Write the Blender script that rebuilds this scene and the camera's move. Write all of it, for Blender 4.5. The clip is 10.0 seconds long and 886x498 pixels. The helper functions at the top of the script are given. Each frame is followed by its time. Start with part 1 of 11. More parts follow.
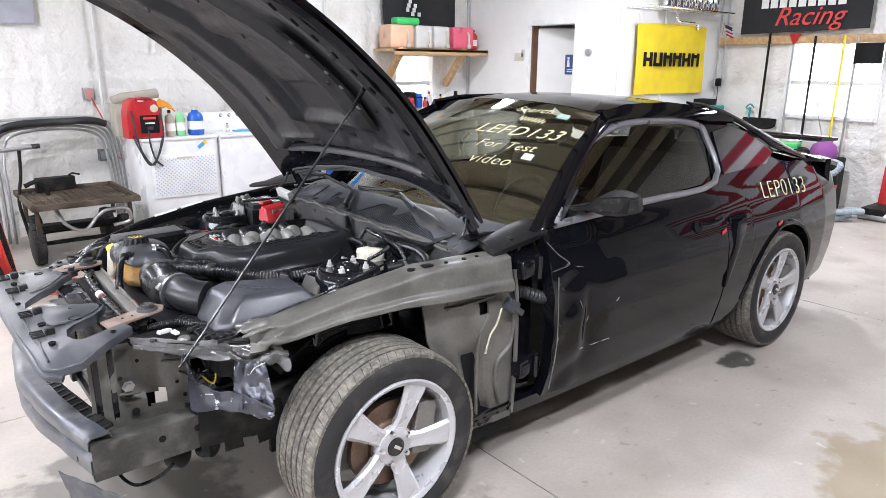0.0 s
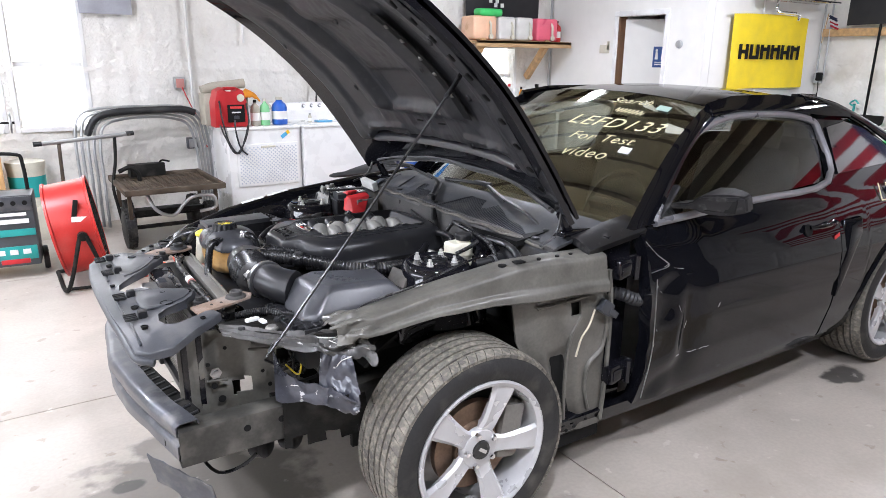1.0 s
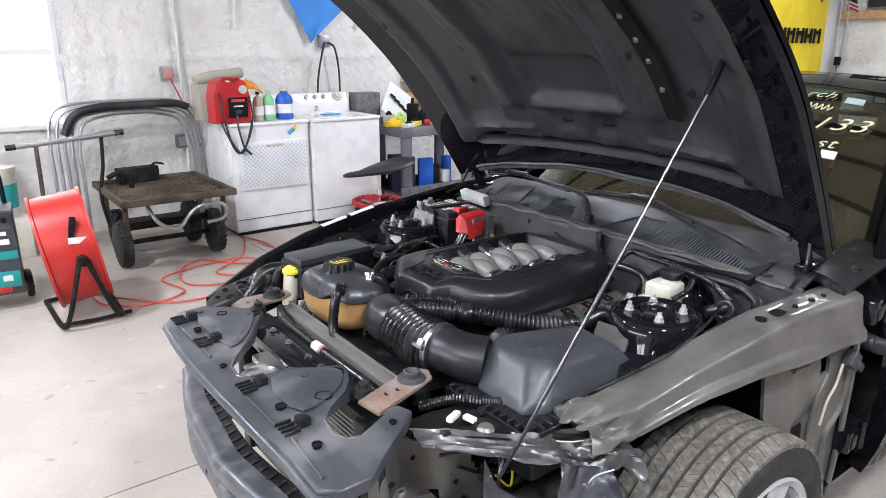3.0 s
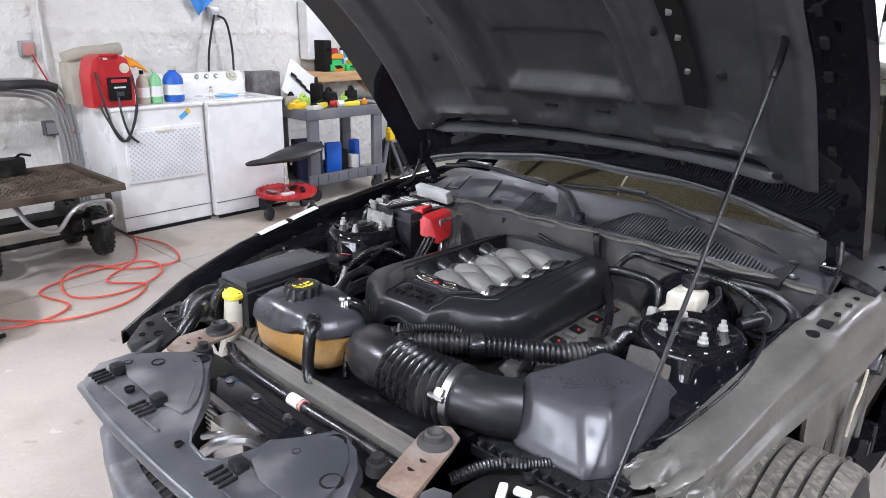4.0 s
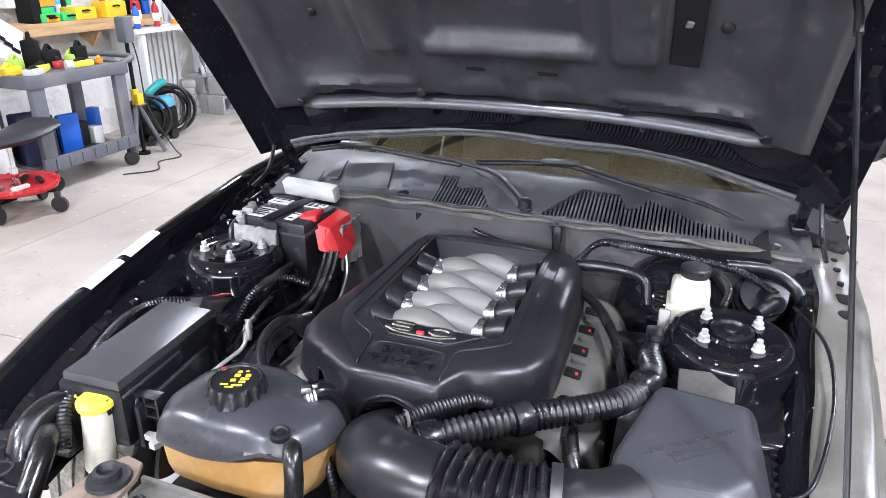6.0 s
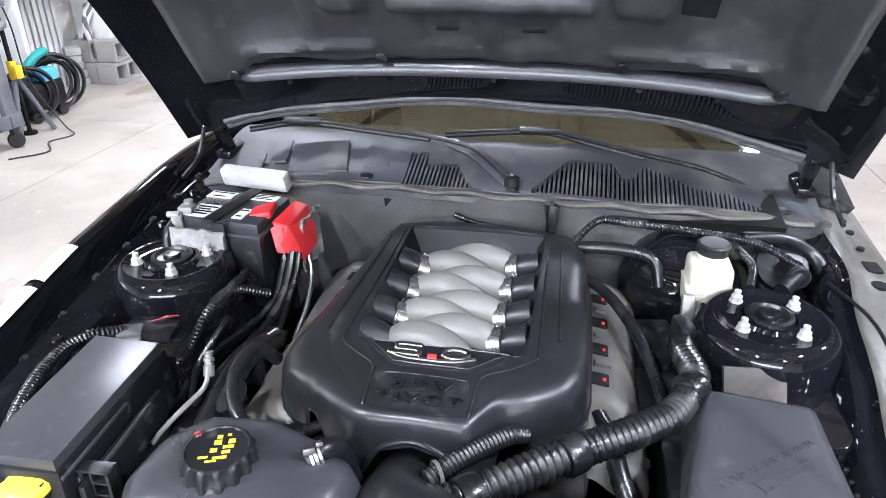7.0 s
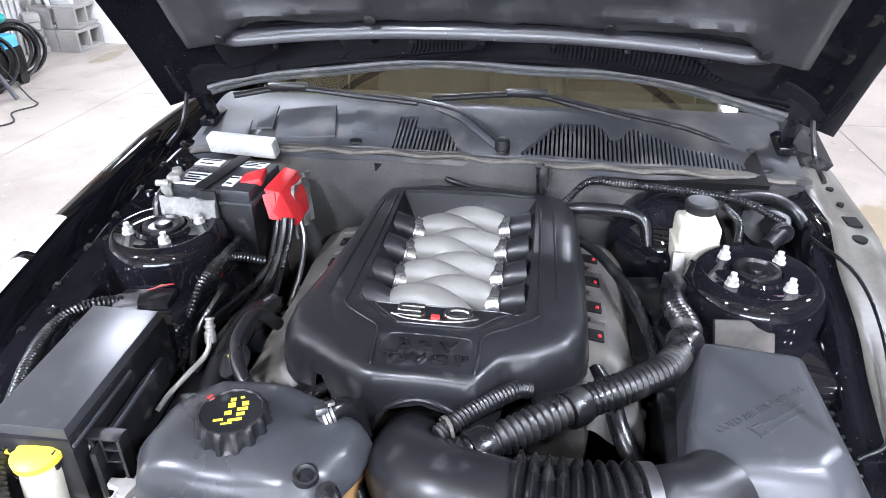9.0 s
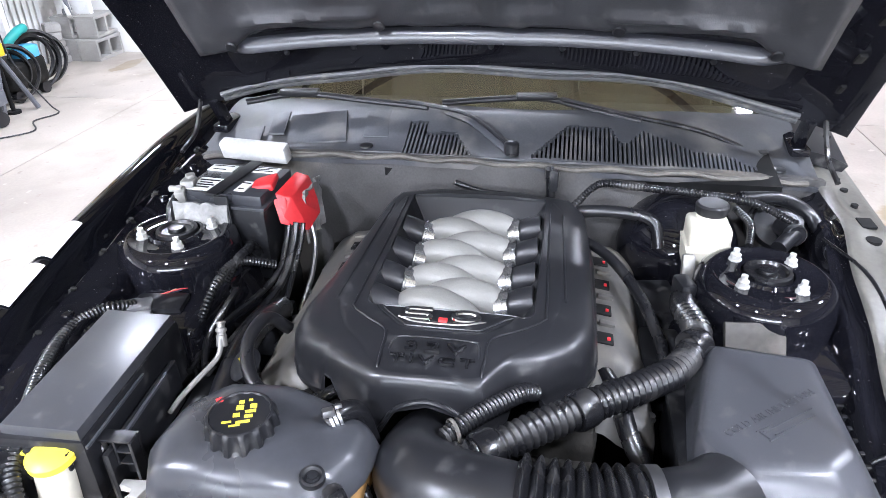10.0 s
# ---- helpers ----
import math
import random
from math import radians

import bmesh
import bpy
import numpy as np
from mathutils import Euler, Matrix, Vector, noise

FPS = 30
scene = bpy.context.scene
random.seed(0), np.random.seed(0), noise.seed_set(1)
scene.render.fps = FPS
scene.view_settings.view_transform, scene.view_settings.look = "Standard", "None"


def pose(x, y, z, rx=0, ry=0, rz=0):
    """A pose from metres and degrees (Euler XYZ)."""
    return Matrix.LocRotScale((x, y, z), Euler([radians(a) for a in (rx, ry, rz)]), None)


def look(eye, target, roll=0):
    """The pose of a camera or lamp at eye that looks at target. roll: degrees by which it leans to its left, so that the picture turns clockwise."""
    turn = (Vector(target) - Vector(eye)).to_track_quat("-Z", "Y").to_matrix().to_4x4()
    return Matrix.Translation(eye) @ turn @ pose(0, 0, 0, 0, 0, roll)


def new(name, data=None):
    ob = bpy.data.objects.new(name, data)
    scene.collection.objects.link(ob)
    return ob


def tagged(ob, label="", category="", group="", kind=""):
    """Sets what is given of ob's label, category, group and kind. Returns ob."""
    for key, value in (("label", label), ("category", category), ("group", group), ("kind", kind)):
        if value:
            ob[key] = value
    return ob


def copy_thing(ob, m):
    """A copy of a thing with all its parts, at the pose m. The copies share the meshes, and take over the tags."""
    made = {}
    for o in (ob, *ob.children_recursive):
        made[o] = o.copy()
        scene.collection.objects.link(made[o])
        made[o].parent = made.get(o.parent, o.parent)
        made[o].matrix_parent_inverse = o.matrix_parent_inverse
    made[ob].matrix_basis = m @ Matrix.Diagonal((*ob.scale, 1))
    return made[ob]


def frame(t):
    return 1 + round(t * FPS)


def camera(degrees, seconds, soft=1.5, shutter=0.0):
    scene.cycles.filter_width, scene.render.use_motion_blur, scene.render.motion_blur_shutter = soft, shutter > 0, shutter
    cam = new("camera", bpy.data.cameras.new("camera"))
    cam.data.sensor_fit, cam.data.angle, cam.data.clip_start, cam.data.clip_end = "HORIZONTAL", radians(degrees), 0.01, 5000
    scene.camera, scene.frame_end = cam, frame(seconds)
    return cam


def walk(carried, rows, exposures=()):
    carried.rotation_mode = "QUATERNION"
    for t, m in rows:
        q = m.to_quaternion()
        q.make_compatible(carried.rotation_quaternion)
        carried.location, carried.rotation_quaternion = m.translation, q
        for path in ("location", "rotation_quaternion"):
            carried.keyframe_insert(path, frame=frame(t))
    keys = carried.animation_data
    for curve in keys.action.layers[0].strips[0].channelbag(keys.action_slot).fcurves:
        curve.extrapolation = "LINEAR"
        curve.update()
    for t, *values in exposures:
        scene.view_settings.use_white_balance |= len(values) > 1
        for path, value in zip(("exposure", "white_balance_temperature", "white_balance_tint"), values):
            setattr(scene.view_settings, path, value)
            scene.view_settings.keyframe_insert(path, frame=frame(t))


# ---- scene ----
cam = camera(66.4, 10.0, 0.7)
PATH = [
    (0, (-1.177, -2.583, 1.606), (0.044, -1.09, 1.079), 0.4),
    (0.5, (-1.167, -2.56, 1.595), (-0.004, -1.021, 1.064), 0.1),
    (1, (-1.179, -2.459, 1.578), (-0.125, -0.849, 1.034), 0.6),
    (1.5, (-1.285, -2.216, 1.561), (-0.235, -0.606, 1.009), 1.5),
    (2, (-1.366, -1.981, 1.552), (-0.352, -0.364, 0.954), 0.6),
    (3.5, (-1.416, -1.275, 1.564), (-0.114, 0.127, 0.983), 0.5),
    (4, (-1.382, -1.062, 1.543), (0.026, 0.21, 0.91), 1.1),
    (4.5, (-1.274, -0.877, 1.541), (0.186, 0.294, 0.836), 1.6),
    (5, (-1.244, -0.723, 1.54), (0.264, 0.367, 0.807), 2.0),
    (5.5, (-1.28, -0.547, 1.552), (0.383, 0.271, 0.799), 1.5),
    (7, (-1.045, -0.184, 1.533), (0.707, 0.168, 0.634), -0.2),
    (7.5, (-1.036, -0.136, 1.518), (0.687, 0.075, 0.525), -0.4),
    (8, (-1.041, -0.126, 1.527), (0.666, 0.049, 0.499), 0.7),
    (8.5, (-1.053, -0.133, 1.531), (0.661, 0.078, 0.523), 0.4),
    (9, (-1.068, -0.143, 1.532), (0.653, 0.12, 0.548), -0.1),
    (9.5, (-1.071, -0.159, 1.537), (0.652, 0.139, 0.565), -1.0),
    (10, (-1.07, -0.159, 1.533), (0.649, 0.155, 0.56), -1.2),
]
walk(cam, [(t, look(eye, target, roll)) for t, eye, target, roll in PATH],
     [(0.0, 0.92, 6250, 10), (2.0, 0.66, 6250, 10), (4.0, 0.70, 6150, 10), (5.5, 1.18, 6100, 10), (7.0, 1.52, 6000, 10), (8.0, 1.64, 5950, 10), (10.0, 1.64, 5950, 10)])

# ---- world and light ----
world = bpy.data.worlds.new("world")
scene.world = world
world.use_nodes = True
wn = world.node_tree.nodes
sky = wn.new("ShaderNodeTexSky")
sky.sky_type, sky.sun_disc, sky.sun_elevation, sky.sun_rotation = "NISHITA", False, radians(35), radians(20)
world.node_tree.links.new(sky.outputs[0], wn["Background"].inputs[0])
wn["Background"].inputs[1].default_value = 0.1
scene.view_settings.exposure = 0.0


# ---- materials ----
def mat(name, base, rough=0.5, metal=0.0, var=0.12, scale=6.0, fine=90.0, bump=0.0, coat=0.0, dirt=None, dirt_amount=0.5, dirt_scale=3.0, spec=0.5, emit=0.0, stretch=(1, 1, 1), bump_scale=None, random_tint=0.0, bump_depth=0.004, specks=None):
    m = bpy.data.materials.new(name)
    m.use_nodes = True
    nt = m.node_tree
    n, l = nt.nodes, nt.links
    p = n["Principled BSDF"]
    co = n.new("ShaderNodeTexCoord")
    mp = n.new("ShaderNodeMapping")
    mp.inputs["Scale"].default_value = stretch
    l.new(co.outputs["Object"], mp.inputs[0])

    def nz(s, detail=5.0):
        t = n.new("ShaderNodeTexNoise")
        t.inputs["Scale"].default_value, t.inputs["Detail"].default_value = s, detail
        l.new(mp.outputs[0], t.inputs[0])
        return t.outputs[0]

    def mixc(fac, a, b, kind="MIX"):
        x = n.new("ShaderNodeMix")
        x.data_type, x.blend_type = "RGBA", kind
        for sock, v in ((0, fac), (6, a), (7, b)):
            if hasattr(v, "is_linked"):
                l.new(v, x.inputs[sock])
            else:
                x.inputs[sock].default_value = v
        return x.outputs[2]

    big, small = nz(scale), nz(fine, 3.0)
    lo = tuple(c * (1 - var) for c in base) + (1,)
    hi = tuple(min(1, c * (1 + var)) for c in base) + (1,)
    rm = n.new("ShaderNodeMapRange")
    rm.inputs[1].default_value, rm.inputs[2].default_value = 0.3, 0.7
    l.new(big, rm.inputs[0])
    col = mixc(rm.outputs[0], lo, hi)
    rs = n.new("ShaderNodeMapRange")
    rs.inputs[1].default_value, rs.inputs[2].default_value = 0.35, 0.65
    rs.inputs[3].default_value, rs.inputs[4].default_value = 1 - var * 0.5, 1.0
    l.new(small, rs.inputs[0])
    g = n.new("ShaderNodeCombineColor")
    for k in range(3):
        l.new(rs.outputs[0], g.inputs[k])
    col = mixc(1.0, col, g.outputs[0], "MULTIPLY")
    if random_tint:
        oi = n.new("ShaderNodeObjectInfo")
        rr = n.new("ShaderNodeMapRange")
        rr.inputs[3].default_value, rr.inputs[4].default_value = 1 - random_tint, 1.0
        l.new(oi.outputs["Random"], rr.inputs[0])
        g2 = n.new("ShaderNodeCombineColor")
        for k in range(3):
            l.new(rr.outputs[0], g2.inputs[k])
        col = mixc(1.0, col, g2.outputs[0], "MULTIPLY")
    rough_out = n.new("ShaderNodeMapRange")
    rough_out.inputs[1].default_value, rough_out.inputs[2].default_value = 0.3, 0.7
    rough_out.inputs[3].default_value, rough_out.inputs[4].default_value = max(0.02, rough * 0.85), min(1, rough * 1.15)
    l.new(big, rough_out.inputs[0])
    rough_sock = rough_out.outputs[0]
    if dirt:
        dn = nz(dirt_scale, 8.0)
        dr = n.new("ShaderNodeMapRange")
        dr.inputs[1].default_value, dr.inputs[2].default_value = specks or (0.60 - 0.25 * dirt_amount, 0.95 - 0.25 * dirt_amount)
        l.new(dn, dr.inputs[0])
        col = mixc(dr.outputs[0], col, tuple(dirt) + (1,))
        mx = n.new("ShaderNodeMix")
        l.new(dr.outputs[0], mx.inputs[0])
        l.new(rough_sock, mx.inputs[2])
        mx.inputs[3].default_value = 0.85
        rough_sock = mx.outputs[0]
    l.new(col, p.inputs["Base Color"])
    l.new(rough_sock, p.inputs["Roughness"])
    p.inputs["Metallic"].default_value = metal
    p.inputs["Specular IOR Level"].default_value = spec
    p.inputs["Coat Weight"].default_value = coat
    p.inputs["Coat Roughness"].default_value = 0.03
    if bump:
        bt = nz(bump_scale or fine, 6.0)
        b = n.new("ShaderNodeBump")
        b.inputs["Strength"].default_value, b.inputs["Distance"].default_value = bump, bump_depth
        l.new(bt, b.inputs["Height"])
        l.new(b.outputs[0], p.inputs["Normal"])
    if emit:
        l.new(col, p.inputs["Emission Color"])
        p.inputs["Emission Strength"].default_value = emit
    return m


def glass_mat(name, tint, rough=0.0, ior=1.45):
    m = bpy.data.materials.new(name)
    m.use_nodes = True
    p = m.node_tree.nodes["Principled BSDF"]
    p.inputs["Base Color"].default_value = tuple(tint) + (1,)
    p.inputs["Transmission Weight"].default_value = 1.0
    p.inputs["Roughness"].default_value, p.inputs["IOR"].default_value = rough, ior
    return m


BLACK_PAINT = mat("black_paint", (0.004, 0.0042, 0.006), 0.3, var=0.2, coat=0.8, spec=0.0, fine=160)
BAY_PAINT = mat("engine_bay_black_paint", (0.007, 0.007, 0.0095), 0.2, var=0.3, spec=0.0, coat=0.9, dirt=(0.14, 0.136, 0.13), specks=(0.69, 0.72), dirt_scale=190)
PRIMER = mat("dull_grey_primer", (0.115, 0.110, 0.096), 0.34, var=0.3, scale=8, coat=0.3, dirt=(0.2, 0.19, 0.17), dirt_amount=0.15, dirt_scale=5, bump=0.1)
PLASTIC = mat("black_plastic", (0.012, 0.0122, 0.0138), 0.38, var=0.2, bump=0.12, fine=300, dirt=(0.12, 0.115, 0.11), dirt_amount=0.1, dirt_scale=30, bump_depth=0.0008, spec=0.38)
COVER = mat("engine_cover_plastic", (0.0145, 0.0147, 0.0165), 0.33, var=0.15, bump=0.1, fine=500, dirt=(0.09, 0.088, 0.085), dirt_amount=0.0, dirt_scale=25, bump_depth=0.0008)
GREY_PLASTIC = mat("dusty_grey_plastic", (0.055, 0.058, 0.066), 0.34, var=0.25, bump=0.2, fine=250, dirt=(0.2, 0.19, 0.18), dirt_amount=0.4, dirt_scale=6, bump_depth=0.0008)
COWL_PLASTIC = mat("faded_cowl_plastic", (0.047, 0.049, 0.055), 0.5, var=0.35, bump=0.2, fine=200, dirt=(0.18, 0.17, 0.155), dirt_amount=0.3, dirt_scale=9, bump_depth=0.0008)
FELT = mat("firewall_felt", (0.072, 0.07, 0.068), 0.6, var=0.3, bump=0.5, fine=220, dirt=(0.17, 0.15, 0.12), dirt_amount=0.45, dirt_scale=5, spec=0.2, bump_depth=0.002)
LINER = mat("hood_liner_felt", (0.038, 0.0385, 0.042), 0.4, var=0.25, bump=0.25, fine=350, spec=0.5, dirt=(0.09, 0.088, 0.085), dirt_amount=0.15, dirt_scale=30, bump_depth=0.002)
RUBBER = mat("rubber", (0.016, 0.016, 0.0175), 0.5, var=0.3, bump=0.2, dirt=(0.1, 0.095, 0.085), dirt_amount=0.3, bump_depth=0.0008)
HOSE = mat("hose_rubber", (0.009, 0.009, 0.0102), 0.27, var=0.3, dirt=(0.06, 0.057, 0.053), dirt_amount=0.2, dirt_scale=14, spec=0.6)
TYRE = mat("tyre_rubber", (0.02, 0.0195, 0.019), 0.7, var=0.3, bump=0.3, dirt=(0.11, 0.1, 0.085), dirt_amount=0.4, dirt_scale=9)
TREAD = mat("dusty_tread_rubber", (0.13, 0.12, 0.102), 0.85, var=0.4, bump=0.6, dirt=(0.30, 0.27, 0.215), dirt_amount=0.55, dirt_scale=60)
ALLOY = mat("silver_alloy", (0.6, 0.6, 0.61), 0.28, 0.35, var=0.05, dirt=(0.3, 0.28, 0.26), dirt_amount=0.1)
STEEL = mat("steel", (0.45, 0.45, 0.46), 0.35, 1.0, var=0.2, bump=0.1)
CHROME = mat("chrome", (0.8, 0.8, 0.81), 0.1, 1.0, var=0.03)
CAST = mat("cast_aluminium", (0.27, 0.26, 0.24), 0.5, 0.6, var=0.2, bump=0.3, dirt=(0.2, 0.18, 0.15), dirt_amount=0.3)
RUNNER = mat("matt_silver_plastic", (0.205, 0.2, 0.184), 0.48, 0.2, var=0.08, bump=0.15, fine=300)
RUST = mat("rusty_steel", (0.23, 0.16, 0.12), 0.75, 0.3, var=0.4, bump=0.5, dirt=(0.28, 0.26, 0.24), dirt_amount=0.6, dirt_scale=12)
DISC = mat("rusty_brake_disc", (0.25, 0.17, 0.12), 0.5, 0.8, var=0.4)
DARK = mat("grimy_dark_metal", (0.014, 0.0135, 0.0125), 0.6, 0.3, var=0.4, bump=0.3, dirt=(0.06, 0.055, 0.047), dirt_amount=0.35, dirt_scale=10, spec=0.2)
RED_CAP = mat("red_rubber_cap", (0.62, 0.03, 0.035), 0.42, var=0.15, bump=0.1)
YELLOW_CAP = mat("yellow_plastic", (0.85, 0.7, 0.06), 0.4, var=0.08)
WHITE_PLASTIC = mat("white_plastic", (0.6, 0.57, 0.47), 0.4, var=0.15, dirt=(0.35, 0.32, 0.26), dirt_amount=0.3)
TANK = mat("amber_coolant_plastic", (0.4, 0.225, 0.07), 0.35, var=0.25, dirt=(0.6, 0.5, 0.36), dirt_amount=0.35)
WHITE_PAINT = mat("white_appliance_enamel", (0.78, 0.78, 0.77), 0.28, var=0.04, dirt=(0.6, 0.58, 0.54), dirt_amount=0.1, dirt_scale=2)
DRYWALL = mat("white_drywall", (0.8, 0.79, 0.76), 0.7, var=0.03, bump=0.08, fine=200)
FOAM = mat("painted_spray_foam", (0.78, 0.76, 0.715), 0.5, var=0.07, scale=1.5, bump=0.9, bump_scale=16, bump_depth=0.03, dirt=(0.5, 0.46, 0.39), dirt_amount=0.3, dirt_scale=2.5)
WOOD = mat("pine_board", (0.52, 0.33, 0.16), 0.6, var=0.25, scale=3, stretch=(1, 8, 8), fine=120)
PLYWOOD = mat("plywood", (0.52, 0.31, 0.13), 0.6, var=0.15, stretch=(6, 6, 1))
GREY_CART = mat("grey_cart_plastic", (0.12, 0.125, 0.14), 0.5, var=0.15, bump=0.2, dirt=(0.22, 0.2, 0.18), dirt_amount=0.3)
RED_PAINT = mat("red_paint", (0.5, 0.025, 0.02), 0.35, var=0.15, dirt=(0.3, 0.1, 0.08), dirt_amount=0.2)
RED_PLASTIC = mat("red_plastic", (0.48, 0.02, 0.025), 0.4, var=0.12)
YELLOW_FLAG = mat("yellow_cloth", (0.82, 0.62, 0.02), 0.75, var=0.08, bump=0.2)
BLACK_CLOTH = mat("black_cloth", (0.015, 0.015, 0.017), 0.8, var=0.2, bump=0.2)
BLUE_CLOTH = mat("blue_cloth", (0.06, 0.27, 0.72), 0.7, var=0.12)
BLUE = mat("blue_plastic", (0.02, 0.12, 0.55), 0.35, var=0.1)
LIGHT_BLUE = mat("light_blue_plastic", (0.1, 0.42, 0.72), 0.4, var=0.1)
TEAL = mat("teal_plastic", (0.02, 0.3, 0.28), 0.45, var=0.1)
GREEN = mat("green_plastic", (0.05, 0.5, 0.12), 0.4, var=0.15)
GREEN_FLUID = mat("green_fluid", (0.25, 0.62, 0.3), 0.2, var=0.1)
ORANGE = mat("orange_cloth", (0.85, 0.32, 0.02), 0.8, var=0.2)
YELLOW = mat("yellow_moulded_plastic", (0.85, 0.55, 0.02), 0.45, var=0.1)
BEIGE = mat("beige_cloth", (0.42, 0.39, 0.32), 0.85, var=0.15, bump=0.3)
PINK = mat("pink_liquid_jug", (0.75, 0.13, 0.2), 0.3, var=0.12)
PEACH = mat("peach_liquid_jug", (0.72, 0.45, 0.3), 0.3, var=0.12)
CLEAR_JUG = mat("cloudy_clear_plastic", (0.62, 0.61, 0.58), 0.3, var=0.1)
PURPLE = mat("purple_cloth", (0.28, 0.08, 0.3), 0.8, var=0.15)
CONCRETE_BLOCK = mat("concrete_block", (0.36, 0.35, 0.33), 0.9, var=0.15, bump=0.8, fine=120)
BROWN_STEEL = mat("brown_weathered_steel", (0.09, 0.065, 0.045), 0.6, 0.4, var=0.4, bump=0.3, dirt=(0.2, 0.17, 0.13), dirt_amount=0.4)
NAVY = mat("navy_cloth", (0.015, 0.02, 0.06), 0.8, var=0.2)
FLAG_WHITE = mat("white_cloth", (0.75, 0.74, 0.72), 0.8, var=0.05)
FLAG_RED = mat("red_cloth", (0.42, 0.015, 0.03), 0.8, var=0.08)
# black of print and trim, also the shade painted into holes and cavities
LETTER_SHADE_BLACK = mat("black_print_and_shade", (0.008, 0.008, 0.008), 0.7, spec=0.2)
LETTER_RED = mat("red_print", (0.6, 0.04, 0.04), 0.5)
LETTER_WHITE = mat("white_print", (0.75, 0.75, 0.73), 0.5)
CHALK = mat("pale_yellow_paint_marker", (0.85, 0.8, 0.5), 0.6, var=0.1)
BLUE_SIGN = mat("blue_sign_print", (0.02, 0.07, 0.25), 0.4)
CARPET = mat("grimy_interior", (0.07, 0.067, 0.062), 0.9, var=0.3)
TAPE = mat("white_paper_tape", (0.8, 0.8, 0.78), 0.6, var=0.05)
LABEL_Y = mat("yellow_print", (0.75, 0.6, 0.05), 0.5)
LABEL_O = mat("orange_label", (0.8, 0.16, 0.04), 0.5)
TUBE_LIGHT = mat("lamp_tube", (0.97, 0.97, 1.0), 0.5, var=0.0, emit=60.0)
WS_GLASS = glass_mat("tinted_windscreen_glass", (0.86, 0.9, 0.80), 0.0, 2.1)
LID = mat("grained_box_plastic", (0.05, 0.0512, 0.0575), 0.3, var=0.15, bump=0.15, fine=600, dirt=(0.12, 0.118, 0.115), dirt_amount=0.05, dirt_scale=30, bump_depth=0.0008)
SEAL = mat("dusty_seal_rubber", (0.1, 0.092, 0.08), 0.75, var=0.4, bump=0.3, dirt=(0.2, 0.18, 0.15), dirt_amount=0.3, dirt_scale=25)
FOAM_BLOCK = mat("torn_white_foam", (0.6, 0.6, 0.58), 0.8, var=0.2, bump=0.6, fine=120, dirt=(0.3, 0.29, 0.27), dirt_amount=0.35, dirt_scale=20)
FLANGE_PAINT = mat("flange_paint", (0.022, 0.023, 0.029), 0.32, var=0.3, coat=0.3, dirt=(0.3, 0.3, 0.3), specks=(0.70, 0.73), dirt_scale=120)
SEAL_STRIP = mat("grey_seal_rubber", (0.075, 0.076, 0.08), 0.5, var=0.3, bump=0.2, dirt=(0.2, 0.19, 0.17), dirt_amount=0.3, dirt_scale=30, bump_depth=0.0008)
ZINC = mat("dull_zinc", (0.55, 0.54, 0.51), 0.5, 0.35, var=0.2)
ROD = mat("dull_rod_steel", (0.07, 0.07, 0.073), 0.3, 0.9, var=0.2)
WELL = mat("wheel_well_black", (0.009, 0.0088, 0.0085), 0.9, var=0.3, dirt=(0.05, 0.045, 0.04), dirt_amount=0.1, dirt_scale=9)
TANK_TOP = mat("dark_translucent_plastic", (0.042, 0.0435, 0.049), 0.3, var=0.2, bump=0.1, bump_depth=0.0008)
COWL_BLACK = mat("glossy_cowl_trough", (0.018, 0.018, 0.02), 0.3, var=0.2, dirt=(0.12, 0.115, 0.1), dirt_amount=0.1, dirt_scale=25)
DIM_WALL = mat("dark_unseen_wall", (0.07, 0.065, 0.06), 0.7, var=0.3, scale=1.5, bump=0.3)
SIDE_GLASS = glass_mat("tinted_side_glass", (0.6, 0.63, 0.62), 0.0, 1.75)
DAYLIGHT = mat("daylight_outside", (1.0, 1.0, 1.0), 0.5, var=0.0, emit=2.2)
PVC = mat("galvanised_conduit", (0.5, 0.51, 0.52), 0.35, 0.8, var=0.12)
PAINTED_CONDUIT = mat("painted_conduit", (0.7, 0.69, 0.67), 0.5, var=0.05)


# ---- geometry helpers ----
def B():
    return bmesh.new()


def finish(name, bm, material, parent=None, label="", angle=40, smooth=True):
    me = bpy.data.meshes.new(name)
    bmesh.ops.recalc_face_normals(bm, faces=bm.faces)
    bm.to_mesh(me)
    bm.free()
    if smooth:
        me.polygons.foreach_set("use_smooth", [True] * len(me.polygons))
        me.set_sharp_from_angle(angle=radians(angle))
    me.materials.append(material)
    ob = new(name, me)
    if parent is not None:
        ob.parent = parent
    if label:
        tagged(ob, label)
    return ob


def part(name, bm, material, parent, label="", angle=40):
    return finish(name, bm, material, parent, label, angle)


def thing(name, label, category, group="", m=None):
    ob = new(name)
    ob.empty_display_size = 0.1
    if m is not None:
        ob.matrix_basis = m
    return tagged(ob, label, category, group)


def solo(name, bm, material, label, category, group="", m=None, angle=40):
    ob = finish(name, bm, material, None, "", angle)
    if m is not None:
        ob.matrix_basis = m
    return tagged(ob, label, category, group)


def structure(name, bm, material, label, angle=40):
    return tagged(finish(name, bm, material, None, "", angle), label, kind="structure")


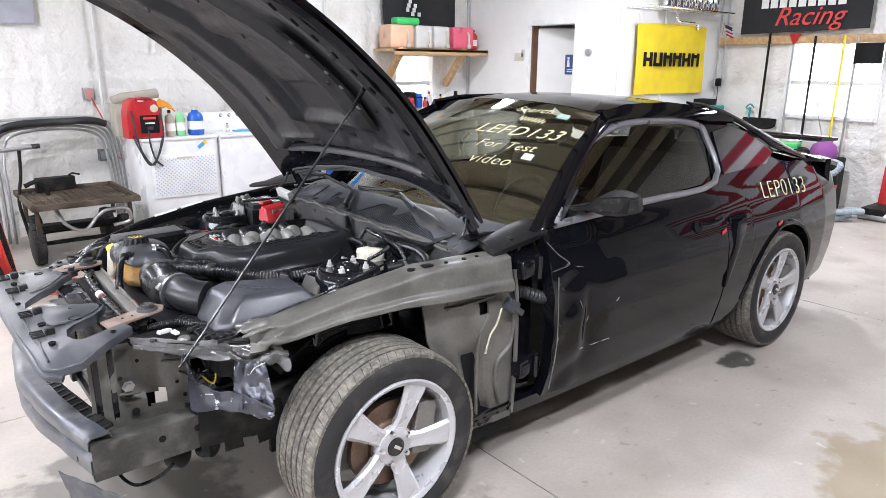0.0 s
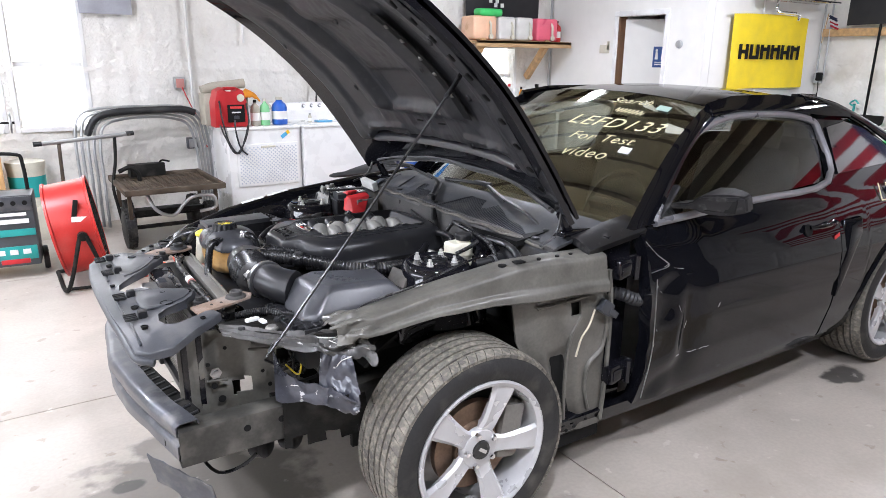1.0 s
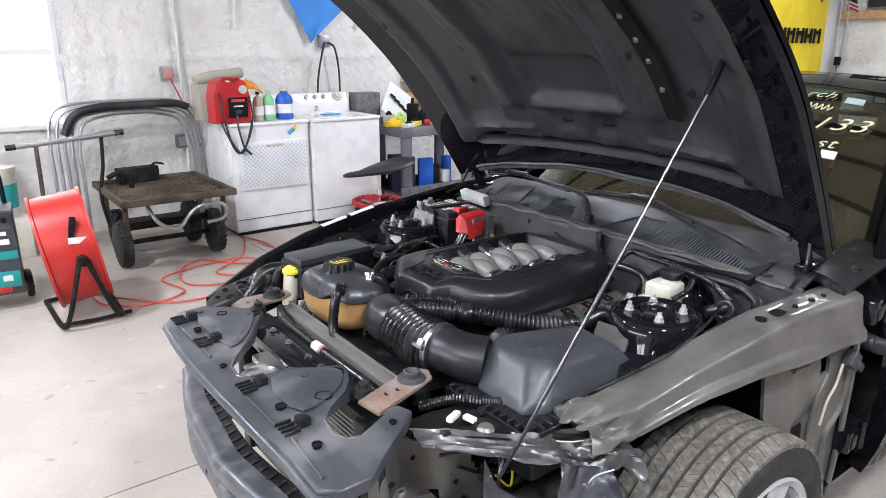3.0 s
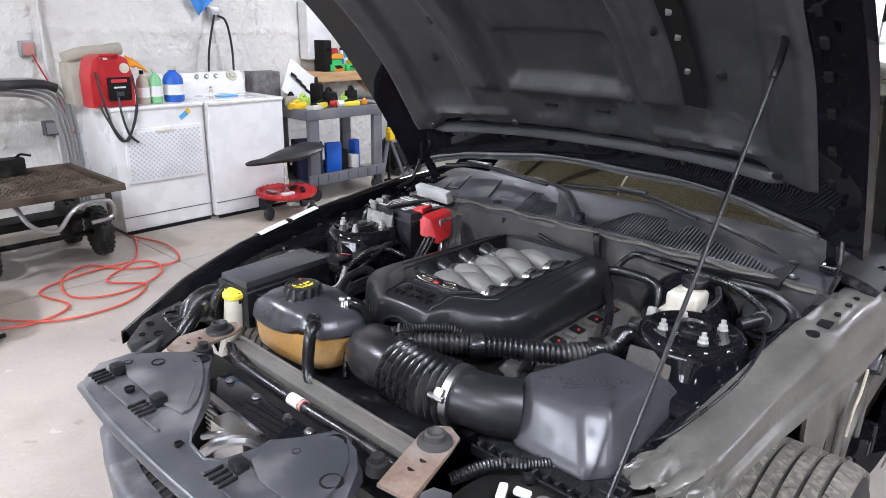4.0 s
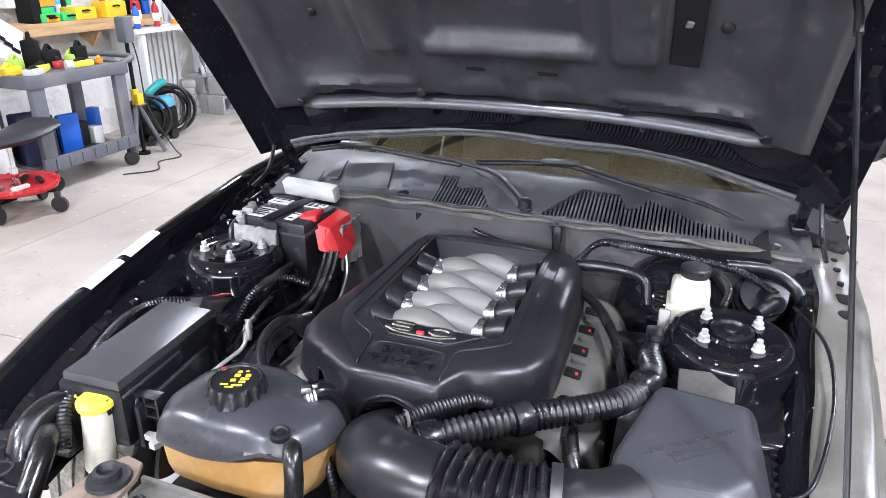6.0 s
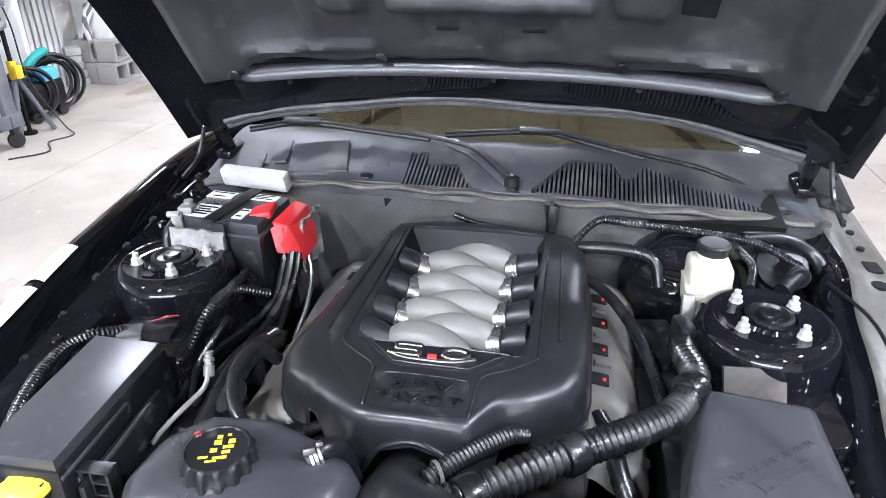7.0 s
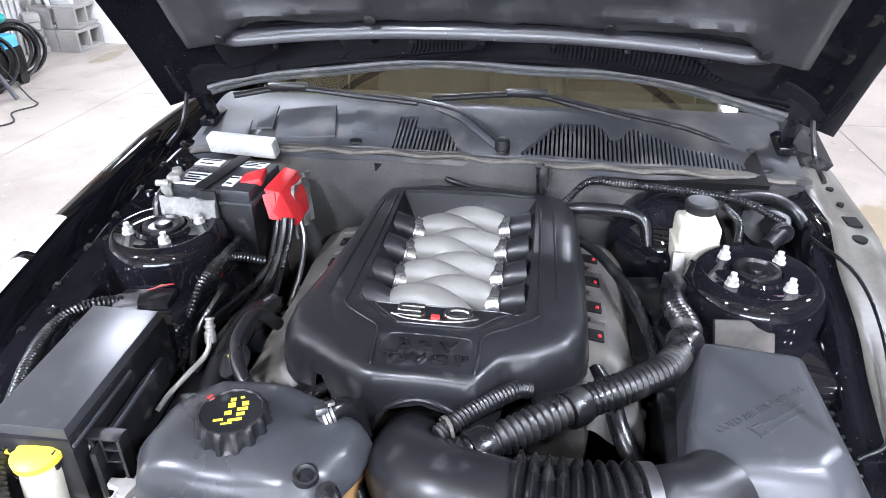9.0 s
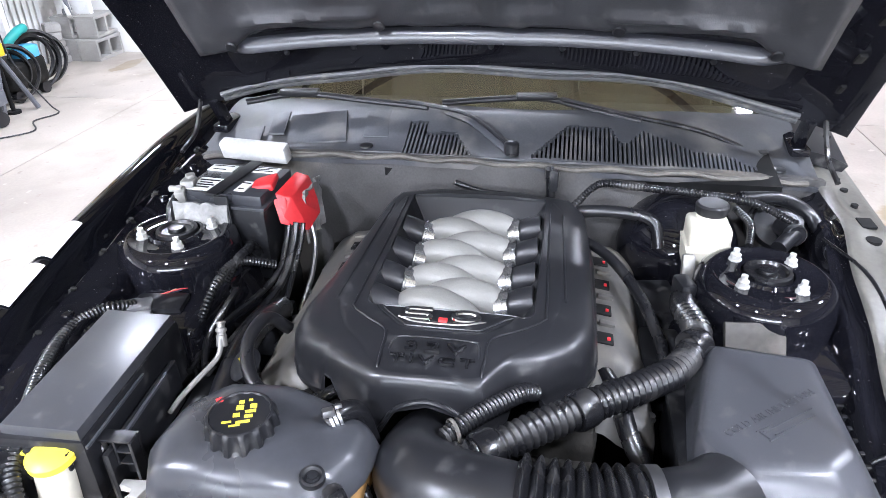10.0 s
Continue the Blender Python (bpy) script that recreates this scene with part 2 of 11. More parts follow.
def box(bm, c, s, rot=None, bevel=0.0, seg=2, taper=1.0):
    r = bmesh.ops.create_cube(bm, size=1.0)
    vs = r["verts"]
    for v in vs:
        k = taper if v.co.z > 0 else 1.0
        v.co = Vector((v.co.x * s[0] * k, v.co.y * s[1] * k, v.co.z * s[2]))
    if bevel:
        es = list({e for v in vs for e in v.link_edges})
        out = bmesh.ops.bevel(bm, geom=es, offset=bevel, segments=seg, profile=0.6, affect="EDGES")
        vs = list({v for f in out["faces"] for v in f.verts} | {v for v in vs if v.is_valid})
    m = Matrix.Translation(c)
    if rot is not None:
        m = m @ (rot if isinstance(rot, Matrix) else Euler([radians(a) for a in rot]).to_matrix().to_4x4())
    bmesh.ops.transform(bm, matrix=m, verts=vs)
    return bm


def frame_of(d):
    d = Vector(d).normalized()
    a = Vector((0, 0, 1)) if abs(d.z) < 0.9 else Vector((1, 0, 0))
    u = d.cross(a).normalized()
    return u, d.cross(u).normalized()


def rings(bm, loops, cap=True, closed=True):
    rows = [[bm.verts.new(p) for p in loop] for loop in loops]
    n = len(rows[0])
    for a, b in zip(rows, rows[1:]):
        for i in range(n if closed else n - 1):
            j = (i + 1) % n
            bm.faces.new((a[i], a[j], b[j], b[i]))
    if cap and closed:
        bm.faces.new(rows[0][::-1])
        bm.faces.new(rows[-1])
    return rows


def cyl(bm, p, q, r, r2=None, n=16, cap=True):
    p, q = Vector(p), Vector(q)
    u, w = frame_of(q - p)
    r2 = r if r2 is None else r2
    rings(bm, [[c + rr * (math.cos(2 * math.pi * i / n) * u + math.sin(2 * math.pi * i / n) * w) for i in range(n)] for c, rr in ((p, r), (q, r2))], cap)
    return bm


def lathe(bm, profile, origin, axis=(0, 0, 1), n=24, cap=True):
    o, d = Vector(origin), Vector(axis).normalized()
    u, w = frame_of(d)
    rings(bm, [[o + float(h) * d + float(r) * (math.cos(2 * math.pi * i / n) * u + math.sin(2 * math.pi * i / n) * w) for i in range(n)] for r, h in profile], cap)
    return bm


def spline(pts, k=6):
    pts = [Vector(p) for p in pts]
    if len(pts) < 3:
        return pts
    out = []
    ext = [pts[0] * 2 - pts[1]] + pts + [pts[-1] * 2 - pts[-2]]
    for i in range(1, len(ext) - 2):
        a, b, c, d = ext[i - 1:i + 3]
        for j in range(k):
            t = j / k
            out.append(0.5 * (2 * b + (c - a) * t + (2 * a - 5 * b + 4 * c - d) * t * t + (3 * b - a - 3 * c + d) * t ** 3))
    return out + [pts[-1]]


def tube(bm, pts, r, n=8, k=6, ribs=0.0, pitch=0.008, squash=1.0):
    path = spline(pts, k)
    if ribs:
        dense = [path[0]]
        for a, b in zip(path, path[1:]):
            m = max(1, round((b - a).length / (pitch / 2)))
            dense += [a.lerp(b, (j + 1) / m) for j in range(m)]
        path = dense
    loops, u = [], None
    for i, p in enumerate(path):
        d = (path[min(i + 1, len(path) - 1)] - path[max(i - 1, 0)]).normalized()
        if u is None:
            u = frame_of(d)[0]
        u = (u - d * u.dot(d)).normalized()
        w = d.cross(u)
        rr = r(i / max(1, len(path) - 1)) if callable(r) else r
        if ribs and i % 2:
            rr -= ribs
        loops.append([p + rr * (math.cos(2 * math.pi * j / n) * u + squash * math.sin(2 * math.pi * j / n) * w) for j in range(n)])
    rings(bm, loops)
    return bm


def ridged(x, y, z):
    """Sharp folds instead of soft waves."""
    return 1 - 2.6 * abs(noise.noise(Vector((x, y, z))))


def corrugated(bm, pts, r, depth, pitch, n=18):
    """Hose with rounded corrugations at an even pitch along its way."""
    path = spline(pts, 24)
    acc = [0.0]
    for a, b in zip(path, path[1:]):
        acc.append(acc[-1] + (b - a).length)
    count = int(acc[-1] / pitch) * 6
    loops, u, j = [], None, 0
    for i in range(count + 1):
        s = acc[-1] * i / count
        while j < len(acc) - 2 and acc[j + 1] < s:
            j += 1
        p = path[j].lerp(path[j + 1], (s - acc[j]) / max(1e-9, acc[j + 1] - acc[j]))
        d = (path[j + 1] - path[j]).normalized()
        u = frame_of(d)[0] if u is None else (u - d * u.dot(d)).normalized()
        w = d.cross(u)
        rr = r - depth * (1, 0.75, 0.2, 0, 0.2, 0.75)[i % 6]
        loops.append([p + rr * (math.cos(2 * math.pi * k / n) * u + math.sin(2 * math.pi * k / n) * w) for k in range(n)])
    rings(bm, loops)
    return bm


def rounded(outline, times=2):
    """Cut the corners of a closed outline of pairs."""
    for _ in range(times):
        out = []
        for (a, b), (c, d) in zip(outline, outline[1:] + outline[:1]):
            out += [(0.75 * a + 0.25 * c, 0.75 * b + 0.25 * d), (0.25 * a + 0.75 * c, 0.25 * b + 0.75 * d)]
        outline = out
    return outline


def prism(bm, outline, depth, to3=None, bevel=0.0, seg=2):
    """A flat outline of (a, b) pairs given depth; to3 turns (a, b, c) into a place."""
    to3 = to3 or (lambda a, b, c: (a, b, c))
    tmp = bmesh.new()
    lo = [tmp.verts.new((a, b, 0)) for a, b in outline]
    hi = [tmp.verts.new((a, b, depth)) for a, b in outline]
    top = tmp.faces.new(hi)
    tmp.faces.new(lo[::-1])
    n = len(lo)
    for i in range(n):
        tmp.faces.new((lo[i], lo[(i + 1) % n], hi[(i + 1) % n], hi[i]))
    if bevel:
        bmesh.ops.bevel(tmp, geom=list(top.edges), offset=bevel, segments=seg, profile=0.6, affect="EDGES")
    bmesh.ops.triangulate(tmp, faces=[f for f in tmp.faces if len(f.verts) > 4])
    vm = {v: bm.verts.new(to3(*v.co)) for v in tmp.verts}
    for f in tmp.faces:
        try:
            bm.faces.new([vm[v] for v in f.verts])
        except ValueError:
            pass
    tmp.free()
    return bm


def sheet(bm, f, nu, nv, thick=0.0, skip=None):
    """A surface f(u, v) with a thickness along its normals; skip(u, v) leaves holes."""
    g = [[Vector(f(i / nu, j / nv)) for j in range(nv + 1)] for i in range(nu + 1)]

    def nrm(i, j):
        a = g[min(i + 1, nu)][j] - g[max(i - 1, 0)][j]
        b = g[i][min(j + 1, nv)] - g[i][max(j - 1, 0)]
        c = a.cross(b)
        return c.normalized() if c.length > 1e-12 else Vector((0, 0, 1))

    top = [[bm.verts.new(g[i][j]) for j in range(nv + 1)] for i in range(nu + 1)]
    cells = {(i, j) for i in range(nu) for j in range(nv) if not (skip and skip((i + 0.5) / nu, (j + 0.5) / nv))}
    for i, j in cells:
        bm.faces.new((top[i][j], top[i + 1][j], top[i + 1][j + 1], top[i][j + 1]))
    if thick:
        bot = [[bm.verts.new(g[i][j] - thick * nrm(i, j)) for j in range(nv + 1)] for i in range(nu + 1)]
        for i, j in cells:
            bm.faces.new((bot[i][j], bot[i][j + 1], bot[i + 1][j + 1], bot[i + 1][j]))
            for (di, dj), (a, b) in (((-1, 0), ((i, j + 1), (i, j))), ((1, 0), ((i + 1, j), (i + 1, j + 1))), ((0, -1), ((i, j), (i + 1, j))), ((0, 1), ((i + 1, j + 1), (i, j + 1)))):
                if (i + di, j + dj) not in cells:
                    bm.faces.new((top[a[0]][a[1]], bot[a[0]][a[1]], bot[b[0]][b[1]], top[b[0]][b[1]]))
    bmesh.ops.delete(bm, geom=[v for v in bm.verts if not v.link_faces], context="VERTS")
    return bm


def lerp(x, xs, ys):
    return float(np.interp(x, xs, ys))


def text_part(name, body, size, material, m, parent=None, label="", depth=0.002, shear=0.0, spacing=1.0, thin=0.0):
    cu = bpy.data.curves.new(name, "FONT")
    cu.body, cu.size, cu.extrude, cu.shear, cu.space_character = body, size, depth, shear, spacing
    cu.offset = -thin
    cu.align_x, cu.align_y = "CENTER", "CENTER"
    tmp = new(name, cu)
    me = bpy.data.meshes.new_from_object(tmp.evaluated_get(bpy.context.evaluated_depsgraph_get()))
    bpy.data.objects.remove(tmp)
    me.materials.clear()
    me.polygons.foreach_set("use_smooth", [False] * len(me.polygons))
    me.materials.append(material)
    ob = new(name, me)
    ob.matrix_basis = m
    if parent is not None:
        ob.parent = parent
    return tagged(ob, label) if label else ob


def area_lamp(name, at, to, sx, sy, power, color=(0.93, 0.94, 1.05)):
    la = bpy.data.lights.new(name, "AREA")
    la.shape, la.size, la.size_y, la.energy, la.color = "RECTANGLE", sx, sy, power, color
    ob = new(name, la)
    ob.matrix_basis = look(at, to)
    return ob


# ---- room ----
XL, XR, YB, YF, ZC = -5.5, 7.5, 4.75, -6.0, 3.7
XP, YS = 5.25, 2.33      # restroom box: front wall, side wall


def concrete():
    m = mat("sealed_concrete_floor", (0.43, 0.387, 0.338), 0.4, var=0.16, scale=1.3, fine=60, bump=0.12, bump_scale=25, dirt=(0.33, 0.29, 0.245), dirt_amount=0.42, dirt_scale=2.1)
    nt = m.node_tree
    n, l = nt.nodes, nt.links
    p = n["Principled BSDF"]
    geo = n.new("ShaderNodeTexCoord")
    # damp and dried stains with a shape of their own: place x, y, half sizes, strength
    base = p.inputs["Base Color"].links[0].from_socket
    rough = p.inputs["Roughness"].links[0].from_socket
    wob = n.new("ShaderNodeTexNoise")
    wob.inputs["Scale"].default_value, wob.inputs["Detail"].default_value = 5.0, 6.0
    l.new(geo.outputs["Object"], wob.inputs[0])
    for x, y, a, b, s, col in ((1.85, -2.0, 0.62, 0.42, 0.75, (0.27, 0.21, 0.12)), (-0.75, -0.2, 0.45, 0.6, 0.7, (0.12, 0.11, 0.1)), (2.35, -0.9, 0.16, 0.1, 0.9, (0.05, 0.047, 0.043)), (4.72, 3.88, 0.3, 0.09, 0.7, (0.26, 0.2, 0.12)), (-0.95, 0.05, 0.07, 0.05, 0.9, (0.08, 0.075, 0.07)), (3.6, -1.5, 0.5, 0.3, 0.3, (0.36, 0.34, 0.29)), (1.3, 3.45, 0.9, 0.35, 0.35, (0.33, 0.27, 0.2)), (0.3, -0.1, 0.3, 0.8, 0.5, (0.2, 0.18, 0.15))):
        mp = n.new("ShaderNodeMapping")
        mp.vector_type = "POINT"
        mp.inputs["Location"].default_value = (-x / a, -y / b, 0)
        mp.inputs["Scale"].default_value = (1 / a, 1 / b, 0)
        l.new(geo.outputs["Object"], mp.inputs[0])
        ln = n.new("ShaderNodeVectorMath")
        ln.operation = "LENGTH"
        l.new(mp.outputs[0], ln.inputs[0])
        ad = n.new("ShaderNodeMath")
        ad.operation = "MULTIPLY_ADD"
        ad.inputs[1].default_value = 1.6
        l.new(wob.outputs[0], ad.inputs[0])
        l.new(ln.outputs["Value"], ad.inputs[2])
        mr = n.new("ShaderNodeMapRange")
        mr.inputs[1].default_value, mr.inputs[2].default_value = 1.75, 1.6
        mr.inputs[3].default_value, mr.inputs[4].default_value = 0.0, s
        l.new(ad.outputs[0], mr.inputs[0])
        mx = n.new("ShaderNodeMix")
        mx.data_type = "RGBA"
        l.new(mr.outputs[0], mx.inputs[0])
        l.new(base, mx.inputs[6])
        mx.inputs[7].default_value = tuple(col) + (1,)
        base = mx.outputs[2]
    sp = n.new("ShaderNodeTexNoise")
    sp.inputs["Scale"].default_value, sp.inputs["Detail"].default_value = 11.0, 7.0
    l.new(geo.outputs["Object"], sp.inputs[0])
    for lo, hi, s, col in ((0.655, 0.70, 0.55, (0.24, 0.19, 0.145)), (0.33, 0.29, 0.5, (0.6, 0.56, 0.51))):
        mr = n.new("ShaderNodeMapRange")
        mr.inputs[1].default_value, mr.inputs[2].default_value, mr.inputs[4].default_value = lo, hi, s
        l.new(sp.outputs[0], mr.inputs[0])
        mx = n.new("ShaderNodeMix")
        mx.data_type = "RGBA"
        l.new(mr.outputs[0], mx.inputs[0])
        l.new(base, mx.inputs[6])
        mx.inputs[7].default_value = tuple(col) + (1,)
        base = mx.outputs[2]
    l.new(base, p.inputs["Base Color"])
    return m


CONCRETE = concrete()
SAWCUT = mat("dark_joint", (0.16, 0.14, 0.12), 0.9, var=0.2)

bm = B()
JOINTS_X, JOINTS_Y = (-3.6, 0.6, 3.7), (-2.1, 0.86, 3.1)
xs = [XL - 0.2] + [v for j in JOINTS_X for v in (j - 0.003, j + 0.003)] + [9.2]
ys = [YF - 0.2] + [v for j in JOINTS_Y for v in (j - 0.003, j + 0.003)] + [YB + 0.2]
for i in range(0, len(xs), 2):
    for j in range(0, len(ys), 2):
        box(bm, ((xs[i] + xs[i + 1]) / 2, (ys[j] + ys[j + 1]) / 2, -0.06), (xs[i + 1] - xs[i], ys[j + 1] - ys[j], 0.12))
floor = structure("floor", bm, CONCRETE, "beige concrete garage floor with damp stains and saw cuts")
bm = B()
box(bm, (1.8, -0.6, -0.14), (15, 11.2, 0.14))
structure("floor_base", bm, SAWCUT, "dark bottom of the floor's saw cuts")


def foam_height(a, z, seed):
    """Relief of sprayed foam between studs: vertical runs, blobs and girt ridges."""
    bay = (a / 1.22) % 1.0
    edge = min(bay, 1 - bay) * 1.22
    h = 0.02 * noise.noise(Vector((a * 1.6, z * 1.3, seed))) + 0.012 * noise.noise(Vector((a * 9, z * 2.2, seed + 4)))
    h += 0.007 * noise.noise(Vector((a * 22, z * 9, seed + 9)))
    runs = noise.noise(Vector((a * 13, z * 1.2, seed + 20)))
    h += 0.013 * max(0, runs) * (0.5 + 0.5 * noise.noise(Vector((a, z, seed + 31))))
    if edge < 0.05:
        h *= 0.25
        h -= 0.012
    g = min(abs(z - 1.44), abs(z - 0.72), abs(z - 2.5), abs(z - 3.2))
    if g < 0.05:
        h += 0.018 * (1 - g / 0.05)
    return h


def foam_wall(name, a0, a1, place, holes, label, seed, step=0.032, material=None):
    """place(a, z, h): wall coordinate, height and relief to a point; holes: rectangles a0, a1, z0, z1."""
    nu, nv = int((a1 - a0) / step), int(ZC / step)

    def f(u, v):
        a, z = a0 + (a1 - a0) * u, ZC * v
        return place(a, z, foam_height(a, z, seed))

    def skip(u, v):
        a, z = a0 + (a1 - a0) * u, ZC * v
        return any(h[0] < a < h[1] and h[2] < z < h[3] for h in holes)

    bm = B()
    sheet(bm, f, nu, nv, 0.16, skip)
    return structure(name, bm, material or FOAM, label, angle=80)


BACK_HOLES = [(-1.78, -1.13, 0.93, 2.25), (-1.0, -0.44, 0.93, 2.25), (4.02, 4.62, 1.02, 1.70)]
foam_wall("wall_north", XL, XP + 0.1, lambda a, z, h: (a, YB - h, z), BACK_HOLES, "white painted spray-foam wall with rough vertical runs", 3)
FAR_HOLES = [(0.36, 1.36, 1.04, 1.88)]
foam_wall("wall_east", YF, YS + 0.1, lambda a, z, h: (XR + 0.17 - h, a, z), FAR_HOLES, "white painted spray-foam wall behind the tool rail", 8)
# south wall is never in view; its dark colour keeps the door's reflections black
foam_wall("wall_south", XL, XR, lambda a, z, h: (a, YF + h, z), [], "unseen closing wall, coloured dark for the car's reflections", 12, 0.12, DIM_WALL)
foam_wall("wall_west", YF, YB, lambda a, z, h: (XL + h, a, z), [(y0, y0 + 1.0, 1.3, 2.0) for y0 in (-2.3, -1.1, 0.1, 1.3)], "white painted spray-foam wall", 17, 0.12)
bm = B()
box(bm, (1.0, -0.6, ZC + 0.08), (13.4, 11.2, 0.16))
structure("ceiling", bm, mat("tan_ceiling_sheet", (0.52, 0.47, 0.32), 0.7, var=0.1, bump=0.1), "tan boarded ceiling")
bm = B()
for x in np.arange(-5, 7.5, 0.61):
    box(bm, (float(x), -0.6, ZC - 0.07), (0.05, 10.6, 0.14))
structure("ceiling_trim", bm, mat("dark_joist", (0.09, 0.065, 0.045), 0.8, var=0.3), "dark wooden joists under the ceiling")

# restroom box
DOOR = (2.86, 3.56, 2.07)
bm = B()
box(bm, (XP + 0.06, (YS + DOOR[0]) / 2, ZC / 2), (0.12, DOOR[0] - YS, ZC))
box(bm, (XP + 0.06, (DOOR[1] + YB - 0.03) / 2, ZC / 2), (0.12, YB - 0.03 - DOOR[1], ZC))
box(bm, (XP + 0.06, (DOOR[0] + DOOR[1]) / 2, (DOOR[2] + ZC) / 2), (0.12, DOOR[1] - DOOR[0], ZC - DOOR[2]))
structure("wall_restroom_front", bm, DRYWALL, "smooth white drywall of the restroom with a doorway")
bm = B()
box(bm, ((XP + 0.125 + XR) / 2, YS + 0.06, ZC / 2), (XR - XP - 0.125, 0.12, ZC))
structure("wall_restroom_side", bm, DRYWALL, "smooth white drywall side of the restroom")
bm = B()
box(bm, (7.2, 3.5, 1.35), (0.1, 2.2, 2.7))
box(bm, (6.3, 4.6, 1.35), (1.8, 0.1, 2.7))
box(bm, (6.3, 3.5, 2.75), (1.9, 2.2, 0.1))
structure("wall_restroom_inside", bm, DRYWALL, "plain white inside walls of the restroom")
bm = B()
for y in (DOOR[0] - 0.025, DOOR[1] + 0.025):
    box(bm, (XP - 0.008, y, DOOR[2] / 2 + 0.025), (0.022, 0.055, DOOR[2] + 0.05), bevel=0.004)
box(bm, (XP - 0.010, (DOOR[0] + DOOR[1]) / 2, DOOR[2] + 0.03), (0.022, DOOR[1] - DOOR[0] + 0.1, 0.055), bevel=0.004)
structure("trim", bm, WHITE_PAINT, "white painted casing of the restroom doorway")
door = thing("door_1", "white restroom door standing open inwards with blue sign", "door")
door["kind"] = "structure"
bm = B()
box(bm, (0, -0.34, 1.02), (0.04, 0.68, 2.02), bevel=0.004)
leaf = part("leaf", bm, DRYWALL, door)
bm = B()
box(bm, (-0.025, -0.42, 1.60), (0.006, 0.15, 0.24), bevel=0.002)
sign = part("sign", bm, BLUE_SIGN, leaf, "blue restroom sign with white pictograms")
bm = B()
for dy in (-0.035, 0.035):
    lathe(bm, [(0.012, 0), (0.016, 0.004), (0.012, 0.008)], (-0.03, -0.42 + dy, 1.675), (-1, 0, 0), 10)
    box(bm, (-0.031, -0.42 + dy, 1.615), (0.004, 0.036, 0.085), taper=0.6)
box(bm, (-0.031, -0.42, 1.515), (0.004, 0.1, 0.014))
box(bm, (-0.031, -0.42, 1.54), (0.004, 0.1, 0.008))
part("pictogram", bm, LETTER_WHITE, leaf)
bm = B()
cyl(bm, (-0.02, -0.63, 0.98), (-0.06, -0.63, 0.98), 0.012)
cyl(bm, (-0.06, -0.63, 0.98), (-0.09, -0.63, 0.98), 0.026, 0.022)
part("door_handle", bm, STEEL, door)
door.matrix_basis = pose(XP + 0.09, DOOR[1] - 0.03, 0.01, 0, 0, 38)
bm = B()
box(bm, (XP + 0.06, DOOR[1] - 0.012, DOOR[2] / 2), (0.12, 0.02, DOOR[2]))
structure("door_jamb", bm, mat("brown_jamb", (0.16, 0.08, 0.04), 0.5, var=0.2), "brown wooden jamb of the restroom doorway")


def window(name, place, a0, a1, z0, z1, label, bars=(0.5,)):
    """Window in a foam wall; place(a, depth, z) with depth 0 at the wall's face and growing outwards."""
    w = thing(name, label, "window")
    w["kind"] = "structure"

    def slab(nm, aa, ab, za, zb, d0, d1, material, label=""):
        bm = B()
        p = [place(a, d, z) for a in (aa, ab) for d in (d0, d1) for z in (za, zb)]
        lo = [min(q[k] for q in p) for k in range(3)]
        hi = [max(q[k] for q in p) for k in range(3)]
        box(bm, [(l + h) / 2 for l, h in zip(lo, hi)], [h - l for l, h in zip(lo, hi)], bevel=0.003, seg=1)
        return part(nm, bm, material, w, label)

    t = 0.04
    fr = slab("window_frame", a0 - t, a0, z0 - t, z1 + t, -0.012, 0.14, WHITE_PAINT)
    slab("window_frame", a1, a1 + t, z0 - t, z1 + t, -0.012, 0.14, WHITE_PAINT)
    slab("window_frame", a0, a1, z1, z1 + t, -0.012, 0.14, WHITE_PAINT)
    slab("window_sill", a0, a1, z0 - t, z0, -0.03, 0.14, WHITE_PAINT)
    for b in bars:
        zb = z0 + (z1 - z0) * b
        slab("sash_bar", a0, a1, zb - 0.025, zb + 0.025, 0.06, 0.1, WHITE_PAINT)
    pane = slab("pane", a0, a1, z0, z1, 0.112, 0.118, glass_mat("clear_glass", (0.97, 0.98, 0.98)))
    pane.visible_shadow = False
    return w


bw = lambda a, d, z: (a, YB + d, z)
window("window_1", bw, *BACK_HOLES[0], "white framed sash window glaring with daylight", (0.42,))
window("window_2", bw, *BACK_HOLES[1], "white framed sash window glaring with daylight", (0.42,))
window("window_3", bw, *BACK_HOLES[2], "small white framed window above the bottle bench", (0.5,))
window("window_4", lambda a, d, z: (XR + d, a, z), *FAR_HOLES[0], "white framed window behind the hanging brooms", (0.45,))
for nm, a0, a1, z0, z1 in [("backdrop_north", *h) for h in BACK_HOLES]:
    bm = B()
    box(bm, ((a0 + a1) / 2, YB + 0.3, (z0 + z1) / 2), (a1 - a0 + 0.2, 0.02, z1 - z0 + 0.2))
    structure("backdrop", bm, DAYLIGHT, "bright overcast daylight outside")
bm = B()
box(bm, (XR + 0.3, 0.86, 1.46), (0.02, 1.2, 1.04))
structure("backdrop", bm, DAYLIGHT, "bright overcast daylight outside")

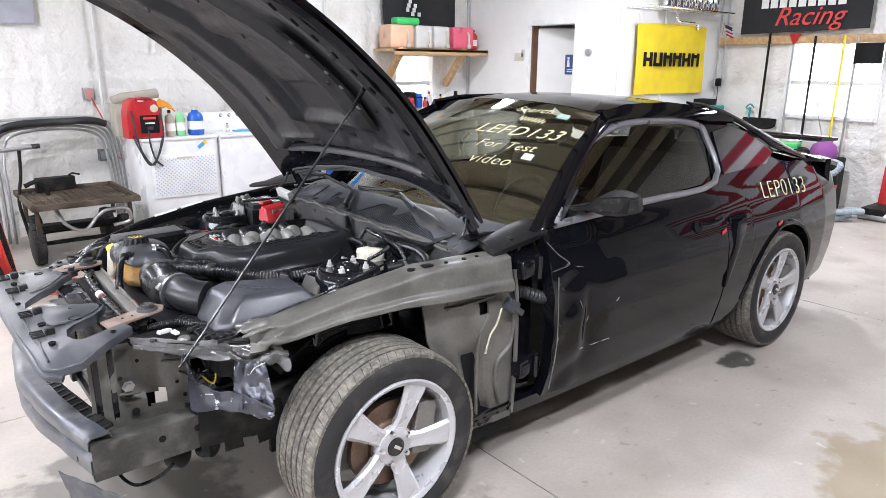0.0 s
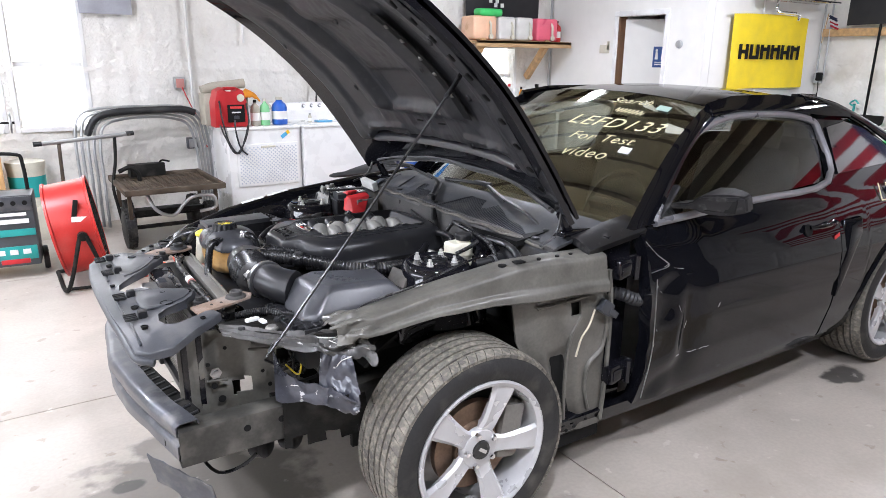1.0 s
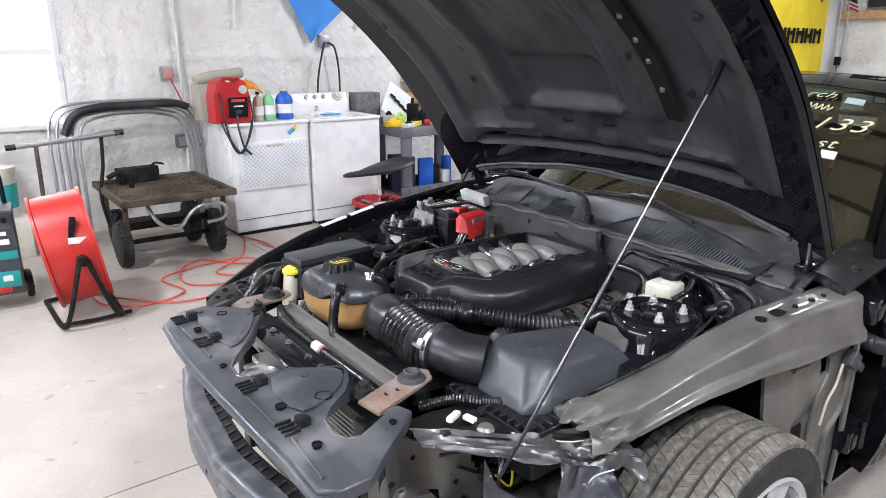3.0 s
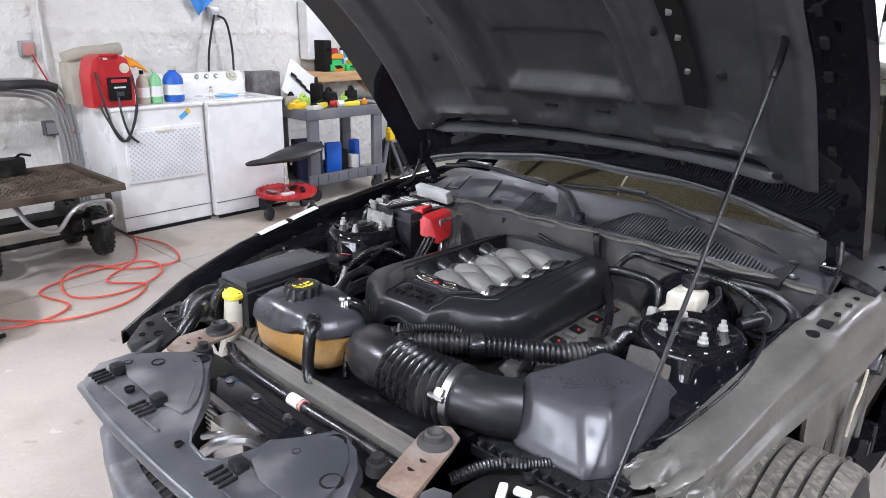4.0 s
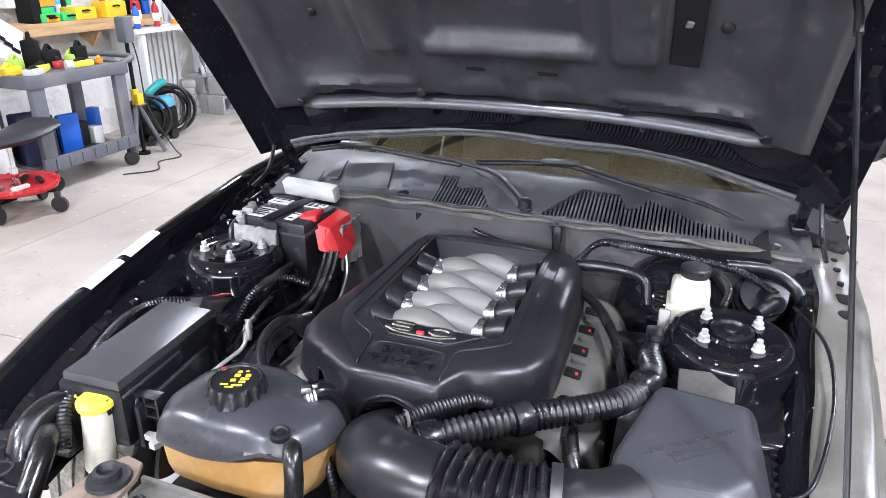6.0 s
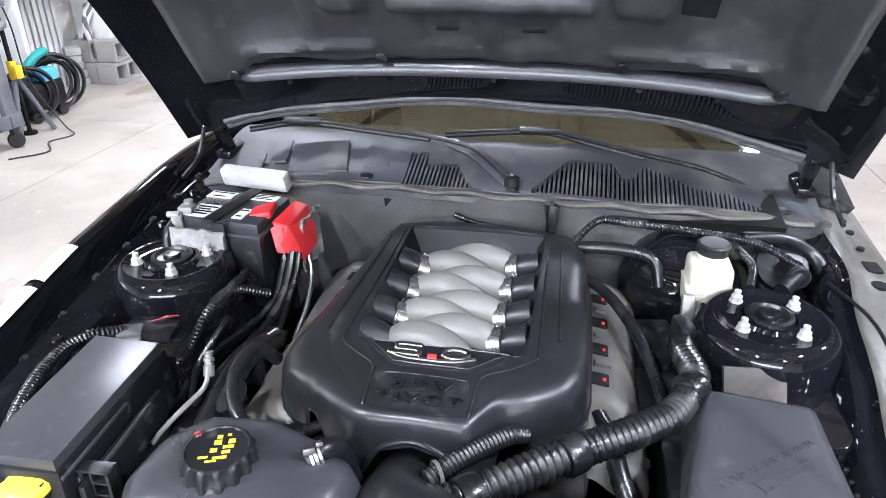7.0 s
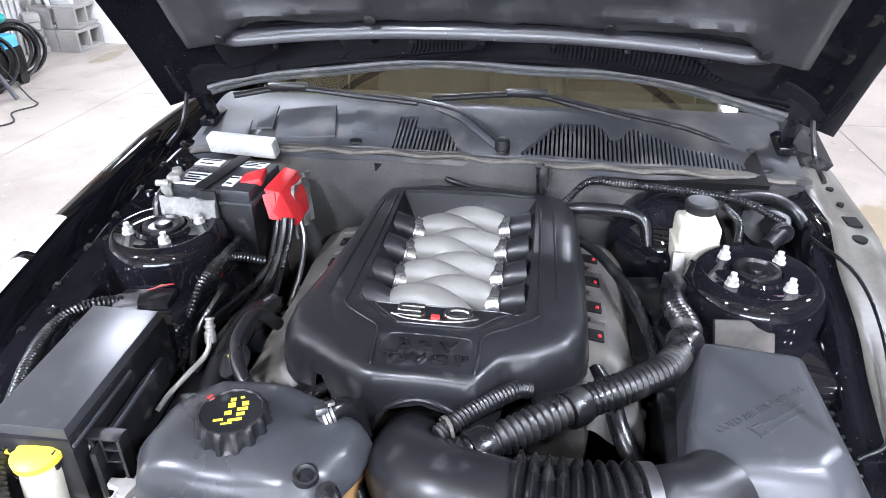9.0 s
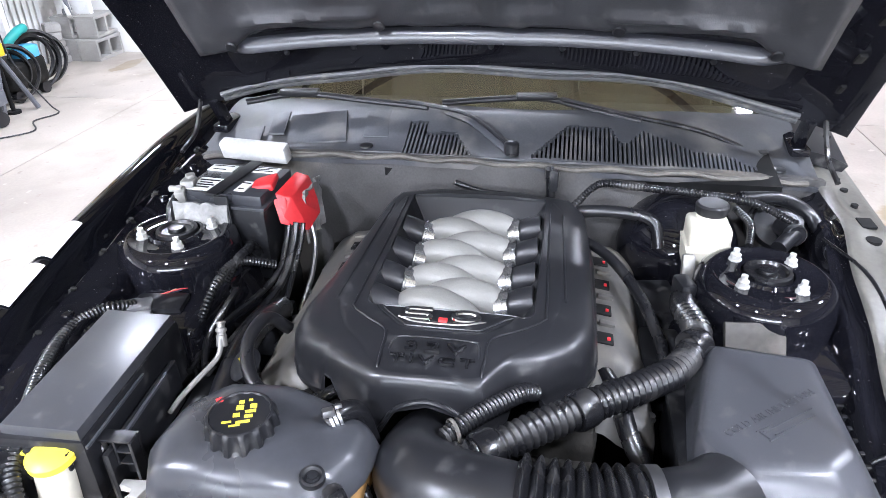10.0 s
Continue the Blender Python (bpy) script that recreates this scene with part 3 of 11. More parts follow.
# row of gate windows behind the camera: daylight falls in from there
for y0 in (-2.3, -1.1, 0.1, 1.3):
    bm = B()
    box(bm, (XL - 0.4, y0 + 0.5, 1.65), (0.02, 1.3, 1.0))
    structure("backdrop", bm, DAYLIGHT, "bright overcast daylight outside the gate")
    bm = B()
    for y in (y0 - 0.04, y0 + 1.04):
        box(bm, (XL + 0.02, y, 1.65), (0.10, 0.08, 0.86), bevel=0.004)
    for z in (1.26, 2.04):
        box(bm, (XL + 0.02, y0 + 0.5, z), (0.10, 1.0, 0.08), bevel=0.004)
    structure("trim_gate", bm, WHITE_PAINT, "white frame of a gate window")
area_lamp("gate_daylight", (XL + 0.12, 0.0, 1.65), (0.0, 0.0, 1.65), 4.4, 0.66, 60, (0.92, 0.96, 1.06))

# compact ceiling lamps: light of the place; the last, unseen, added to brighten the flag
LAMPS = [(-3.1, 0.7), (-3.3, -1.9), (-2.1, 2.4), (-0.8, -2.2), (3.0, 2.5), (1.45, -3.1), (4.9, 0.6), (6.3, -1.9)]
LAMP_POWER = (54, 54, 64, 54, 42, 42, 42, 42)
lamp0 = thing("ceiling_lamp", "round white high-bay lamp with a bright disc under the ceiling", "lamp", "ceiling lamps")
bm = B()
lathe(bm, [(0.05, 0.16), (0.07, 0.15), (0.09, 0.06), (0.22, 0.03), (0.25, 0.0), (0.24, -0.01), (0.2, 0.0)], (0, 0, 0), (0, 0, 1), 32)
cyl(bm, (0, 0, 0.15), (0, 0, 0.40), 0.012, n=8)
part("housing", bm, WHITE_PAINT, lamp0)
bm = B()
lathe(bm, [(0.13, -0.004), (0.13, -0.012), (0.11, -0.024), (0.06, -0.03)], (0, 0, 0), (0, 0, 1), 32)
part("diffuser", bm, TUBE_LIGHT, lamp0, "bright white diffuser")
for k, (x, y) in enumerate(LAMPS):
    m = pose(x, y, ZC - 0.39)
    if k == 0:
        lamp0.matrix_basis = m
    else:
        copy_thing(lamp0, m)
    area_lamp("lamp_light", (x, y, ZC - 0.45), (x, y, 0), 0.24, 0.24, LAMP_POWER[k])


# ---- the car: front axle over the origin, nose towards -x, driver's side towards -y ----
car = thing("car", "black two-door coupe with raised hood, nose and near fender missing", "car")


def side_y(x, z):
    """Half width of the body at a station and height."""
    w = lerp(z, [0.2, 0.3, 0.45, 0.6, 0.72, 0.81, 0.90, 0.97, 1.36, 1.45], [0.84, 0.88, 0.915, 0.93, 0.925, 0.905, 0.865, 0.82, 0.62, 0.55])
    return w * lerp(x, [0.4, 0.9, 2.0, 2.9, 3.3, 3.6, 3.85], [0.985, 1, 1, 0.995, 0.96, 0.90, 0.78])


def belt(x):
    return lerp(x, [0.4, 0.8, 1.5, 2.1, 2.6, 3.2, 3.8], [0.96, 0.975, 1.0, 1.02, 1.06, 1.06, 1.0])


def arch(x, cx, r=0.385, z0=0.345, low=0.27):
    d = abs(x - cx)
    return max(low, z0 + math.sqrt(r * r - d * d)) if d < r else low


def dent(x, z):
    """Crumple of the driver's door behind the lost fender."""
    d = 0.026 * math.exp(-(((x - 0.86) / 0.10) ** 2 + ((z - 0.70) / 0.12) ** 2))
    d += 0.022 * math.exp(-(((x - 0.98) / 0.06) ** 2 + ((z - 0.56) / 0.16) ** 2))
    d -= 0.014 * math.exp(-(((x - 0.93) / 0.03) ** 2 + ((z - 0.62) / 0.14) ** 2))
    d += 0.016 * math.exp(-(((x - 0.80) / 0.05) ** 2 + ((z - 0.83) / 0.05) ** 2))
    d += 0.011 * ridged(x * 5, z * 4, 3) * max(0, min(1, (1.12 - x) / 0.22)) + 0.0012 * noise.noise(Vector((x * 4, z * 3, 7)))
    return d


def panel(x0, x1, zlo, zhi, side, nu, nv, thick=0.03, slant=0.0, dents=False, out=0.0):
    def f(u, v):
        x = x0 + (x1 - x0) * u
        a, b = zlo(x), zhi(x)
        z = a + (b - a) * v
        x += slant * (z - 0.6)
        y = side_y(x, z) + out - (dent(x, z) if dents else 0)
        return (x, side * y, z)
    bm = B()
    if side > 0:
        sheet(bm, lambda u, v: f(1 - u, v), nu, nv, thick)
    else:
        sheet(bm, f, nu, nv, thick)
    return bm


WIN = [(0.85, 0.985), (0.982, 1.118), (1.18, 1.257), (1.33, 1.312), (1.535, 1.344), (1.858, 1.343), (2.10, 1.31), (2.15, 1.25), (2.09, 1.03), (1.47, 1.005)]
QWIN = [(2.22, 1.27), (2.40, 1.29), (2.56, 1.25), (2.78, 1.13), (2.66, 1.075), (2.19, 1.06)]


def on_side(pts, s, out=0.0):
    return [Vector((x, s * (side_y(x, z) + out), z)) for x, z in pts]


for s in (-1, 1):
    who = "dented and scraped black door" if s < 0 else "glossy black door"
    door_p = part("door", panel(0.765, 2.06, lambda x: 0.275, belt, s, 52, 40, 0.05, 0.02, s < 0), BLACK_PAINT, car, who)
    # window surround of the door, quarter pillar with its own window
    bm = B()
    tube(bm, on_side(WIN + WIN[:1], s, 0.004), 0.016, 8, 4)
    part("window_trim", bm, mat("satin_grey_trim", (0.3, 0.3, 0.32), 0.3, 0.6, var=0.1) if s < 0 else bpy.data.materials["satin_grey_trim"], door_p, "satin grey window surround")
    bm = B()
    o = on_side(WIN, s, -0.012)
    i = on_side(WIN, s, -0.018)
    rings(bm, [o, i])
    part("side_window", bm, SIDE_GLASS, door_p, "dark tinted side window")
    rock = part("rocker", panel(0.42, 2.36, lambda x: 0.2, lambda x: 0.272, s, 30, 4, 0.05, 0, False, -0.035), BLACK_PAINT, car, "scuffed black sill panel")
    qp = part("quarter_panel", panel(2.07, 3.8, lambda x: arch(x, 2.72, 0.39, 0.345, 0.275), belt, s, 90, 30, 0.03), BLACK_PAINT, car, "glossy black rear quarter panel")
    # rear pillar
    def pil(u, v):
        x0 = lerp(v, [0, 1], [2.115, 2.19])
        x1 = lerp(v, [0, 0.35, 1], [3.18, 2.85, 2.40])
        x = x0 + (x1 - x0) * u
        zt = lerp(x, [2.1, 2.29, 2.53, 2.83, 3.2], [1.385, 1.35, 1.27, 1.14, 1.07])
        z = belt(x) - 0.01 + (max(zt, belt(x) + 0.01) - belt(x)) * v
        return (x, s * (side_y(x, z) + 0.002), z)
    bm = B()
    sheet(bm, pil if s < 0 else (lambda u, v: pil(1 - u, v)), 40, 16, 0.02)
    part("rear_pillar", bm, BLACK_PAINT, car)
    bm = B()
    rings(bm, [on_side(QWIN, s, 0.012), on_side(QWIN, s, 0.006)])
    part("quarter_window", bm, mat("black_glass", (0.01, 0.011, 0.014), 0.05, coat=1.0) if s < 0 else bpy.data.materials["black_glass"], car, "dark quarter window with a bright edge")
    # A-pillar
    bm = B()
    def apil(u, v):
        p = Vector((0.70, s * 0.80, 0.955)).lerp(Vector((1.36, s * 0.60, 1.385)), u) + Vector((0, 0, 0.055 * math.sin(math.pi * u)))
        q = Vector((0.86, s * 0.818, 0.985)).lerp(Vector((1.42, s * 0.632, 1.345)), u) + Vector((0, 0, 0.075 * math.sin(math.pi * u)))
        r = p.lerp(q, v)
        return r + Vector((0, s * 0.012 * math.sin(math.pi * v), 0.01 * math.sin(math.pi * v)))
    sheet(bm, apil if s > 0 else (lambda u, v: apil(1 - u, v)), 20, 6, 0.03)
    part("windscreen_pillar", bm, BLACK_PAINT, car)
    # roof rail from A to C pillar
    bm = B()
    def rail(u, v):
        x = 1.36 + (2.45 - 1.36) * u
        zt = lerp(x, [1.3, 1.55, 1.9, 2.2, 2.45], [1.372, 1.405, 1.405, 1.375, 1.31])
        z = (zt + 0.012) - v * lerp(x, [1.36, 1.6, 2.2, 2.45], [0.05, 0.06, 0.07, 0.02])
        return (x, s * (side_y(x, z) + 0.006), z)
    sheet(bm, rail if s < 0 else (lambda u, v: rail(1 - u, v)), 24, 5, 0.02)
    part("roof_rail", bm, BLACK_PAINT, car)

# sail panels: one sweep from the roof's edge down to the quarter panels
for s in (-1, 1):
    def sail(u, v):
        x = 2.10 + 1.08 * u
        zt = lerp(x, [2.10, 2.25, 2.40, 2.60, 2.80, 3.0, 3.2], [1.415, 1.402, 1.375, 1.31, 1.235, 1.155, 1.085])
        yt = lerp(x, [2.10, 2.4, 2.8, 3.2], [0.578, 0.572, 0.60, 0.66])
        zb = lerp(x, [2.10, 2.45, 2.60, 2.80, 3.2], [1.37, 1.325, 1.26, 1.15, 1.05])
        yb = side_y(x, zb) + 0.006
        w = math.sin(0.5 * math.pi * v)
        return (x, s * (yt + (yb - yt) * w), zb + (zt - zb) * math.cos(0.5 * math.pi * v))
    bm = B()
    sheet(bm, sail if s < 0 else (lambda u, v: sail(1 - u, v)), 40, 10, 0.012)
    part("sail_panel", bm, BLACK_PAINT, car, "", 60)

# roof, windscreen, rear window, boot
def roof_f(u, v):
    x, t = 1.36 + 1.04 * u, 2 * v - 1
    hw = 0.575 + 0.02 * math.sin(math.pi * u)
    zc = lerp(x, [1.36, 1.6, 1.8, 2.1, 2.4], [1.432, 1.452, 1.456, 1.44, 1.395])
    return (x + 0.05 * t * t * (1 - u), hw * t, zc - 0.045 * abs(t) ** 2.4)


bm = B()
sheet(bm, roof_f, 24, 24, 0.02)
part("roof", bm, BLACK_PAINT, car, "glossy black roof reflecting the ceiling")


def ws_f(u, v):
    t = 2 * v - 1
    lo = Vector((0.57 + 0.22 * t * t, 0.735 * t, 1.005 - 0.05 * t * t))
    hi = Vector((1.355 + 0.05 * t * t, 0.575 * t, 1.43 - 0.045 * abs(t) ** 2.4))
    p = lo.lerp(hi, u)
    return p + Vector((-0.02, 0, 0.03)) * math.sin(math.pi * u)


bm = B()
sheet(bm, ws_f, 16, 24, 0.005)
windscreen = part("windscreen", bm, WS_GLASS, car, "tinted windscreen with yellow handwriting on it")


def rear_f(u, v):
    t = 2 * v - 1
    lo = Vector((2.41 + 0.03 * t * t, 0.56 * t, 1.392 - 0.045 * abs(t) ** 2.4))
    hi = Vector((3.08, 0.62 * t, 1.13 - 0.03 * t * t))
    return lo.lerp(hi, u) + Vector((0, 0, 0.02 * math.sin(math.pi * u)))


bm = B()
sheet(bm, rear_f, 12, 16, 0.006)
part("rear_window", bm, SIDE_GLASS, car)


def deck_f(u, v):
    t = 2 * v - 1
    x = 3.08 + 0.72 * u
    return (x - 0.1 * u * t * t, lerp(x, [3.0, 3.4, 3.8], [0.72, 0.80, 0.76]) * t, lerp(x, [3.08, 3.4, 3.8], [1.11, 1.09, 1.035]) - 0.04 * t ** 4)


bm = B()
sheet(bm, deck_f, 14, 16, 0.02)
trunk = part("trunk_lid", bm, BLACK_PAINT, car)
bm = B()
rings(bm, [[Vector((3.50 + 0.02 * abs(t), 0.70 * t, 1.135)), Vector((3.56, 0.70 * t, 1.155)), Vector((3.86 - 0.1 * t * t, 0.72 * t, 1.15)), Vector((3.84 - 0.1 * t * t, 0.72 * t, 1.13))] for t in np.linspace(-1, 1, 17)])
part("spoiler", bm, BLACK_PAINT, trunk)


def tail_f(u, v):
    t = 2 * u - 1
    z = 0.24 + 0.80 * v
    bulge = lerp(z, [0.24, 0.4, 0.6, 0.75, 1.04], [-0.08, 0.02, 0.05, 0.01, -0.02])
    return (3.80 + bulge - 0.30 * abs(t) ** 3, 0.80 * t, z)


bm = B()
sheet(bm, tail_f, 28, 14, 0.03)
tail = part("rear_bumper", bm, BLACK_PAINT, car)
for s in (-1, 1):
    for k in range(3):
        bm = B()
        box(bm, (3.745 - 0.055 * k, s * (0.45 + 0.11 * k), 0.84), (0.05, 0.09, 0.19), (0, 0, s * 18), 0.01)
        part("tail_light", bm, RED_PLASTIC, tail)

# floor pan and cabin
bm = B()
box(bm, (2.0, 0, 0.27), (3.2, 1.45, 0.06), bevel=0.01)
part("floor_pan", bm, CARPET, car)
bm = B()
box(bm, (0.82, 0, 0.80), (0.30, 1.36, 0.30), (0, 12, 0), 0.06)
dash = part("dashboard", bm, CARPET, car, "dark grey dashboard")
for s in (-1, 1):
    bm = B()
    box(bm, (1.72, s * 0.36, 0.52), (0.52, 0.5, 0.18), (0, -8, 0), 0.06, 3)
    box(bm, (2.02, s * 0.36, 0.85), (0.16, 0.5, 0.62), (0, 18, 0), 0.06, 3)
    box(bm, (2.13, s * 0.36, 1.20), (0.1, 0.26, 0.16), (0, 14, 0), 0.04, 3)
    part("seat", bm, CARPET, car, "dark cloth front seat")
bm = B()
lathe(bm, [(0.165, -0.012), (0.185, 0), (0.165, 0.012), (0.15, 0), (0.165, -0.012)], (1.13, -0.36, 0.93), (-0.9, 0, 0.42), 28, False)
box(bm, (1.13, -0.36, 0.93), (0.05, 0.3, 0.05), (0, 65, 0), 0.015)
part("steering_wheel", bm, PLASTIC, car)


# ---- wheels ----
def wheel_bm_tyre(r=0.345, w=0.245):
    bm = B()
    h = w / 2
    prof = [(0.243, -h + 0.012), (0.262, -h - 0.004), (0.30, -h - 0.008), (0.325, -h + 0.004), (r - 0.016, -h + 0.018), (r - 0.010, -h + 0.036)]
    prof += [(r - 0.010, h - 0.036), (r - 0.016, h - 0.018), (0.325, h - 0.004), (0.30, h + 0.008), (0.262, h + 0.004), (0.243, h - 0.012), (0.238, 0), (0.243, -h + 0.012)]
    lathe(bm, prof, (0, 0, 0), (0, 1, 0), 72, False)
    return bm


def wheel_bm_tread(r=0.345, w=0.245):
    """Six ribs round the tyre, each cut by fine slanted sipes, parted by open grooves."""
    bm = B()
    h = w / 2
    n = 64
    pitch = 2 * math.pi / n
    for k in range(n):
        a = pitch * k
        for rowi, (y0, y1, tw, ofs, fill) in enumerate(((-h + 0.002, -0.082, 0.045, 0.0, 0.93), (-0.073, -0.047, 0.06, 0.3, 0.965), (-0.038, -0.012, -0.05, 0.1, 0.97), (-0.003, 0.026, 0.05, 0.5, 0.97), (0.035, 0.070, 0.06, 0.6, 0.965), (0.079, h - 0.002, 0.045, 0.45, 0.93))):
            a0 = a + ofs * pitch
            da = pitch * fill
            ring = []
            for y, t in ((y0, 0.0), ((y0 + y1) / 2, tw * 0.62), (y1, tw)):
                rr = r - 0.010 * max(0, (abs(y) - 0.085) / 0.036) ** 2
                ring.append([(rr, y, a0 + t), (rr, y, a0 + t + da), (r - 0.020, y, a0 + t + da), (r - 0.020, y, a0 + t)])
            loops = [[Vector((q * math.sin(b), y, q * math.cos(b))) for q, y, b in g] for g in ring]
            rings(bm, loops)
    return bm


def wheel_bm_rim(s=-1):
    """Five broad spokes; the show face looks to y = s."""
    bm = B()
    lathe(bm, [(0.243, s * 0.118), (0.25, s * 0.112), (0.25, s * 0.122), (0.243, s * 0.126), (0.228, s * 0.116), (0.222, s * 0.09), (0.212, -s * 0.06), (0.226, -s * 0.11), (0.243, -s * 0.115), (0.243, -s * 0.1)], (0, 0, 0), (0, 1, 0), 60, False)
    for k in range(5):
        a = 2 * math.pi * k / 5
        loops = []
        for t in np.linspace(0, 1, 8):
            rr = 0.05 + (0.232 - 0.05) * t
            hw = lerp(t, [0, 0.25, 0.6, 1], [0.034, 0.030, 0.038, 0.052])
            y = s * lerp(t, [0, 0.3, 0.8, 1], [0.092, 0.106, 0.116, 0.114])
            d = lerp(t, [0, 1], [0.035, 0.022])
            ring = []
            for (q, e) in ((-1, 0.010), (-0.72, 0.0), (-0.1, 0.003), (0.1, 0.003), (0.72, 0.0), (1, 0.010), (0.8, d), (-0.8, d)):
                px, pz = q * hw, rr
                ring.append(Vector((px * math.cos(a) + pz * math.sin(a), y - s * e, -px * math.sin(a) + pz * math.cos(a))))
            loops.append(ring)
        rings(bm, loops)
    lathe(bm, [(0.078, s * 0.05), (0.074, s * 0.088), (0.066, s * 0.097), (0.034, s * 0.10), (0.034, s * 0.09)], (0, 0, 0), (0, 1, 0), 30, True)
    return bm


def wheel_bm_nut(s, k):
    bm = B()
    a = 2 * math.pi * (k + 0.5) / 5
    x, z = 0.057 * math.sin(a), 0.057 * math.cos(a)
    return lathe(bm, [(0.0105, 0.075), (0.0105, 0.106), (0.008, 0.112)], (x, 0, z), (0, s, 0), 6)


def wheel(x, y, s, turn, steer=0.0, disc_label="rusty brake disc"):
    w = new("wheel")
    w.parent = car
    w.empty_display_size = 0.1
    tagged(w, "silver five-spoke alloy wheel with a dusty tyre")
    tyre = part("tyre", wheel_bm_tyre(), TYRE, w)
    part("tread", wheel_bm_tread(), TREAD, w, "dusty tread blocks")
    part("rim", wheel_bm_rim(s), ALLOY, w, "silver five-spoke rim")
    for k in range(5):
        part("lug_nut", wheel_bm_nut(s, k), CHROME, w)
    bm = B()
    lathe(bm, [(0.033, s * 0.098), (0.031, s * 0.107), (0.02, s * 0.109)], (0, 0, 0), (0, 1, 0), 24)
    part("centre_cap", bm, mat("black_centre_cap", (0.02, 0.02, 0.02), 0.25), w, "black centre cap with a chrome emblem")
    bm = B()
    box(bm, (0, s * 0.1105, 0.002), (0.034, 0.003, 0.012), (0, 14, 0), 0.001)
    part("emblem", bm, CHROME, w)
    w.matrix_basis = pose(x, y, 0.345, 0, 0, steer) @ pose(0, 0, 0, 0, turn, 0)
    bm = B()
    lathe(bm, [(0.155, s * 0.035), (0.155, s * 0.06), (0.09, s * 0.062), (0.085, s * 0.075), (0.04, s * 0.078)], (x, y, 0.345), (0, 1, 0), 40)
    part("brake_disc", bm, DISC, car, disc_label)
    bm = B()
    box(bm, (x + 0.13, y + s * 0.05, 0.37), (0.09, 0.09, 0.2), (0, 10, 0), 0.02)
    part("brake_caliper", bm, CAST, car)


YW = 0.905 - 0.108
wheel(0.0, -YW, -1, 22)
wheel(2.72, -YW, -1, 8)
wheel(0.0, YW, 1, 5)
wheel(2.72, YW, 1, 30)


# ---- hood, open ----
HOOD = [(0.50, 1.045), (0.36, 1.25), (0.17, 1.49), (-0.02, 1.665), (-0.21, 1.80), (-0.40, 1.90), (-0.53, 1.945)]


def hood_pt(u, v, off=0.0):
    """Hood with its rear edge arched along the foot of the windscreen."""
    u0 = 0.035 * (1 - min(1, abs(2 * v - 1)) ** 2)
    return hood_abs(u0 + (1 - u0) * u, v, off)


def hood_abs(u, v, off=0.0):
    t = 2 * v - 1
    pts = HOOD_LINE
    k = u * (len(pts) - 1)
    i = min(int(k), len(pts) - 2)
    p = pts[i].lerp(pts[i + 1], k - i)
    d = (pts[i + 1] - pts[i]).normalized()
    nrm = Vector((d.z, 0, -d.x))       # towards the windscreen side: the outer skin
    hw = lerp(u, [0, 0.3, 0.7, 0.92, 1], [0.775, 0.775, 0.75, 0.70, 0.62])
    w = abs(t) ** 2.6
    crown = lerp(u, [0, 0.35, 0.75, 1], [0.095, 0.088, 0.055, 0.05]) * (1 - w) - 0.02 * w
    return p + nrm * (crown + off) + Vector((0, hw * t, 0))


HOOD_LINE = spline([(a, 0, b) for a, b in HOOD], 8)
bm = B()
sheet(bm, lambda u, v: hood_pt(u, v, 0.0), 40, 36, 0.012)
hood = part("hood", bm, BLACK_PAINT, car, "glossy black hood propped open")


# ---- hood underside ----
def step(x, a, b):
    t = min(1, max(0, (x - a) / (b - a)))
    return t * t * (3 - 2 * t)


def bump_box(u, v, u0, u1, v0, v1, e=0.02):
    return step(u, u0 - e, u0 + e) * (1 - step(u, u1 - e, u1 + e)) * step(v, v0 - e, v0 + e) * (1 - step(v, v1 - e, v1 + e))


bm = B()
sheet(bm, lambda u, v: hood_pt(u, v, -0.035 - 0.010 * bump_box(u, v, 0.015, 0.055, 0.1, 0.9, 0.012)), 40, 40, 0.02, lambda u, v: 0.2 < u < 0.88 and 0.14 < v < 0.86)
inner = part("inner_frame", bm, BAY_PAINT, hood, "glossy black inner frame with road dust")
# raised flange of the inner frame along the liner's rear edge, which catches the lamps
bm = B()
rings(bm, [[hood_abs(0.119 + 0.012 * (2 * v - 1) ** 4 + a, v, -0.030 + (b + 0.030) * step(min(v, 1 - v), 0.085, 0.15)) for a, b in ((-0.006, -0.030), (-0.005, -0.0605), (-0.003, -0.063), (0.001, -0.060), (0.006, -0.052), (0.0105, -0.044), (0.012, -0.030))] for v in np.linspace(0.09, 0.91, 70)])
part("frame_flange", bm, FLANGE_PAINT, inner, "smooth painted flange with a bright sheen", 60)
for v0 in np.linspace(0.2, 0.8, 7):
    bm = B()
    c = hood_abs(0.110, float(v0), -0.058)
    lathe(bm, [(0.007, 0), (0.006, 0.005), (0.003, 0.006)], c, (-0.75, 0, -0.6), 10)
    part("flange_clip", bm, PLASTIC, inner)


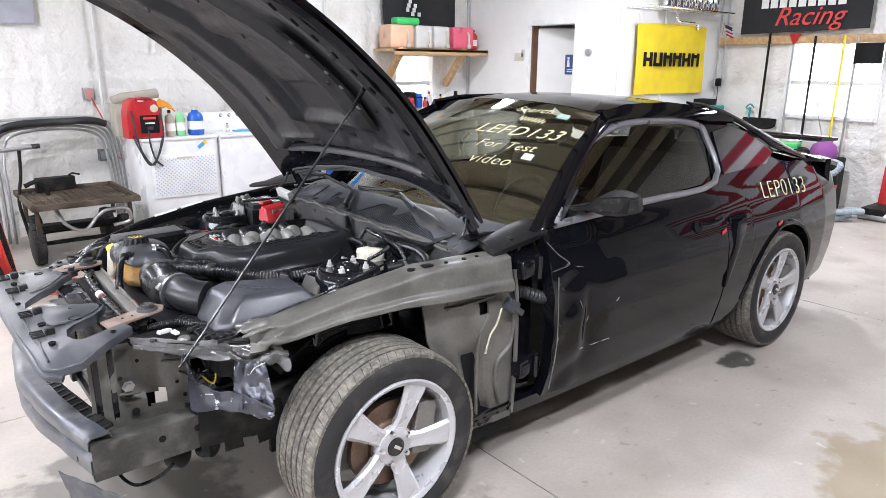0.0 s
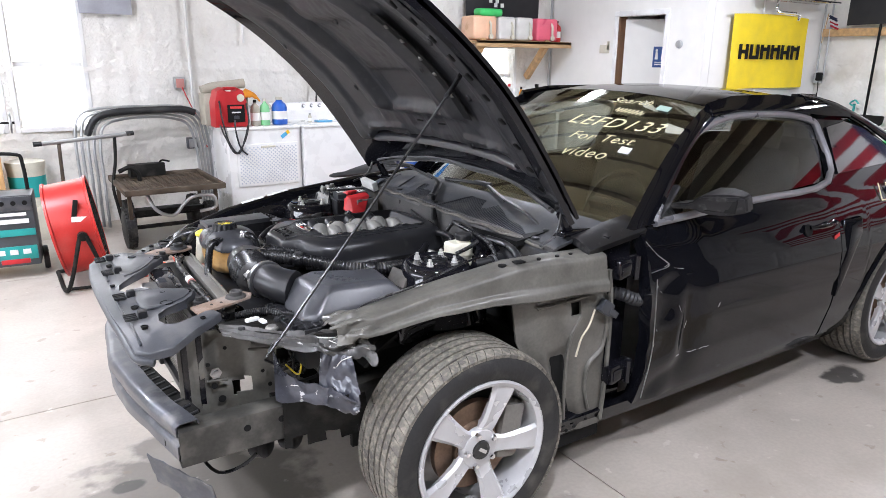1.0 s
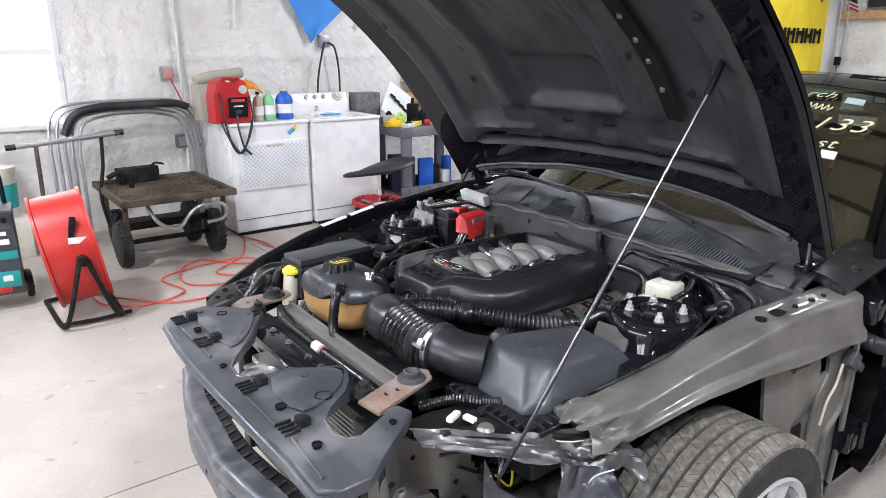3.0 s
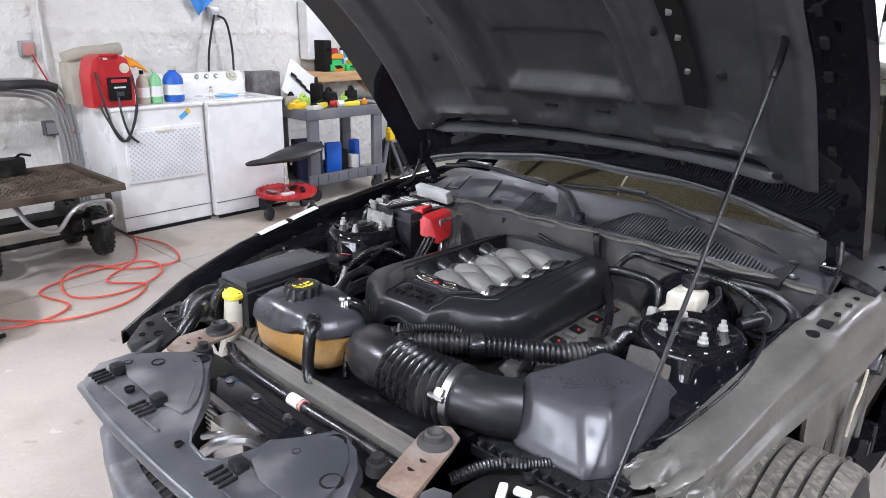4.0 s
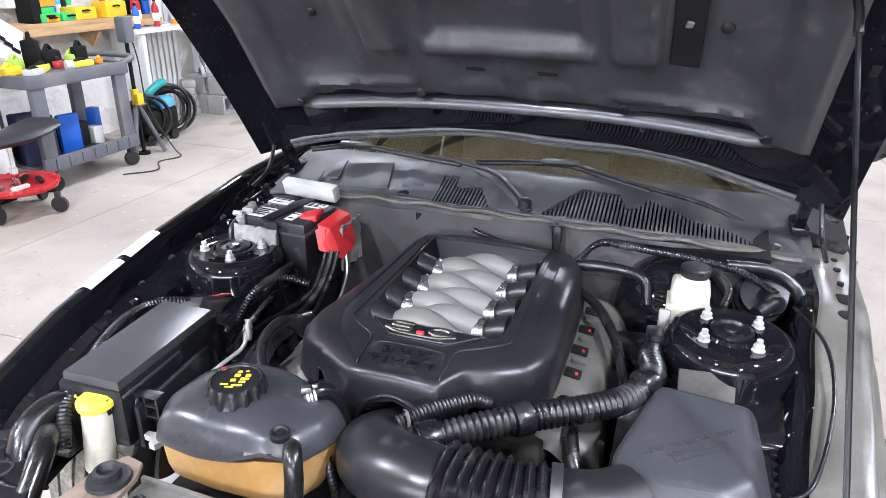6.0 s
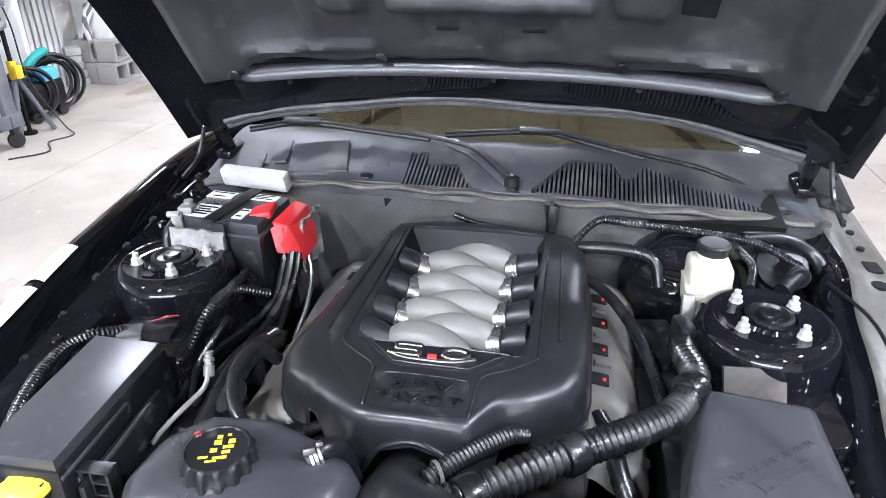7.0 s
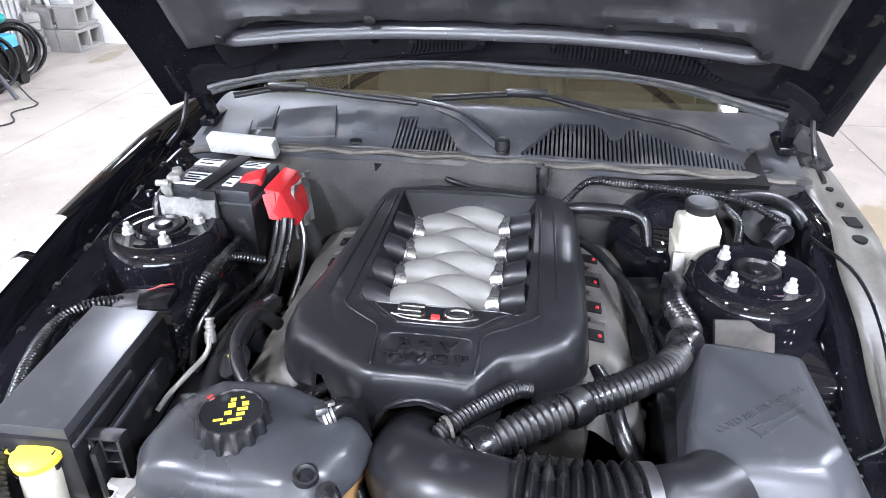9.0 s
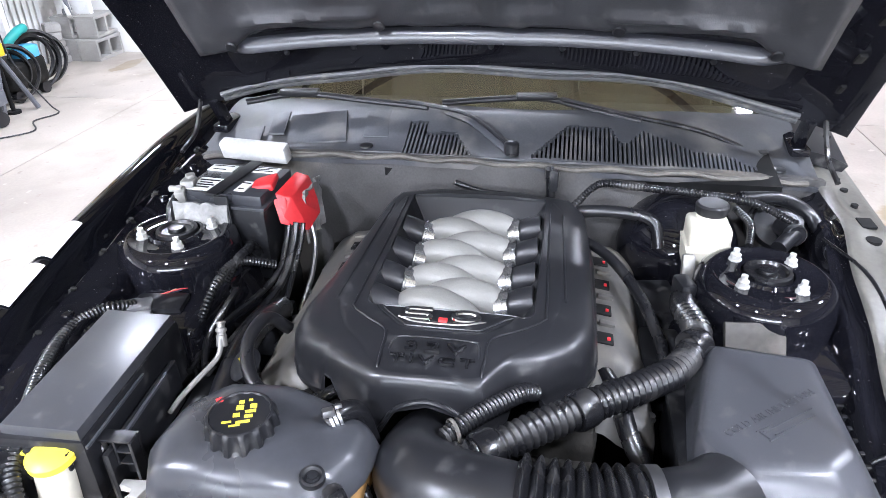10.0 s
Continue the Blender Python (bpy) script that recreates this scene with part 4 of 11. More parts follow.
def liner_uv(u, v):
    """Quilted hood liner: wavy rear edge, pressed ribs and pockets."""
    t = 2 * v - 1
    rear = 0.135 + 0.010 * step(abs(t), 0.5, 0.7) - 0.030 * step(abs(t), 0.78, 0.9)
    uu = rear + (0.94 - rear) * u
    off = -0.058
    off -= 0.026 * bump_box(uu, t, 0.235, 1.1, -0.50, -0.36, 0.018)
    off -= 0.026 * bump_box(uu, t, 0.235, 1.1, 0.36, 0.50, 0.018)
    off += 0.022 * bump_box(uu, t, 0.255, 0.345, -0.26, 0.26, 0.010)
    off -= 0.012 * bump_box(uu, t, 0.228, 0.246, -0.30, 0.30, 0.007)
    off += 0.010 * bump_box(uu, t, 0.175, 0.215, -0.21, -0.04, 0.008)
    off += 0.010 * bump_box(uu, t, 0.175, 0.215, 0.04, 0.21, 0.008)
    off += 0.022 * bump_box(uu, t, 0.20, 0.60, 0.58, 0.84, 0.03) + 0.022 * bump_box(uu, t, 0.20, 0.60, -0.84, -0.58, 0.03)
    off -= 0.010 * bump_box(uu, t, 0.168, 0.180, 0.36, 0.80, 0.008) + 0.010 * bump_box(uu, t, 0.168, 0.180, -0.80, -0.36, 0.008)
    off -= 0.012 * bump_box(uu, t, 0.55, 0.62, -0.3, 0.3, 0.03)
    off += 0.016 * bump_box(uu, t, 0.68, 0.86, -0.28, 0.28, 0.03)
    off += 0.005 * noise.noise(Vector((uu * 9, t * 7, 2))) + 0.002 * noise.noise(Vector((uu * 30, t * 25, 4)))
    off = min(-0.040, -0.058 + (1.0 if off > -0.058 else 1.6) * (off + 0.058))
    edge = min(u, 1 - u, v, 1 - v)
    off += 0.022 * (1 - step(edge, 0.0, 0.018))
    return hood_abs(uu, 0.5 + 0.43 * t, off)


bm = B()
sheet(bm, liner_uv, 130, 130, 0.008)
liner = part("liner", bm, LINER, hood, "black quilted felt liner", 60)
for t0 in (0.066, -0.066):
    bm = B()
    c = liner_uv(0.075, 0.5 + t0)
    box(bm, c + Vector((-0.002, 0, -0.001)), (0.006, 0.046, 0.007), (0, -48, 0), 0.002)
    part("slit", bm, LETTER_SHADE_BLACK, liner)
for u0, v0 in ((0.02, 0.07), (0.02, 0.3), (0.02, 0.68), (0.02, 0.93), (0.45, 0.03), (0.45, 0.97), (0.5, 0.5), (0.75, 0.3), (0.75, 0.7), (0.3, 0.25), (0.3, 0.78), (0.18, 0.16), (0.18, 0.84)):
    bm = B()
    c = liner_uv(u0, v0)
    lathe(bm, [(0.014, 0.0), (0.012, 0.004), (0.004, 0.006)], c + Vector((-0.003, 0, -0.002)), (-0.83, 0, -0.56), 12)
    part("clip", bm, PLASTIC, liner)
# long sunk slot on the driver's side, with its chipped clips, and pressed slots along the hood's edge
bm = B()
rings(bm, [[hood_abs(float(u), 0.5 + 0.43 * (-0.575 + dv), -0.0645 - h) for dv, h in ((-0.045, 0), (-0.04, 0.004), (0.04, 0.004), (0.045, 0))] for u in np.linspace(0.24, 0.56, 20)])
part("liner_slot", bm, LETTER_SHADE_BLACK, liner, "long dark slot in the liner")
for u0 in (0.30, 0.36, 0.41, 0.47, 0.52):
    bm = B()
    box(bm, hood_abs(u0, 0.5 + 0.43 * -0.575, -0.070), (0.008, 0.014, 0.016), (0, -50, 20), 0.003)
    part("slot_clip", bm, CAST, liner)
for u0 in np.linspace(0.10, 0.74, 12):
    bm = B()
    c = hood_pt(float(u0), 0.045, -0.058)
    box(bm, c, (0.008, 0.016 if int(u0 * 100) % 2 else 0.011, 0.030), (0, -50, 0), 0.003)
    part("frame_slot", bm, CAST if int(u0 * 50) % 3 == 0 else LETTER_SHADE_BLACK, hood)
# double-lipped seal along the rear edge
for du, off, r in ((0.004, -0.040, 0.0085), (0.018, -0.046, 0.0065)):
    bm = B()
    tube(bm, [hood_pt(du, 0.5 + 0.44 * t, off + 0.006 * math.sin(t * 9)) for t in np.linspace(-0.98, 0.98, 25)], r, 8, 3)
    part("weatherstrip", bm, SEAL_STRIP, hood, "grey rubber seal along the rear edge")
bm = B()
tube(bm, [(-0.59, -0.65, 0.765), (-0.56, -0.66, 0.79), (0.05, -0.631, 1.49)], 0.0042, 8, 3)
tube(bm, [(0.02, -0.632, 1.455), (0.05, -0.631, 1.49), (0.10, -0.62, 1.545)], 0.008, 8, 3)
part("prop_rod", bm, ROD, car, "thin steel prop rod holding the hood")
for s in (-1, 1):
    bm = B()
    box(bm, (0.50, s * 0.70, 1.005), (0.03, 0.025, 0.10), (0, -30, 0), 0.006)
    box(bm, (0.55, s * 0.70, 0.965), (0.14, 0.04, 0.02), (0, 0, 0), 0.004)
    part("hood_hinge", bm, BAY_PAINT, car)
    bm = B()
    tube(bm, [(0.35, s * 0.74, 0.95), (0.43, s * 0.735, 0.985), (0.46, s * 0.72, 1.10), (0.40, s * 0.73, 1.17), (0.28, s * 0.735, 1.34)], 0.006, 6)
    part("washer_hose", bm, HOSE, car)


# ---- cowl and firewall ----
def cowl_z(x, y):
    f = (x - 0.315) / 0.27
    return 0.978 + 0.055 * step(f, 0.0, 0.75) - 0.015 * step(f, 0.8, 1.0) - 0.05 * (abs(y) / 0.72) ** 2.5


def cowl_x0(y):
    return lerp(y, [-0.72, -0.58, -0.35, -0.15, 0.02, 0.3, 0.7], [0.405, 0.362, 0.322, 0.308, 0.318, 0.335, 0.378])


def cowl_f(u, v):
    y = -0.73 + 1.46 * v
    x0 = cowl_x0(y)
    x1 = 0.575 + 0.2 * (y / 0.72) ** 2
    x = x0 + (x1 - x0) * u
    z = cowl_z(0.315 + 0.27 * u, y) + 0.004 * noise.noise(Vector((x * 7, y * 7, 1)))
    if u < 0.06:
        z -= 0.012
    return (x, y, z)


def in_vent(x, y):
    if 0.03 < y < 0.19:
        return 0.342 < x < (0.452 if y > 0.145 else 0.418 if y > 0.075 else 0.342 + 0.076 * (y - 0.03) / 0.045)
    if -0.60 < y < -0.10:
        top = lerp(-y, [0.10, 0.18, 0.275, 0.295, 0.315, 0.345, 0.41, 0.46, 0.53, 0.60], [0.345, 0.455, 0.462, 0.418, 0.418, 0.468, 0.445, 0.425, 0.43, 0.405])
        low = lerp(-y, [0.10, 0.35, 0.6], [0.335, 0.348, 0.392])
        return low < x < top
    return False


bm = B()
sheet(bm, lambda u, v: cowl_f(0.8 * u, v), 64, 300, 0.012, lambda u, v: in_vent(*cowl_f(0.8 * u, v)[:2]))
cowl = part("cowl", bm, COWL_PLASTIC, car, "faded grey plastic cowl panel")
bm = B()
n = 0
y = -0.60
while y < 0.19:
    xs_ = [x for x in np.arange(0.30, 0.53, 0.002) if in_vent(x, y)]
    if len(xs_) > 3:
        x0, x1 = min(xs_) - 0.004, max(xs_) + 0.004
        zc = cowl_z(0.315 + 0.27 * ((x0 + x1) / 2 - cowl_x0(y)) / (0.60 - cowl_x0(y)), y)
        z0 = cowl_z(0.315 + 0.27 * (x0 - cowl_x0(y)) / (0.60 - cowl_x0(y)), y)
        z1 = cowl_z(0.315 + 0.27 * (x1 - cowl_x0(y)) / (0.60 - cowl_x0(y)), y)
        a, b = Vector((x0, y, z0 - 0.009)), Vector((x1, y, z1 - 0.009))
        d = b - a
        box(bm, (a + b) / 2, (d.length, 0.0052, 0.012), Matrix.Rotation(-math.atan2(d.z, d.x), 4, "Y"))
    y += 0.0098
slats = part("vent_slats", bm, COWL_PLASTIC, cowl, "close row of thin vent slats")
tagged(slats, kind="stuff")
# black slab below the slats, coloured as the shade between them
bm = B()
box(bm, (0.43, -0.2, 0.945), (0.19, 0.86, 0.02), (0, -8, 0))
part("vent_tray", bm, LETTER_SHADE_BLACK, cowl)
bm = B()
sheet(bm, lambda u, v: Vector(cowl_f(0.79 + 0.21 * u, v)) - Vector((0, 0, 0.022 * step(u, 0.0, 0.12))), 10, 60, 0.01)
part("cowl_trough", bm, COWL_BLACK, cowl, "glossy black trough below the windscreen")
# pressed steps and clips along the panel
for x, y, sx, sy in ((0.445, 0.42, 0.11, 0.17), (0.45, 0.27, 0.10, 0.07), (0.42, 0.60, 0.09, 0.09), (0.47, 0.53, 0.08, 0.05)):
    bm = B()
    prism(bm, [(x - sx / 2, y - sy / 2), (x + sx / 2, y - sy * 0.35), (x + sx * 0.42, y + sy / 2), (x - sx * 0.45, y + sy * 0.4)], 0.0045, lambda a, b, c: (a, b, cowl_z(0.315 + 0.27 * (a - cowl_x0(b)) / (0.60 - cowl_x0(b)), b) - 0.001 + c), 0.004)
    part("pressed_step", bm, COWL_PLASTIC, cowl)
for y in (0.62, 0.28, -0.06, -0.64):
    bm = B()
    lathe(bm, [(0.016, 0), (0.015, 0.004), (0.007, 0.006)], (cowl_x0(y) + 0.035, y, cowl_z(0.35, y) + 0.001), (0, 0, 1), 14)
    part("clip", bm, PLASTIC, cowl)
# raised ribs of the cowl and the wiper wells
bm = B()
tube(bm, [(0.47, 0.10, 1.036), (0.42, 0.035, 1.03), (0.335, -0.055, 0.996)], 0.016, 8, 4, squash=0.5)
part("cowl_rib", bm, COWL_PLASTIC, cowl)
bm = B()
tube(bm, [(cowl_x0(y) + 0.004, y, cowl_z(0.315, y) - 0.006 + 0.004 * math.sin(y * 40)) for y in np.linspace(-0.70, 0.70, 34)], 0.009, 8, 3, squash=0.7)
part("cowl_seal", bm, SEAL, cowl, "dusty rubber seal along the front of the cowl")


def fire_f(u, v):
    y = -0.74 + 1.46 * v
    z = 0.975 - 0.55 * u
    x = cowl_x0(y) + 0.025 + 0.06 * step(u, 0.2, 0.9)
    x -= 0.03 * bump_box(u, v, 0.25, 1.1, 0.42, 0.62, 0.05)
    x += 0.012 * noise.noise(Vector((y * 6, z * 8, 7)))
    return (x, y, z - 0.045 * (abs(y) / 0.72) ** 3)


bm = B()
sheet(bm, fire_f, 24, 60, 0.02)
firewall = part("firewall", bm, FELT, car, "scuffed grey felt insulation on the firewall")
for y, z in ((0.186, 0.946), (-0.235, 0.925), (-0.545, 0.915), (0.06, 0.91), (-0.05, 0.93)):
    bm = B()
    lathe(bm, [(0.017, 0), (0.015, 0.006), (0.007, 0.008), (0.007, 0.012)], (cowl_x0(y) + 0.02, y, z), (-1, 0, 0), 14)
    part("push_pin", bm, PLASTIC, firewall)
bm = B()
box(bm, (0.343, 0.545, 0.966), (0.03, 0.172, 0.044), (0, -16, -7), 0.006)
part("foam_block", bm, FOAM_BLOCK, car, "torn white foam block behind the battery")

# wipers
for pts, arm in (([(0.49, 0.62, 1.035), (0.53, 0.49, 1.048), (0.495, 0.306, 1.047), (0.465, 0.15, 1.045)], [(0.485, 0.22, 1.054), (0.462, 0.144, 1.053), (0.429, 0.041, 1.042), (0.33, -0.06, 1.008)]), ([(0.52, 0.125, 1.04), (0.575, -0.1, 1.043), (0.53, -0.234, 1.032), (0.50, -0.345, 1.018)], [(0.555, -0.16, 1.05), (0.51, -0.33, 1.028), (0.495, -0.48, 1.003), (0.487, -0.617, 0.955)])):
    w = part("wiper", tube(B(), arm, 0.0085, 8, 5, squash=0.6), PLASTIC, car, "black windscreen wiper")
    part("blade", tube(B(), pts, 0.0062, 6, 5), RUBBER, w)
    part("blade_spine", tube(B(), [Vector(p) + Vector((-0.004, 0, 0.008)) for p in pts], 0.0045, 6, 5, squash=0.6), PLASTIC, w)
    bm = B()
    box(bm, Vector(pts[1]) + Vector((-0.004, 0.0, 0.008)), (0.026, 0.10, 0.016), (0, 0, 6), 0.006)
    part("arm_cap", bm, PLASTIC, w)
    bm = B()
    lathe(bm, [(0.017, -0.012), (0.016, 0.008), (0.010, 0.012)], arm[-1], (0, 0, 1), 16)
    part("pivot_cap", bm, PLASTIC, w)


# ---- far fender (still on the car) ----
def fend_top(x):
    return lerp(x, [-0.70, -0.5, -0.3, 0.0, 0.4, 0.8], [0.70, 0.80, 0.862, 0.915, 0.955, 0.975])


def fend_edge(x):
    return lerp(x, [-0.70, -0.4, -0.1, 0.2, 0.5, 0.8], [0.775, 0.80, 0.815, 0.83, 0.84, 0.83])


def fend_f(u, v):
    x = -0.70 + 1.46 * u
    top = fend_top(x)
    low = max(arch(x, 0.0, 0.39, 0.345, 0.28), lerp(x, [-0.7, -0.45, -0.3], [0.66, 0.70, 0.3]))
    if v < 0.75:
        t = v / 0.75
        z = low + (top - low) * t
        y = fend_edge(x) + 0.10 * math.sin(math.pi * min(1, (1 - t) * 0.75)) * step(x, -0.75, -0.3)
    else:
        t = (v - 0.75) / 0.25
        y = fend_edge(x) - 0.095 * t
        z = top + 0.012 * math.sin(math.pi * min(1, t * 1.6)) - 0.045 * step(t, 0.55, 1)
    return (x, y, z)


bm = B()
sheet(bm, lambda u, v: fend_f(1 - u, v), 70, 40, 0.004)
fender = part("fender", bm, BLACK_PAINT, car, "glossy black front fender on the far side")
for x0 in (-0.235, -0.105):
    bm = B()
    sheet(bm, lambda u, v: Vector(fend_f((x0 + 0.11 * u + 0.70) / 1.46, 0.70 + 0.17 * v)) + Vector((0, 0.0, 0.004)), 6, 10, 0.001)
    part("paper_tape", bm, TAPE, fender, "strip of white paper tape")


def apron_f(u, v):
    x = -0.58 + 1.01 * u
    z = fend_top(x) - 0.03 - lerp(x, [-0.6, -0.3, 0], [0.06, 0.16, 0.34]) * v
    y = fend_edge(x) - 0.10 - 0.05 * step(v, 0.0, 0.12) - 0.02 * step(v, 0.3, 0.8) + 0.01 * noise.noise(Vector((x * 8, z * 8, 3)))
    return (x, y, z)


bm = B()
sheet(bm, apron_f, 40, 20, 0.02)
part("inner_apron", bm, BAY_PAINT, car, "black inner apron of the far fender")
for k, x in enumerate((-0.5, -0.36, -0.2, 0.0, 0.18, 0.33)):
    bm = B()
    lathe(bm, [(0.013, 0), (0.011, 0.008), (0.006, 0.01)], (x, fend_edge(x) - 0.125, fend_top(x) - 0.03), (0, 0, 1), 10)
    box(bm, (x + 0.03, fend_edge(x) - 0.125, fend_top(x) - 0.038), (0.07, 0.04, 0.012), bevel=0.003)
    part("apron_bracket", bm, BAY_PAINT, car)

for v0, dy, r in ((0.04, 0.012, 0.006), (0.16, -0.004, 0.004), (0.30, -0.006, 0.005), (0.55, -0.010, 0.004)):
    bm = B()
    tube(bm, [Vector(apron_f(u, v0)) + Vector((0, -0.004 + dy, 0.004 + 0.002 * math.sin(30 * u))) for u in np.linspace(0.02, 0.98, 26)], r, 6, 3, squash=0.6)
    part("apron_seam", bm, BAY_PAINT, car, "glossy folded seam of the apron")
bm = B()
tube(bm, [Vector((x, fend_edge(x) - 0.100, fend_top(x) - 0.032 + 0.003 * math.sin(x * 40))) for x in np.linspace(-0.56, 0.40, 30)], 0.005, 6, 3, squash=0.7)
part("fender_seal", bm, HOSE, car, "dusty rubber lip along the fender")
for x in np.linspace(-0.48, 0.40, 9):
    bm = B()
    lathe(bm, [(0.010, 0), (0.010, 0.004), (0.006, 0.005), (0.006, 0.011)], (float(x), fend_edge(float(x)) - 0.108, fend_top(float(x)) - 0.022), (0, -0.3, 1), 6)
    part("apron_bolt", bm, DARK, car)
bm = B()
box(bm, (-0.115, 0.60, 0.815), (0.05, 0.045, 0.034), (0, 6, 24), 0.005)
box(bm, (-0.15, 0.575, 0.818), (0.03, 0.03, 0.028), (0, 6, 24), 0.004)
plug = part("wiring_plug", bm, GREY_PLASTIC, car, "grey wiring plug before the strut tower")
for k in range(6):
    bm = B()
    tube(bm, [(-0.09, 0.58 + 0.004 * k, 0.815 + 0.002 * k), (-0.06, 0.56 - 0.003 * k, 0.825 + 0.004 * (k % 3)), (-0.03, 0.535 - 0.002 * k, 0.815), (0.0, 0.51, 0.80)], 0.0014, 5, 5)
    part("plug_wire", bm, (HOSE, HOSE, WOOD, HOSE, NAVY, LETTER_RED)[k], plug)
bm = B()
tube(bm, [(-0.02, 0.475, 0.83), (0.02, 0.46, 0.86), (0.06, 0.455, 0.862), (0.10, 0.468, 0.85), (0.12, 0.46, 0.82)], 0.0105, 8, 6, 0.0015, 0.007)
part("loom", bm, HOSE, car, "ribbed black loom round the strut tower")

# ---- near apron rail, bare after the fender came off ----
def rail_z(x):
    return lerp(x, [-0.60, -0.45, -0.35, -0.1, 0.2, 0.58], [0.745, 0.78, 0.808, 0.862, 0.915, 0.913])


def crush(x, k):
    a = step(-x, 0.27, 0.40)
    return a * (0.016 * ridged(x * 7, k * 0.7, 5) + 0.006 * ridged(x * 17, k * 1.4, 2)) + 0.003 * noise.noise(Vector((x * 6, k, 9)))


def rail_f(u, v):
    x = -0.43 + 1.02 * u
    zt = rail_z(x)
    yo = lerp(x, [-0.6, -0.35, 0.0, 0.25, 0.58], [0.62, 0.738, 0.782, 0.812, 0.832])
    prof = [(-0.092, -0.004), (-0.088, 0.0), (-0.07, 0.0), (-0.044, -0.006), (-0.02, -0.006), (-0.004, -0.014), (0.0, -0.026), (0.003, -0.06), (0.008, -0.085), (0.022, -0.10), (0.026, -0.122), (0.0, -0.128)]
    k = v * (len(prof) - 1)
    i = min(int(k), len(prof) - 2)
    dy, dz = (prof[i][j] + (prof[i + 1][j] - prof[i][j]) * (k - i) for j in (0, 1))
    dz *= (zt - lerp(x, [-0.45, -0.35, -0.1, 0.1, 0.3, 0.6], [0.735, 0.760, 0.794, 0.798, 0.785, 0.77])) / 0.128
    return (x + crush(x, v * 7 + 3), -(yo + dy + crush(x, v * 5)), zt + dz + crush(x, v * 6 + 1) * 1.2)


def rail_in(u, v):
    """Inner flange that falls away into the engine bay."""
    p = Vector(rail_f(u, 0.0))
    prof = [(0.0, 0.0), (0.014, -0.012), (0.03, -0.016), (0.042, -0.04), (0.055, -0.10), (0.07, -0.19)]
    k = v * (len(prof) - 1)
    i = min(int(k), len(prof) - 2)
    dy, dz = (prof[i][j] + (prof[i + 1][j] - prof[i][j]) * (k - i) for j in (0, 1))
    return (p.x, p.y + dy + 0.003 * noise.noise(Vector((p.x * 12, v * 4, 1))), p.z - 0.002 + dz)


bm = B()
sheet(bm, lambda u, v: rail_in(u, v), 90, 10, 0.004)
part("inner_flange", bm, BAY_PAINT, car, "glossy black inner flange of the apron", 50)
bm = B()
sheet(bm, rail_f, 110, 40, 0.004)
rail_p = part("apron_rail", bm, PRIMER, car, "dull grey-green apron rail, crumpled at its front", 50)
for v0, u0, u1, r in ((0.93, 0.0, 0.42, 0.0016), (0.72, 0.0, 0.2, 0.0014), (0.93, 0.55, 0.95, 0.001), (0.02, 0.0, 0.6, 0.0012)):
    bm = B()
    tube(bm, [Vector(rail_f(u0 + (u1 - u0) * k / 24, v0 + 0.012 * math.sin(k * 2.1))) + Vector((0, -0.002, 0.001)) for k in range(25)], r, 5, 2)
    part("bare_edge", bm, STEEL, rail_p, "bare bright steel edge")
for x, w in ((0.236, 0.04), (0.172, 0.016), (-0.345, 0.013), (0.40, 0.009), (0.32, 0.008), (0.46, 0.008)):
    bm = B()
    yo = lerp(x, [-0.6, -0.35, 0.0, 0.25, 0.58], [0.62, 0.738, 0.782, 0.812, 0.832])
    if w > 0.03:
        box(bm, (x, -yo + 0.045, rail_z(x) + 0.001), (w, 0.028, 0.006), bevel=0.002)
    else:
        lathe(bm, [(w * 0.9, -0.004), (w * 0.9, 0.0035), (w * 0.4, 0.004)], (x, -yo + (0.045 if x > -0.3 else 0.05), rail_z(x)), (0, 0, 1), 14)
    part("rail_hole", bm, LETTER_SHADE_BLACK, rail_p)


def pillar_f(u, v):
    """Bare hinge pillar side behind the front wheel."""
    z = 0.83 - 0.62 * v
    x0 = lerp(z, [0.2, 0.35, 0.5, 0.62, 0.85], [0.40, 0.335, 0.30, 0.235, 0.20])
    x = x0 + (0.635 - x0) * u
    y = 0.80 + 0.012 * bump_box(u, v, 0.55, 1.2, 0.15, 1.1, 0.05) - 0.03 * step(0.25 - u, 0.0, 0.25) * (1 - step(v, 0.6, 0.9)) + 0.004 * noise.noise(Vector((x * 10, z * 10, 2)))
    y -= 0.02 * bump_box(u, v, 0.25, 0.5, 0.45, 0.95, 0.06)
    y += 0.012 * bump_box(u, v, 0.3, 0.8, 0.04, 0.10, 0.02)
    return (x, -y, z)


bm = B()
sheet(bm, lambda u, v: pillar_f(1 - u, v), 46, 60, 0.01, lambda u, v: 0.455 < pillar_f(1 - u, v)[0] < 0.50 and 0.685 < pillar_f(1 - u, v)[2] < 0.735)
pil_p = part("hinge_pillar", bm, PRIMER, car, "bare grey-green hinge pillar panel", 60)
for pts, r in (([(0.30, -0.803, 0.768), (0.40, -0.808, 0.775), (0.53, -0.812, 0.782)], 0.006), ([(0.30, -0.803, 0.742), (0.40, -0.808, 0.748), (0.53, -0.812, 0.754)], 0.005), ([(0.625, -0.818, 0.84), (0.638, -0.824, 0.70), (0.640, -0.824, 0.45), (0.63, -0.82, 0.23)], 0.009), ([(0.50, -0.812, 0.68), (0.46, -0.808, 0.60), (0.445, -0.806, 0.45), (0.45, -0.806, 0.26)], 0.007)):
    bm = B()
    tube(bm, pts, r, 8, 6)
    part("pressed_bead", bm, PRIMER, pil_p)
# black slab behind the hole, coloured as the shade inside the pillar
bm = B()
